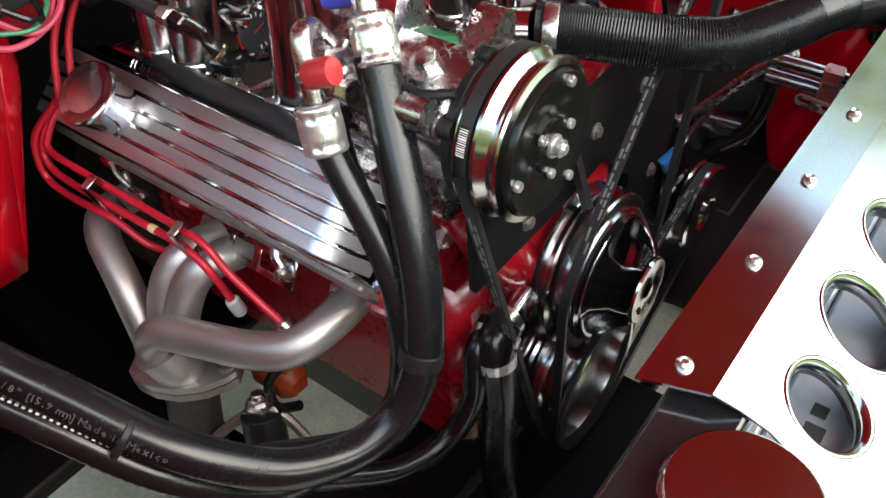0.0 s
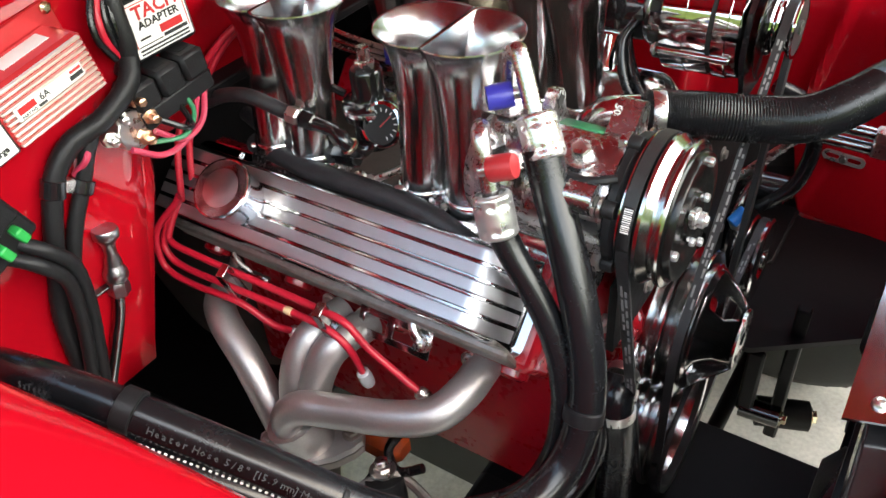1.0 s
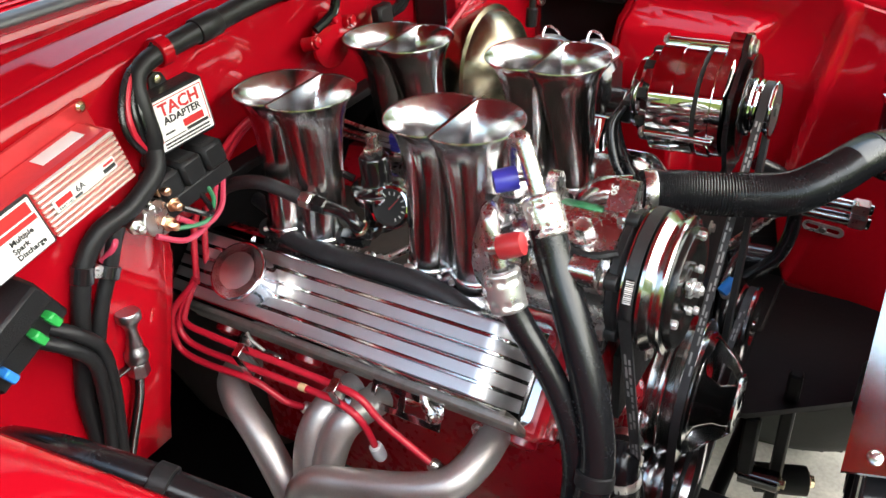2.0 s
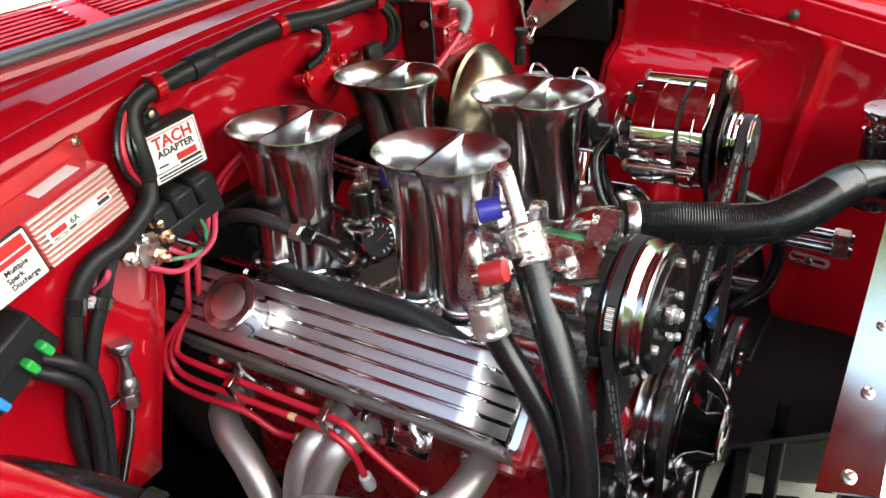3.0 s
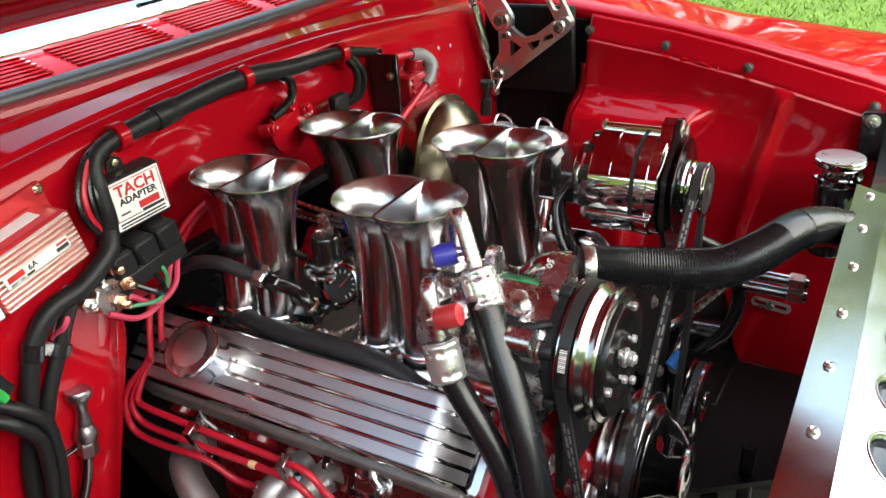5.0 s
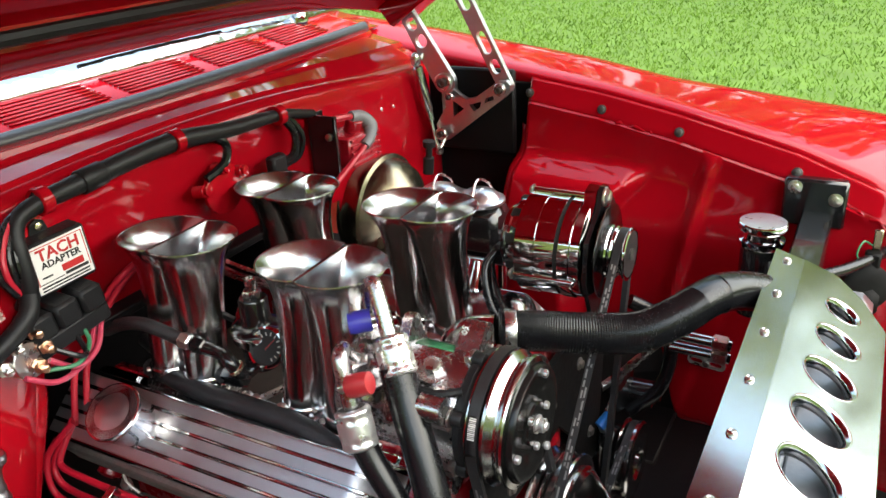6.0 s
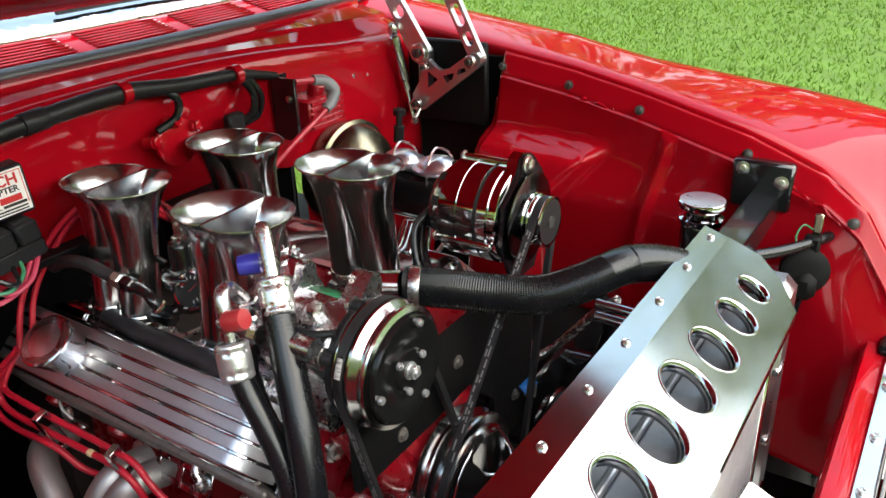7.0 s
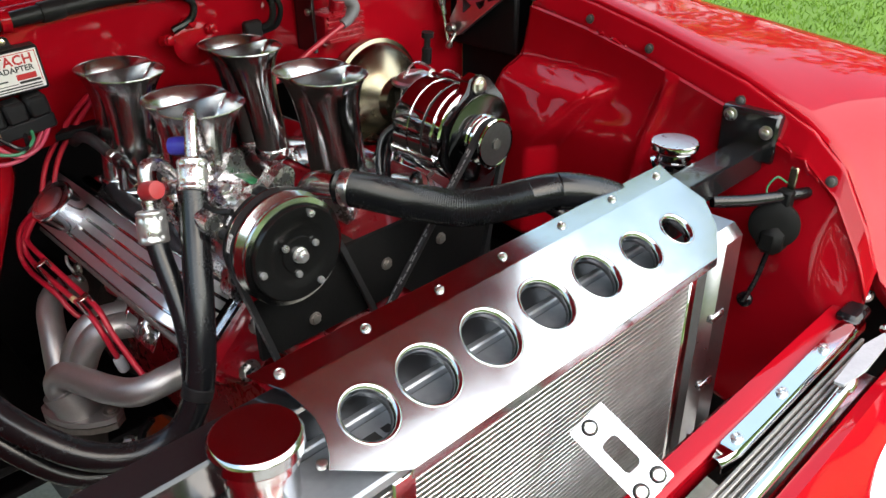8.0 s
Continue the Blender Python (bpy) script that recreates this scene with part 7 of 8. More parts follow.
def tach_adapter():
    o = thing("tach_adapter", "black tachometer adapter box with a white printed label", "adapter box", (-0.70, -0.155, 0.98))
    m = Matrix.Translation((-0.708, -0.154, 1.020)) @ pose(0, 0, 0, 4, 0, 0) @ pose(0, 0, 0, 0, 0, -6)
    part("case", Geo().box((0.0, -0.036, -0.031), (0.027, 0.038, 0.031), 0.003, m), PLASTICB, o)
    part("ear", Geo().prism([(-0.012, 0.028), (0.012, 0.028), (0.008, 0.042), (0.0, 0.046), (-0.008, 0.042)], m.translation, m.to_3x3() @ Vector((0, 1, 0)), m.to_3x3() @ Vector((0, 0, 1)), 0.004), PLASTICB, o)
    part("screw", Geo().lathe([(0.0045, 0), (0.0045, 0.003), (0.002, 0.004)], m @ Vector((0.004, 0, 0.038)), (1, 0, 0), 12), GOLDN, o)
    lb = part("label", Geo().box((0.0268, -0.0315, -0.0265), (0.0276, 0.0345, 0.0275), 0.0003, m), WHITEP, o, "white printed label")
    tm = pose(0, 0, 0, 90, 0, 90)
    text_part("lettering", "TACH", 0.0185, m @ pose(0.0279, 0.002, 0.0155) @ tm, INKR, lb)
    text_part("lettering", "ADAPTER", 0.0108, m @ pose(0.0279, 0.002, 0.0035) @ tm, INKB, lb)
    for a, b, z0, z1, mt in ((0.000, 0.026, -0.0115, -0.0035, INKR), (0.002, 0.030, -0.0165, -0.0130, INKB), (-0.028, 0.000, -0.0165, -0.0155, INKB), (-0.024, -0.012, -0.0105, -0.0085, INKB), (-0.028, 0.030, -0.0210, -0.0190, INKB), (-0.028, 0.030, -0.0245, -0.0228, INKB),
                          (-0.0295, 0.0325, 0.0245, 0.0254, INKR), (-0.0295, -0.0286, -0.017, 0.0254, INKR), (0.0316, 0.0325, -0.017, 0.0254, INKR)):
        part("print_bar", Geo().box((0.0275, a, z0), (0.0280, b, z1), 0.0001, m), mt, lb)


def relays():
    o = thing("relay_block", "three black relays in a row under the adapter box", "relay", (-0.69, -0.17, 0.94))
    m = Matrix.Translation((-0.700, -0.170, 0.960)) @ pose(0, 0, 0, 8, 0, -4)
    part("base", Geo().box((0.0, -0.046, -0.026), (0.036, 0.046, -0.004), 0.003, m), PLASTICB, o)
    for k in range(3):
        y = -0.045 + 0.0305 * k
        r = part("relay", Geo().box((0.002, y, -0.005), (0.040, y + 0.0285, 0.024), 0.004, m), PLASTICB, o)
        part("print_bar", Geo().box((0.010, y + 0.008, 0.0238), (0.028, y + 0.020, 0.0243), 0.0001, m), SATINB, r)
    part("bracket", Geo().box((-0.006, -0.062, -0.020), (-0.002, -0.040, 0.022), 0.001, m), STEEL, o)
    # solenoid terminals with their leads
    s = thing("solenoid", "copper and zinc solenoid terminals with leads below the relays", "solenoid", (-0.70, -0.225, 0.93))
    part("case", Geo().cyl((-0.705, -0.228, 0.935), (-0.668, -0.226, 0.938), 0.020, 20), STEEL, s)
    for y, z, x in ((-0.252, 0.940, -0.672), (-0.237, 0.957, -0.668), (-0.222, 0.930, -0.660), (-0.208, 0.945, -0.664), (-0.214, 0.965, -0.668)):
        part("terminal", Geo().lathe([(0.008, -0.01), (0.008, 0), (0.0045, 0.001), (0.0045, 0.012), (0.003, 0.013)], (x, y, z), (1, -0.2, 0.1), 6), COPPER if y > -0.23 else STEEL, s)
    for k, (mt, p) in enumerate(((PINKW, [(-0.655, -0.215, 0.935), (-0.648, -0.19, 0.915), (-0.652, -0.16, 0.920), (-0.668, -0.135, 0.940)]),
                                (PINKW, [(-0.655, -0.245, 0.930), (-0.650, -0.215, 0.910), (-0.655, -0.175, 0.912), (-0.670, -0.145, 0.935)]),
                                (GREENW, [(-0.655, -0.220, 0.925), (-0.645, -0.19, 0.920), (-0.655, -0.165, 0.930), (-0.668, -0.160, 0.945)]),
                                (RUBBER, [(-0.650, -0.208, 0.945), (-0.640, -0.19, 0.930), (-0.650, -0.175, 0.925), (-0.668, -0.17, 0.940)]),
                                (PINKW, [(-0.69, -0.29, 0.918), (-0.675, -0.28, 0.935), (-0.69, -0.265, 0.945)]))):
        part("lead", Geo().tube(p, 0.0032 if mt is not GREENW else 0.0026, 8, 6), mt, s)


COPPER = mat("copper_terminal", (0.62, 0.36, 0.24), 0.3, 1, 0, 0.2, 150, 0.15)


def looms():
    top = [(-0.688, -0.205, 0.985), (-0.680, -0.199, 1.010), (-0.682, -0.197, 1.040), (-0.690, -0.190, 1.068), (-0.693, -0.168, 1.083), (-0.695, -0.092, 1.090), (-0.696, 0.034, 1.096), (-0.694, 0.138, 1.086), (-0.694, 0.242, 1.079), (-0.698, 0.330, 1.060)]
    t = single("wiring_harness", Geo().tube(top, [0.010, 0.010, 0.009, 0.009, 0.010, 0.012, 0.013, 0.011, 0.009, 0.006], 14, 10, 0.0003), PLASTICB, "thick black taped wiring harness along the firewall", "wiring harness", sharp=60)
    ROOT[t.name] = Vector()
    for k in range(5):
        o = (k - 2) * 0.0045
        part("wire", Geo().tube([(-0.684 + abs(o) * 0.5, -0.205 + o, 1.005), (-0.678, -0.212 + o * 1.6, 1.03), (-0.684, -0.206 + o * 1.5, 1.055), (-0.694, -0.183 + o, 1.080), (-0.696, -0.155, 1.090 + o * 0.6)], 0.0034, 8, 6), RUBBER if k != 1 else WIRER, t)
    for y, z in ((-0.150, 1.086), (0.045, 1.096), (0.243, 1.079)):
        part("clip", Geo().lathe([(0.0145, -0.007), (0.0155, -0.006), (0.0155, 0.006), (0.0145, 0.007)], (-0.695, y, z), (0, 1, 0.02), 20), RED, t, "red painted harness clip")
    part("tape", Geo().lathe([(0.0135, -0.016), (0.0142, -0.015), (0.0142, 0.015), (0.0135, 0.016)], (-0.695, -0.085, 1.0905), (0, 1, 0.08), 18), SATINB, t)
    part("branch", Geo().tube([(-0.694, 0.10, 1.088), (-0.690, 0.125, 1.070), (-0.692, 0.120, 1.045), (-0.70, 0.09, 1.03)], 0.006, 8, 6), RUBBER, t)
    part("branch", Geo().tube([(-0.694, 0.250, 1.075), (-0.688, 0.268, 1.045), (-0.690, 0.262, 1.015), (-0.70, 0.235, 1.005)], 0.006, 8, 6), RUBBER, t)
    part("branch", Geo().tube([(-0.694, 0.265, 1.072), (-0.686, 0.282, 1.040), (-0.690, 0.274, 1.01), (-0.70, 0.25, 1.0)], 0.005, 8, 6), RUBBER, t)
    part("plug", Geo().box((-0.708, 0.215, 0.992), (-0.690, 0.248, 1.022), 0.004), PLASTICB, t)
    down = [(-0.682, -0.199, 1.003), (-0.672, -0.215, 0.983), (-0.675, -0.249, 0.962), (-0.682, -0.285, 0.952), (-0.686, -0.311, 0.928), (-0.687, -0.329, 0.889), (-0.688, -0.345, 0.840), (-0.688, -0.360, 0.790), (-0.688, -0.366, 0.72), (-0.688, -0.37, 0.66)]
    d = single("wiring_harness", Geo().tube(down, [0.0100, 0.0105, 0.0105, 0.0105, 0.0100, 0.0095, 0.0095, 0.0095, 0.009, 0.009], 14, 10, 0.0003), PLASTICB, "thick black taped wiring harness running down the firewall", "wiring harness", sharp=60)
    ROOT[d.name] = Vector()
    part("branch", Geo().tube([(-0.680, -0.262, 0.955), (-0.682, -0.275, 0.935), (-0.684, -0.288, 0.910), (-0.687, -0.311, 0.872), (-0.688, -0.330, 0.83), (-0.689, -0.346, 0.775), (-0.689, -0.353, 0.70)], 0.0078, 10, 8), PLASTICB, d)
    part("tie", Geo().lathe([(0.0108, -0.009), (0.0116, -0.008), (0.0116, 0.008), (0.0108, 0.009)], (-0.6865, -0.316, 0.919), (0, -0.4, -0.9), 16), GLOSSB, d)
    part("tie", Geo().lathe([(0.0105, -0.007), (0.0115, -0.006), (0.0115, 0.006), (0.0105, 0.007)], (-0.6845, -0.290, 0.907), (0, -0.55, -0.8), 16), GLOSSB, d)
    part("clamp", Geo().cyl((-0.70, -0.302, 0.915), (-0.680, -0.302, 0.915), 0.007, 14), STEEL, d)


def fuse_box():
    o = thing("fuse_block", "black fuse block with green and blue blade fuses", "fuse block", (-0.68, -0.40, 0.89))
    m = Matrix.Translation((-0.676, -0.400, 0.913)) @ pose(0, 0, 0, 24, 0, 0)
    part("base", Geo().box((-0.03, -0.05, -0.026), (0.012, 0.042, 0.026), 0.003, m), PLASTICB, o)
    part("upper", Geo().box((-0.02, -0.05, 0.004), (0.022, 0.040, 0.030), 0.003, m), PLASTICB, o)
    for y, mt in ((0.026, GREENP), (0.006, GREENP), (-0.034, BLUEP)):
        f = part("blade_fuse", Geo().box((0.010, y - 0.0045, -0.017), (0.025, y + 0.0045, -0.002), 0.0015, m), mt, o, "green fuse" if mt is GREENP else "blue fuse")
    for dy, dz in ((0.0, 0.0), (0.012, 0.008)):
        part("lead", Geo().tube([(-0.668, -0.385 + dy, 0.893 + dz), (-0.655, -0.370 + dy, 0.878 + dz), (-0.655, -0.354 + dy, 0.850 + dz), (-0.662, -0.352 + dy, 0.81), (-0.668, -0.358 + dy, 0.76), (-0.672, -0.370 + dy, 0.70)], 0.0072, 12, 8, 0.0003), PLASTICB, o)
    part("end_cap", Geo().cyl((-0.662, -0.458, 0.925), (-0.662, -0.436, 0.930), 0.014, 18), STEEL, o)


def dipstick():
    o = thing("transmission_dipstick", "polished billet dipstick handle on a braided steel tube", "dipstick", (-0.71, -0.30, 0.65))
    part("knob", Geo().lathe([(0.0090, 0), (0.0088, 0.004), (0.0066, 0.012), (0.0064, 0.022), (0.0090, 0.029), (0.0128, 0.033), (0.0134, 0.035), (0.0134, 0.041), (0.0122, 0.0432), (0.004, 0.044)], (-0.690, -0.275, 0.795), (0, 0.12, 0.99), 32), KNOBM, o)
    part("collar", Geo().lathe([(0.0105, 0), (0.0128, 0.003), (0.0128, 0.011), (0.0100, 0.016), (0.0088, 0.020)], (-0.690, -0.278, 0.776), (0, 0.12, 0.99), 12), KNOBM, o)
    part("nut", Geo().lathe([(0.0085, 0), (0.0118, 0.003), (0.0118, 0.014), (0.0100, 0.018)], (-0.690, -0.281, 0.757), (0, 0.12, 0.99), 6), KNOBM, o)
    part("bracket", Geo().box((-0.708, -0.312, 0.771), (-0.690, -0.270, 0.7745), 0.001), GLOSSB, o)
    part("screw", Geo().hexhead((-0.700, -0.312, 0.7735), (0, -0.6, 0.6), 0.005, 0.006), KNOBM, o)
    part("tube", Geo().tube([(-0.690, -0.283, 0.760), (-0.690, -0.292, 0.735), (-0.690, -0.311, 0.700), (-0.690, -0.335, 0.655), (-0.69, -0.35, 0.60), (-0.69, -0.36, 0.52)], 0.0066, 12, 20, 0.0004), BRAID, o, "braided steel tube")
    for q in o.children:
        q.location = (0, -0.014, 0.012)


BRAID = mat("braided_steel", (0.30, 0.30, 0.31), 0.20, 1, 0, 0.2, 900, 0.25)


def ignition_coil():
    o = thing("ignition_coil", "red ignition coil with a grey lead boot on a black bracket", "ignition coil", (-0.69, 0.40, 0.95))
    part("bracket", Geo().box((-0.705, 0.325, 0.955), (-0.655, 0.331, 1.058), 0.001), GLOSSB, o, "black bracket plate")
    part("bracket_foot", Geo().box((-0.708, 0.325, 0.955), (-0.702, 0.36, 1.058), 0.001), GLOSSB, o)
    part("screw", Geo().lathe([(0.006, 0), (0.006, 0.003), (0.003, 0.005)], (-0.668, 0.325, 1.025), (0, -1, 0), 12), STEEL, o)
    part("core", Geo().box((-0.700, 0.345, 0.968), (-0.645, 0.425, 1.020), 0.004), RED_ENGINE, o)
    for k in range(5):
        part("lamination", Geo().box((-0.648, 0.348, 0.970 + 0.010 * k), (-0.641, 0.428, 0.976 + 0.010 * k), 0.001), RED_ENGINE, o)
    part("tower", Geo().cyl((-0.668, 0.385, 1.018), (-0.660, 0.385, 1.040), 0.014, 18), RED_ENGINE, o)
    b = part("boot", Geo().tube([(-0.660, 0.375, 1.046), (-0.655, 0.398, 1.040), (-0.646, 0.408, 1.024), (-0.640, 0.392, 1.008), (-0.638, 0.375, 1.0)], [0.009, 0.011, 0.012, 0.010, 0.008], 14, 6), GREYB, o, "grey silicone boot")
    part("lead", Geo().tube([(-0.662, 0.335, 1.052), (-0.660, 0.355, 1.050), (-0.659, 0.378, 1.046)], 0.0055, 8, 5), WIRER, o)
    part("lead_down", Geo().tube([(-0.638, 0.377, 1.0), (-0.640, 0.345, 0.985), (-0.645, 0.30, 0.962), (-0.655, 0.25, 0.93), (-0.67, 0.20, 0.90)], 0.0048, 8, 6), WIRER, o)


GREYB = mat("grey_boot", (0.16, 0.16, 0.17), 0.45)


def heater_blower():
    """Red painted heater pipe stubs and round cover low on the firewall."""
    o = thing("firewall_fitting", "red painted pipe fittings on the firewall behind the stacks", "pipe fitting", (-0.70, 0.1, 0.97))
    part("pad", Geo().lathe([(0.036, 0), (0.036, 0.005), (0.031, 0.009), (0.012, 0.011)], (-0.7095, 0.125, 1.005), (1, 0, 0), 32), RED, o)
    for y, z in ((0.075, 1.015), (0.115, 1.035), (0.150, 1.020)):
        part("stub", Geo().cyl((-0.710, y, z), (-0.693, y + 0.004, z + 0.003), 0.009, 14), RED, o)
        part("nut", Geo().hexhead((-0.695, y + 0.004, z + 0.003), (1, 0.2, 0.1), 0.008, 0.007, False), RED, o)


ignition_box()
tach_adapter()
relays()
looms()
fuse_box()
dipstick()
ignition_coil()
heater_blower()


# ---- front corner and low things ----
def horn():
    o = thing("horn", "black horn with wires hanging by the inner fender", "horn", (0.10, 0.55, 0.74))
    c, ax = Vector((0.100, 0.560, 0.800)), Vector((0.35, -0.85, 0.1)).normalized()
    part("disc", Geo().lathe([(0.020, -0.03), (0.032, -0.022), (0.035, -0.008), (0.035, 0.0), (0.029, 0.004), (0.012, 0.006)], c, ax, 32), DEEPB, o)
    part("trumpet", Geo().box((0.080, 0.545, 0.756), (0.118, 0.585, 0.800), 0.010), DEEPB, o)
    part("mount", Geo().box((0.090, 0.565, 0.820), (0.112, 0.585, 0.852), 0.003), DEEPB, o)
    part("bracket", Geo().box((0.098, 0.580, 0.850), (0.110, 0.584, 0.885), 0.002), GOLD, o)
    part("lead", Geo().tube([(0.095, 0.56, 0.835), (0.080, 0.558, 0.850), (0.086, 0.57, 0.868), (0.098, 0.58, 0.86)], 0.0014, 8, 5), GREENW, o)
    part("lead", Geo().tube([(0.100, 0.556, 0.76), (0.092, 0.555, 0.71), (0.075, 0.565, 0.66)], 0.004, 8, 5), RUBBER, o)
    part("hose", Geo().tube([(0.04, 0.48, 0.845), (0.075, 0.53, 0.842), (0.114, 0.600, 0.842), (0.118, 0.618, 0.842)], 0.0085, 10, 6), RUBBER, o)
    part("grommet", Geo().lathe([(0.016, 0), (0.016, 0.006), (0.010, 0.010)], (0.120, 0.622, 0.842), (-0.2, -1, 0), 16), RUBBER, o)
    part("grommet", Geo().lathe([(0.012, 0), (0.012, 0.006), (0.008, 0.010)], (0.072, 0.580, 0.655), (0, -1, 0.2), 16), RUBBER, o)


def steering():
    o = thing("steering_pump_lines", "black power steering reservoir with hoses and fittings", "steering pump", (-0.2, 0.34, 0.6))
    part("reservoir", Geo().lathe([(0.040, 0), (0.044, 0.004), (0.044, 0.07), (0.038, 0.078)], (-0.285, 0.345, 0.60), (0.2, 0, 1), 28), GLOSSB, o)
    part("cap", Geo().lathe([(0.02, 0), (0.02, 0.018), (0.016, 0.022)], (-0.27, 0.345, 0.675), (0.2, 0, 1), 18), GLOSSB, o)
    part("arm", Geo().tube([(-0.26, 0.37, 0.63), (-0.22, 0.40, 0.66), (-0.16, 0.40, 0.735), (-0.12, 0.39, 0.775)], 0.007, 10, 6), STEEL, o, "grey tension rod")
    part("hose", Geo().tube([(-0.20, 0.40, 0.60), (-0.16, 0.42, 0.64), (-0.15, 0.44, 0.70), (-0.17, 0.43, 0.76), (-0.21, 0.41, 0.79)], 0.011, 12, 6), RUBBER, o)
    part("bracket", Geo().box((-0.215, 0.28, 0.56), (-0.205, 0.44, 0.66), 0.004), GLOSSB, o)
    part("boss", Geo().cyl((-0.23, 0.425, 0.62), (-0.17, 0.43, 0.62), 0.022, 20), GLOSSB, o)
    part("bolt", Geo().hexhead((-0.168, 0.43, 0.62), (1, 0, 0), 0.010, 0.010), GOLD, o)
    part("connector", Geo().cyl((-0.200, 0.245, 0.675), (-0.190, 0.262, 0.688), 0.008, 12), BLUEP, o, "blue hose fitting")
    part("union", Geo().lathe([(0.008, 0), (0.010, 0.002), (0.010, 0.02), (0.007, 0.024)], (-0.195, 0.258, 0.660), (0, 0.2, 1), 6), STEEL, o)
    for z in (0.795, 0.775):
        part("line", Geo().tube([(-0.13, 0.33, z), (-0.08, 0.335, z - 0.004), (-0.052, 0.341, z - 0.009)], 0.008, 10, 5), BRAID, o, "braided steel line")
        part("line_nut", Geo().lathe([(0.009, 0), (0.0115, 0.002), (0.0115, 0.018), (0.009, 0.02)], (-0.075, 0.336, z - 0.004), (1, 0.1, -0.1), 6), STEEL, o)


def underneath():
    o = thing("suspension_arm", "black control arm and damper below the engine", "suspension", (-0.45, -0.2, 0.3))
    part("arm", Geo().box((-0.44, -0.36, 0.40), (-0.28, -0.16, 0.43), 0.01), FRAMEB, o)
    part("damper", Geo().cyl((-0.40, -0.25, 0.36), (-0.44, -0.21, 0.52), 0.024, 18), SATINB, o)
    part("stud", Geo().cyl((-0.44, -0.21, 0.52), (-0.445, -0.205, 0.545), 0.008, 10), STEEL, o)
    part("nut", Geo().hexhead((-0.442, -0.208, 0.53), (-0.1, 0.1, 1), 0.011, 0.010), STEEL, o)
    part("link", Geo().tube([(-0.52, -0.30, 0.42), (-0.47, -0.24, 0.50), (-0.43, -0.20, 0.52), (-0.38, -0.19, 0.47)], 0.006, 8, 6), IRON, o)
    g = thing("starter_motor", "orange painted housing and black cable beneath the header", "starter", (-0.46, -0.13, 0.46))
    part("housing", Geo().box((-0.545, -0.155, 0.440), (-0.470, -0.110, 0.485), 0.012), ORANGE, g)
    part("cable", Geo().tube([(-0.44, -0.17, 0.56), (-0.45, -0.185, 0.535), (-0.43, -0.195, 0.52), (-0.40, -0.185, 0.535)], 0.006, 8, 6), RUBBER, g)
    c = thing("cooler_bracket", "black cooler bracket with a gold edged bolt under the fan", "bracket", (-0.1, 0.36, 0.2))
    part("strut", Geo().box((-0.105, 0.325, 0.22), (-0.085, 0.345, 0.50), 0.003, pose(0, 0, 0)), FRAMEB, c)
    part("bush", Geo().cyl((-0.13, 0.38, 0.21), (-0.05, 0.41, 0.21), 0.026, 18), FRAMEB, c)
    part("bolt", Geo().hexhead((-0.05, 0.41, 0.21), (1, 0.35, 0), 0.012, 0.012), GOLDN, c)


horn()
steering()
underneath()


# ---- far trees, seen only in the bright metal ----
def tree_line():
    """A far ring of low woods, and tall trees past the lawn."""
    rnd = random.Random(9)
    g = Geo()
    n = 140
    rows = []
    for i in range(n + 1):
        a = 2 * math.pi * i / n
        near = sm(0.1, 0.7, -math.sin(a))
        R = (34 + 3 * math.sin(a * 3)) * (1 - near) + 26 * near
        top = 9 + 3 * near + (3.5 - 2.5 * near) * (1 - 0.7 * sm(-0.3, 0.5, math.sin(a))) * math.sin(a * 5 + 1) + rnd.uniform(-1.6, 1.6) * (1 - 0.6 * near)
        rows.append([(R * math.cos(a), R * math.sin(a), 0), (R * math.cos(a), R * math.sin(a), top * 0.5), ((R + 1.5) * math.cos(a), (R + 1.5) * math.sin(a), top)])
    g.grid(rows)
    single("backdrop", g, TREES, "distant line of green and yellow trees round the lawn", "trees", kind="structure", sharp=60)


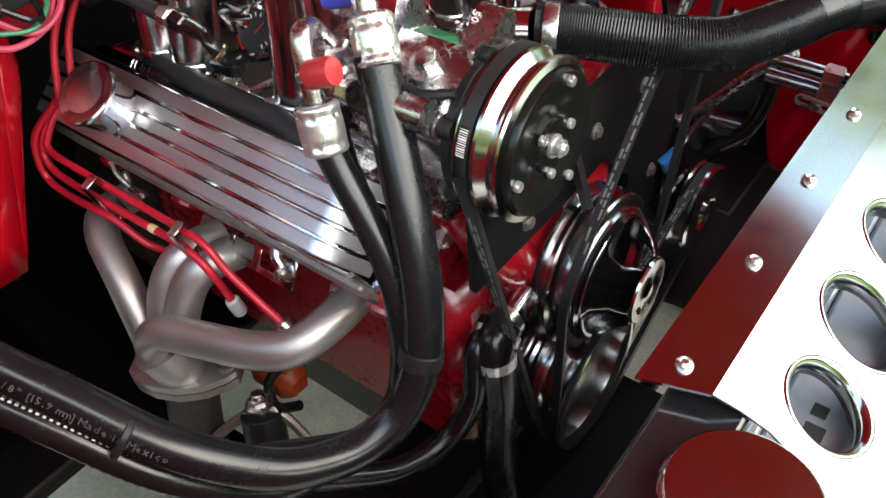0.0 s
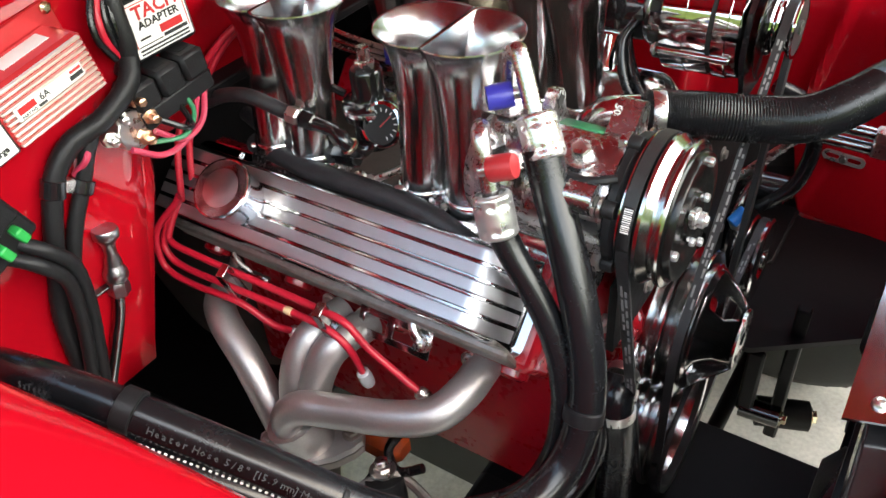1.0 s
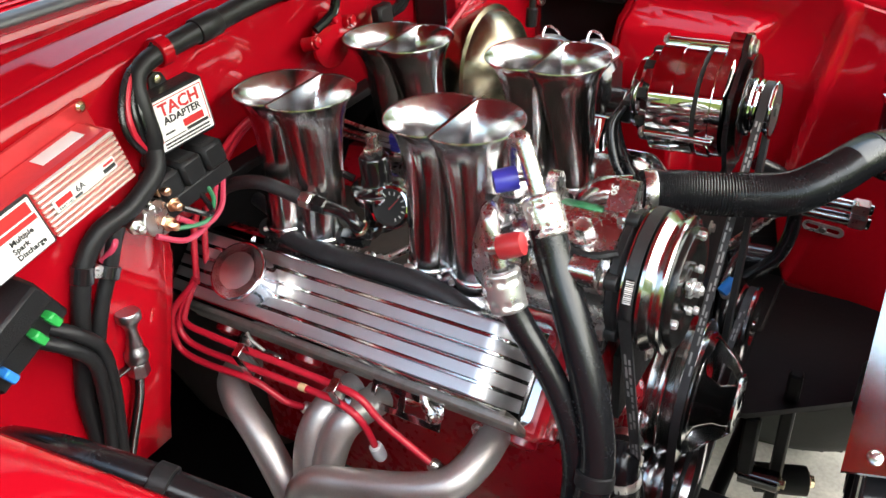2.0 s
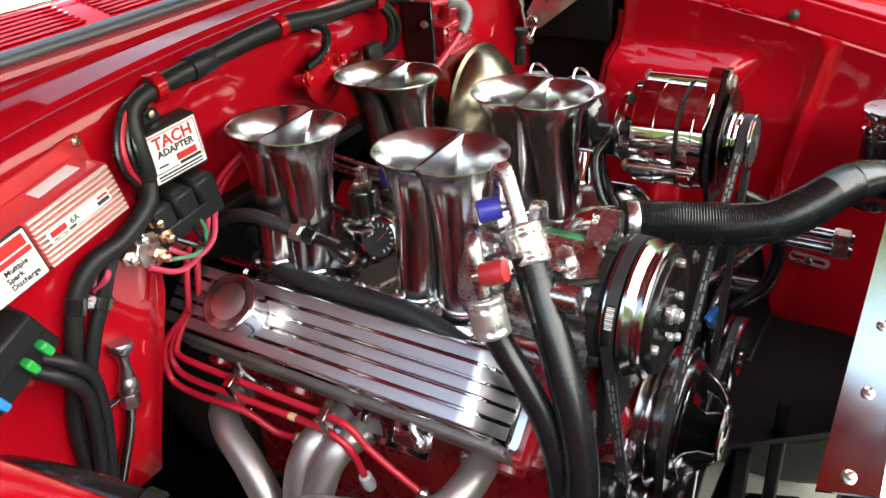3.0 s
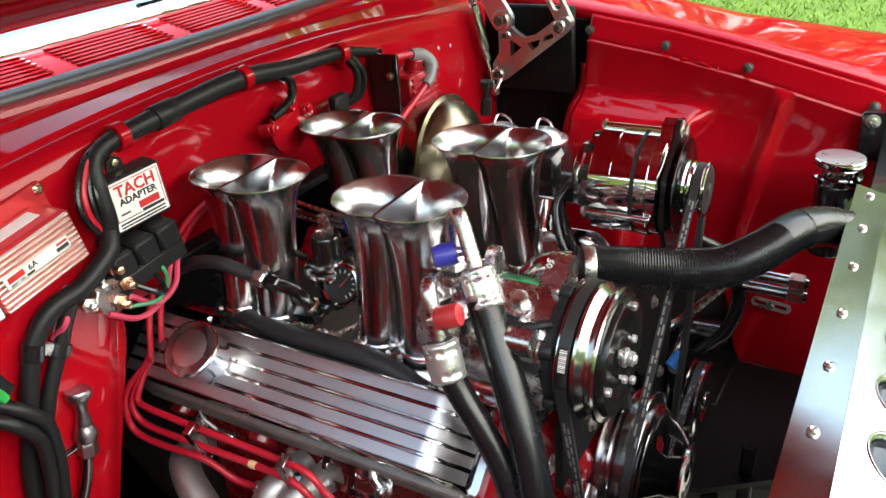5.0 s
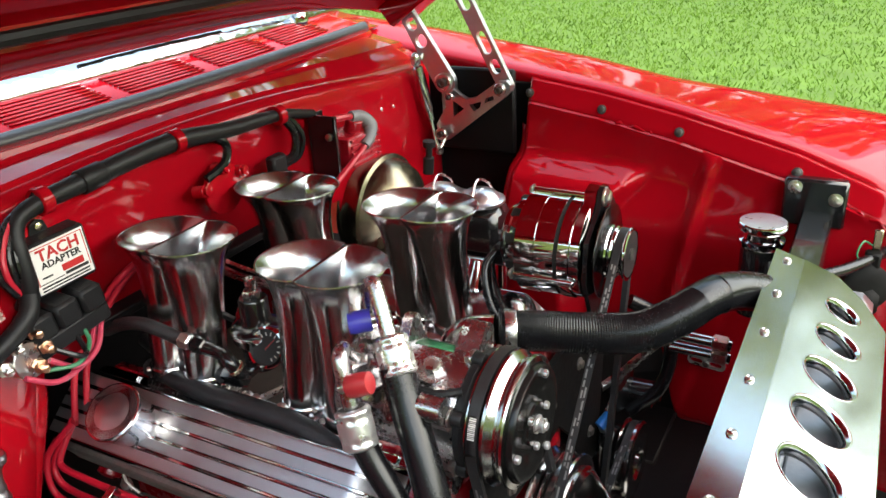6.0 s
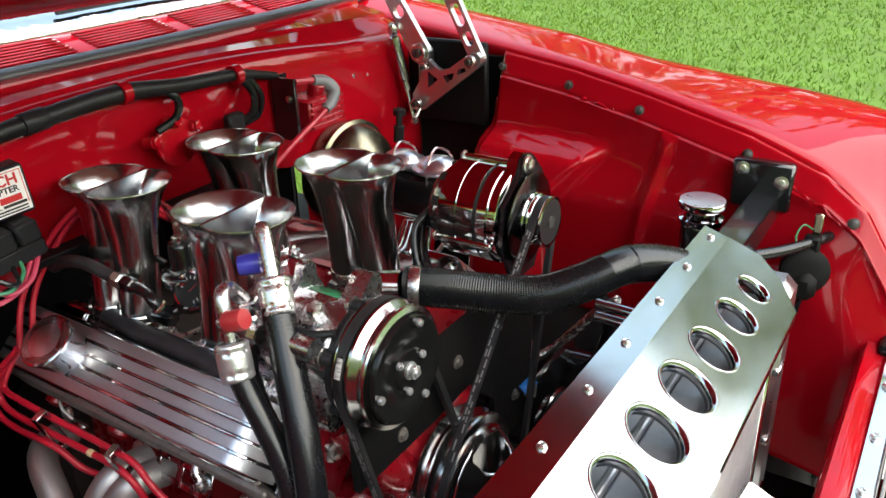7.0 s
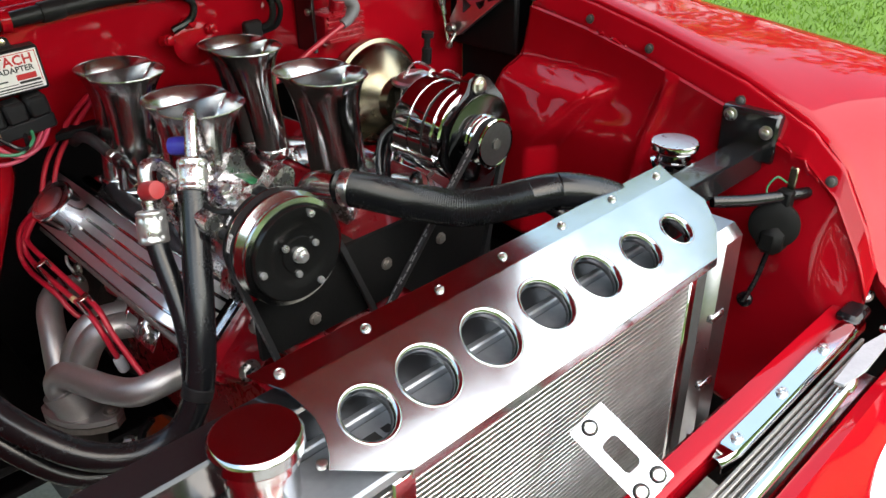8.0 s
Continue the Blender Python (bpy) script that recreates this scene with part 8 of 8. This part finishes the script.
def tree():
    """A tapered trunk with limbs, and a loose crown of leaf clumps; 12 m high, at the origin."""
    rnd = random.Random(21)
    t = thing("tree", "tall leafy tree with sunlit yellow-green foliage beyond the lawn", "tree", group="trees past the lawn")
    part("trunk", Geo().tube([(0, 0, 0), (0.1, 0.05, 2.4), (-0.05, 0.1, 5.2), (0.1, 0, 8.5)], [0.30, 0.24, 0.17, 0.07], 12, 5), BARKM, t, "", 60)
    tips = []
    for k in range(9):
        a, z0 = k * 2.4, 2.6 + 0.62 * k
        L = 3.4 - 0.22 * k
        e = (math.cos(a) * L, math.sin(a) * L, z0 + 1.6)
        part("limb", Geo().tube([(0, 0, z0), (e[0] * 0.5, e[1] * 0.5, z0 + 0.6), e], [0.10, 0.07, 0.025], 8, 4), BARKM, t, "", 60)
        tips += [e, (e[0] * 0.6, e[1] * 0.6, z0 + 1.2)]
    tips += [(0.2, 0, 9.6), (-0.6, 0.5, 9.0), (0.8, -0.6, 8.8)]
    g = Geo()
    for cx, cy, cz in tips:
        for _ in range(70):
            d = Vector((rnd.gauss(0, 1), rnd.gauss(0, 1), rnd.gauss(0, 0.8)))
            c = Vector((cx, cy, cz)) + d * 0.62
            u = Vector((rnd.gauss(0, 1), rnd.gauss(0, 1), rnd.gauss(0, 1))).normalized()
            v = u.orthogonal().normalized()
            s = rnd.uniform(0.12, 0.30)
            g.add([c - u * s, c + v * s * 0.7, c + u * s, c - v * s * 0.7], [(0, 1, 2, 3)])
    part("crown", g, LEAFM, t, "", 60, flat=True)
    return t


BARKM = mat("grey_bark", (0.12, 0.09, 0.07), 0.9, 0, 0, 0.8, 12, 0.3)
LEAFM = mat("sunlit_leaves", (0.22, 0.25, 0.035), 0.6, 0, 0, 0.2, 0.9, 0.35)
TREES = mat("far_foliage", (0.12, 0.15, 0.028), 0.9, 0, 0, 0.5, 1.2, 0.7)
tree_line()
rnd = random.Random(33)
first = tree()
first.matrix_world = pose(-1.6, 14.5, 0)
for x, y in ((-10.8, 15.8), (-6.2, 16.2), (1.9, 13.8), (5.6, 14.6)):
    copy_thing(first, pose(x, y, rnd.uniform(-1.6, 0.0), 0, 0, rnd.uniform(0, 360)))
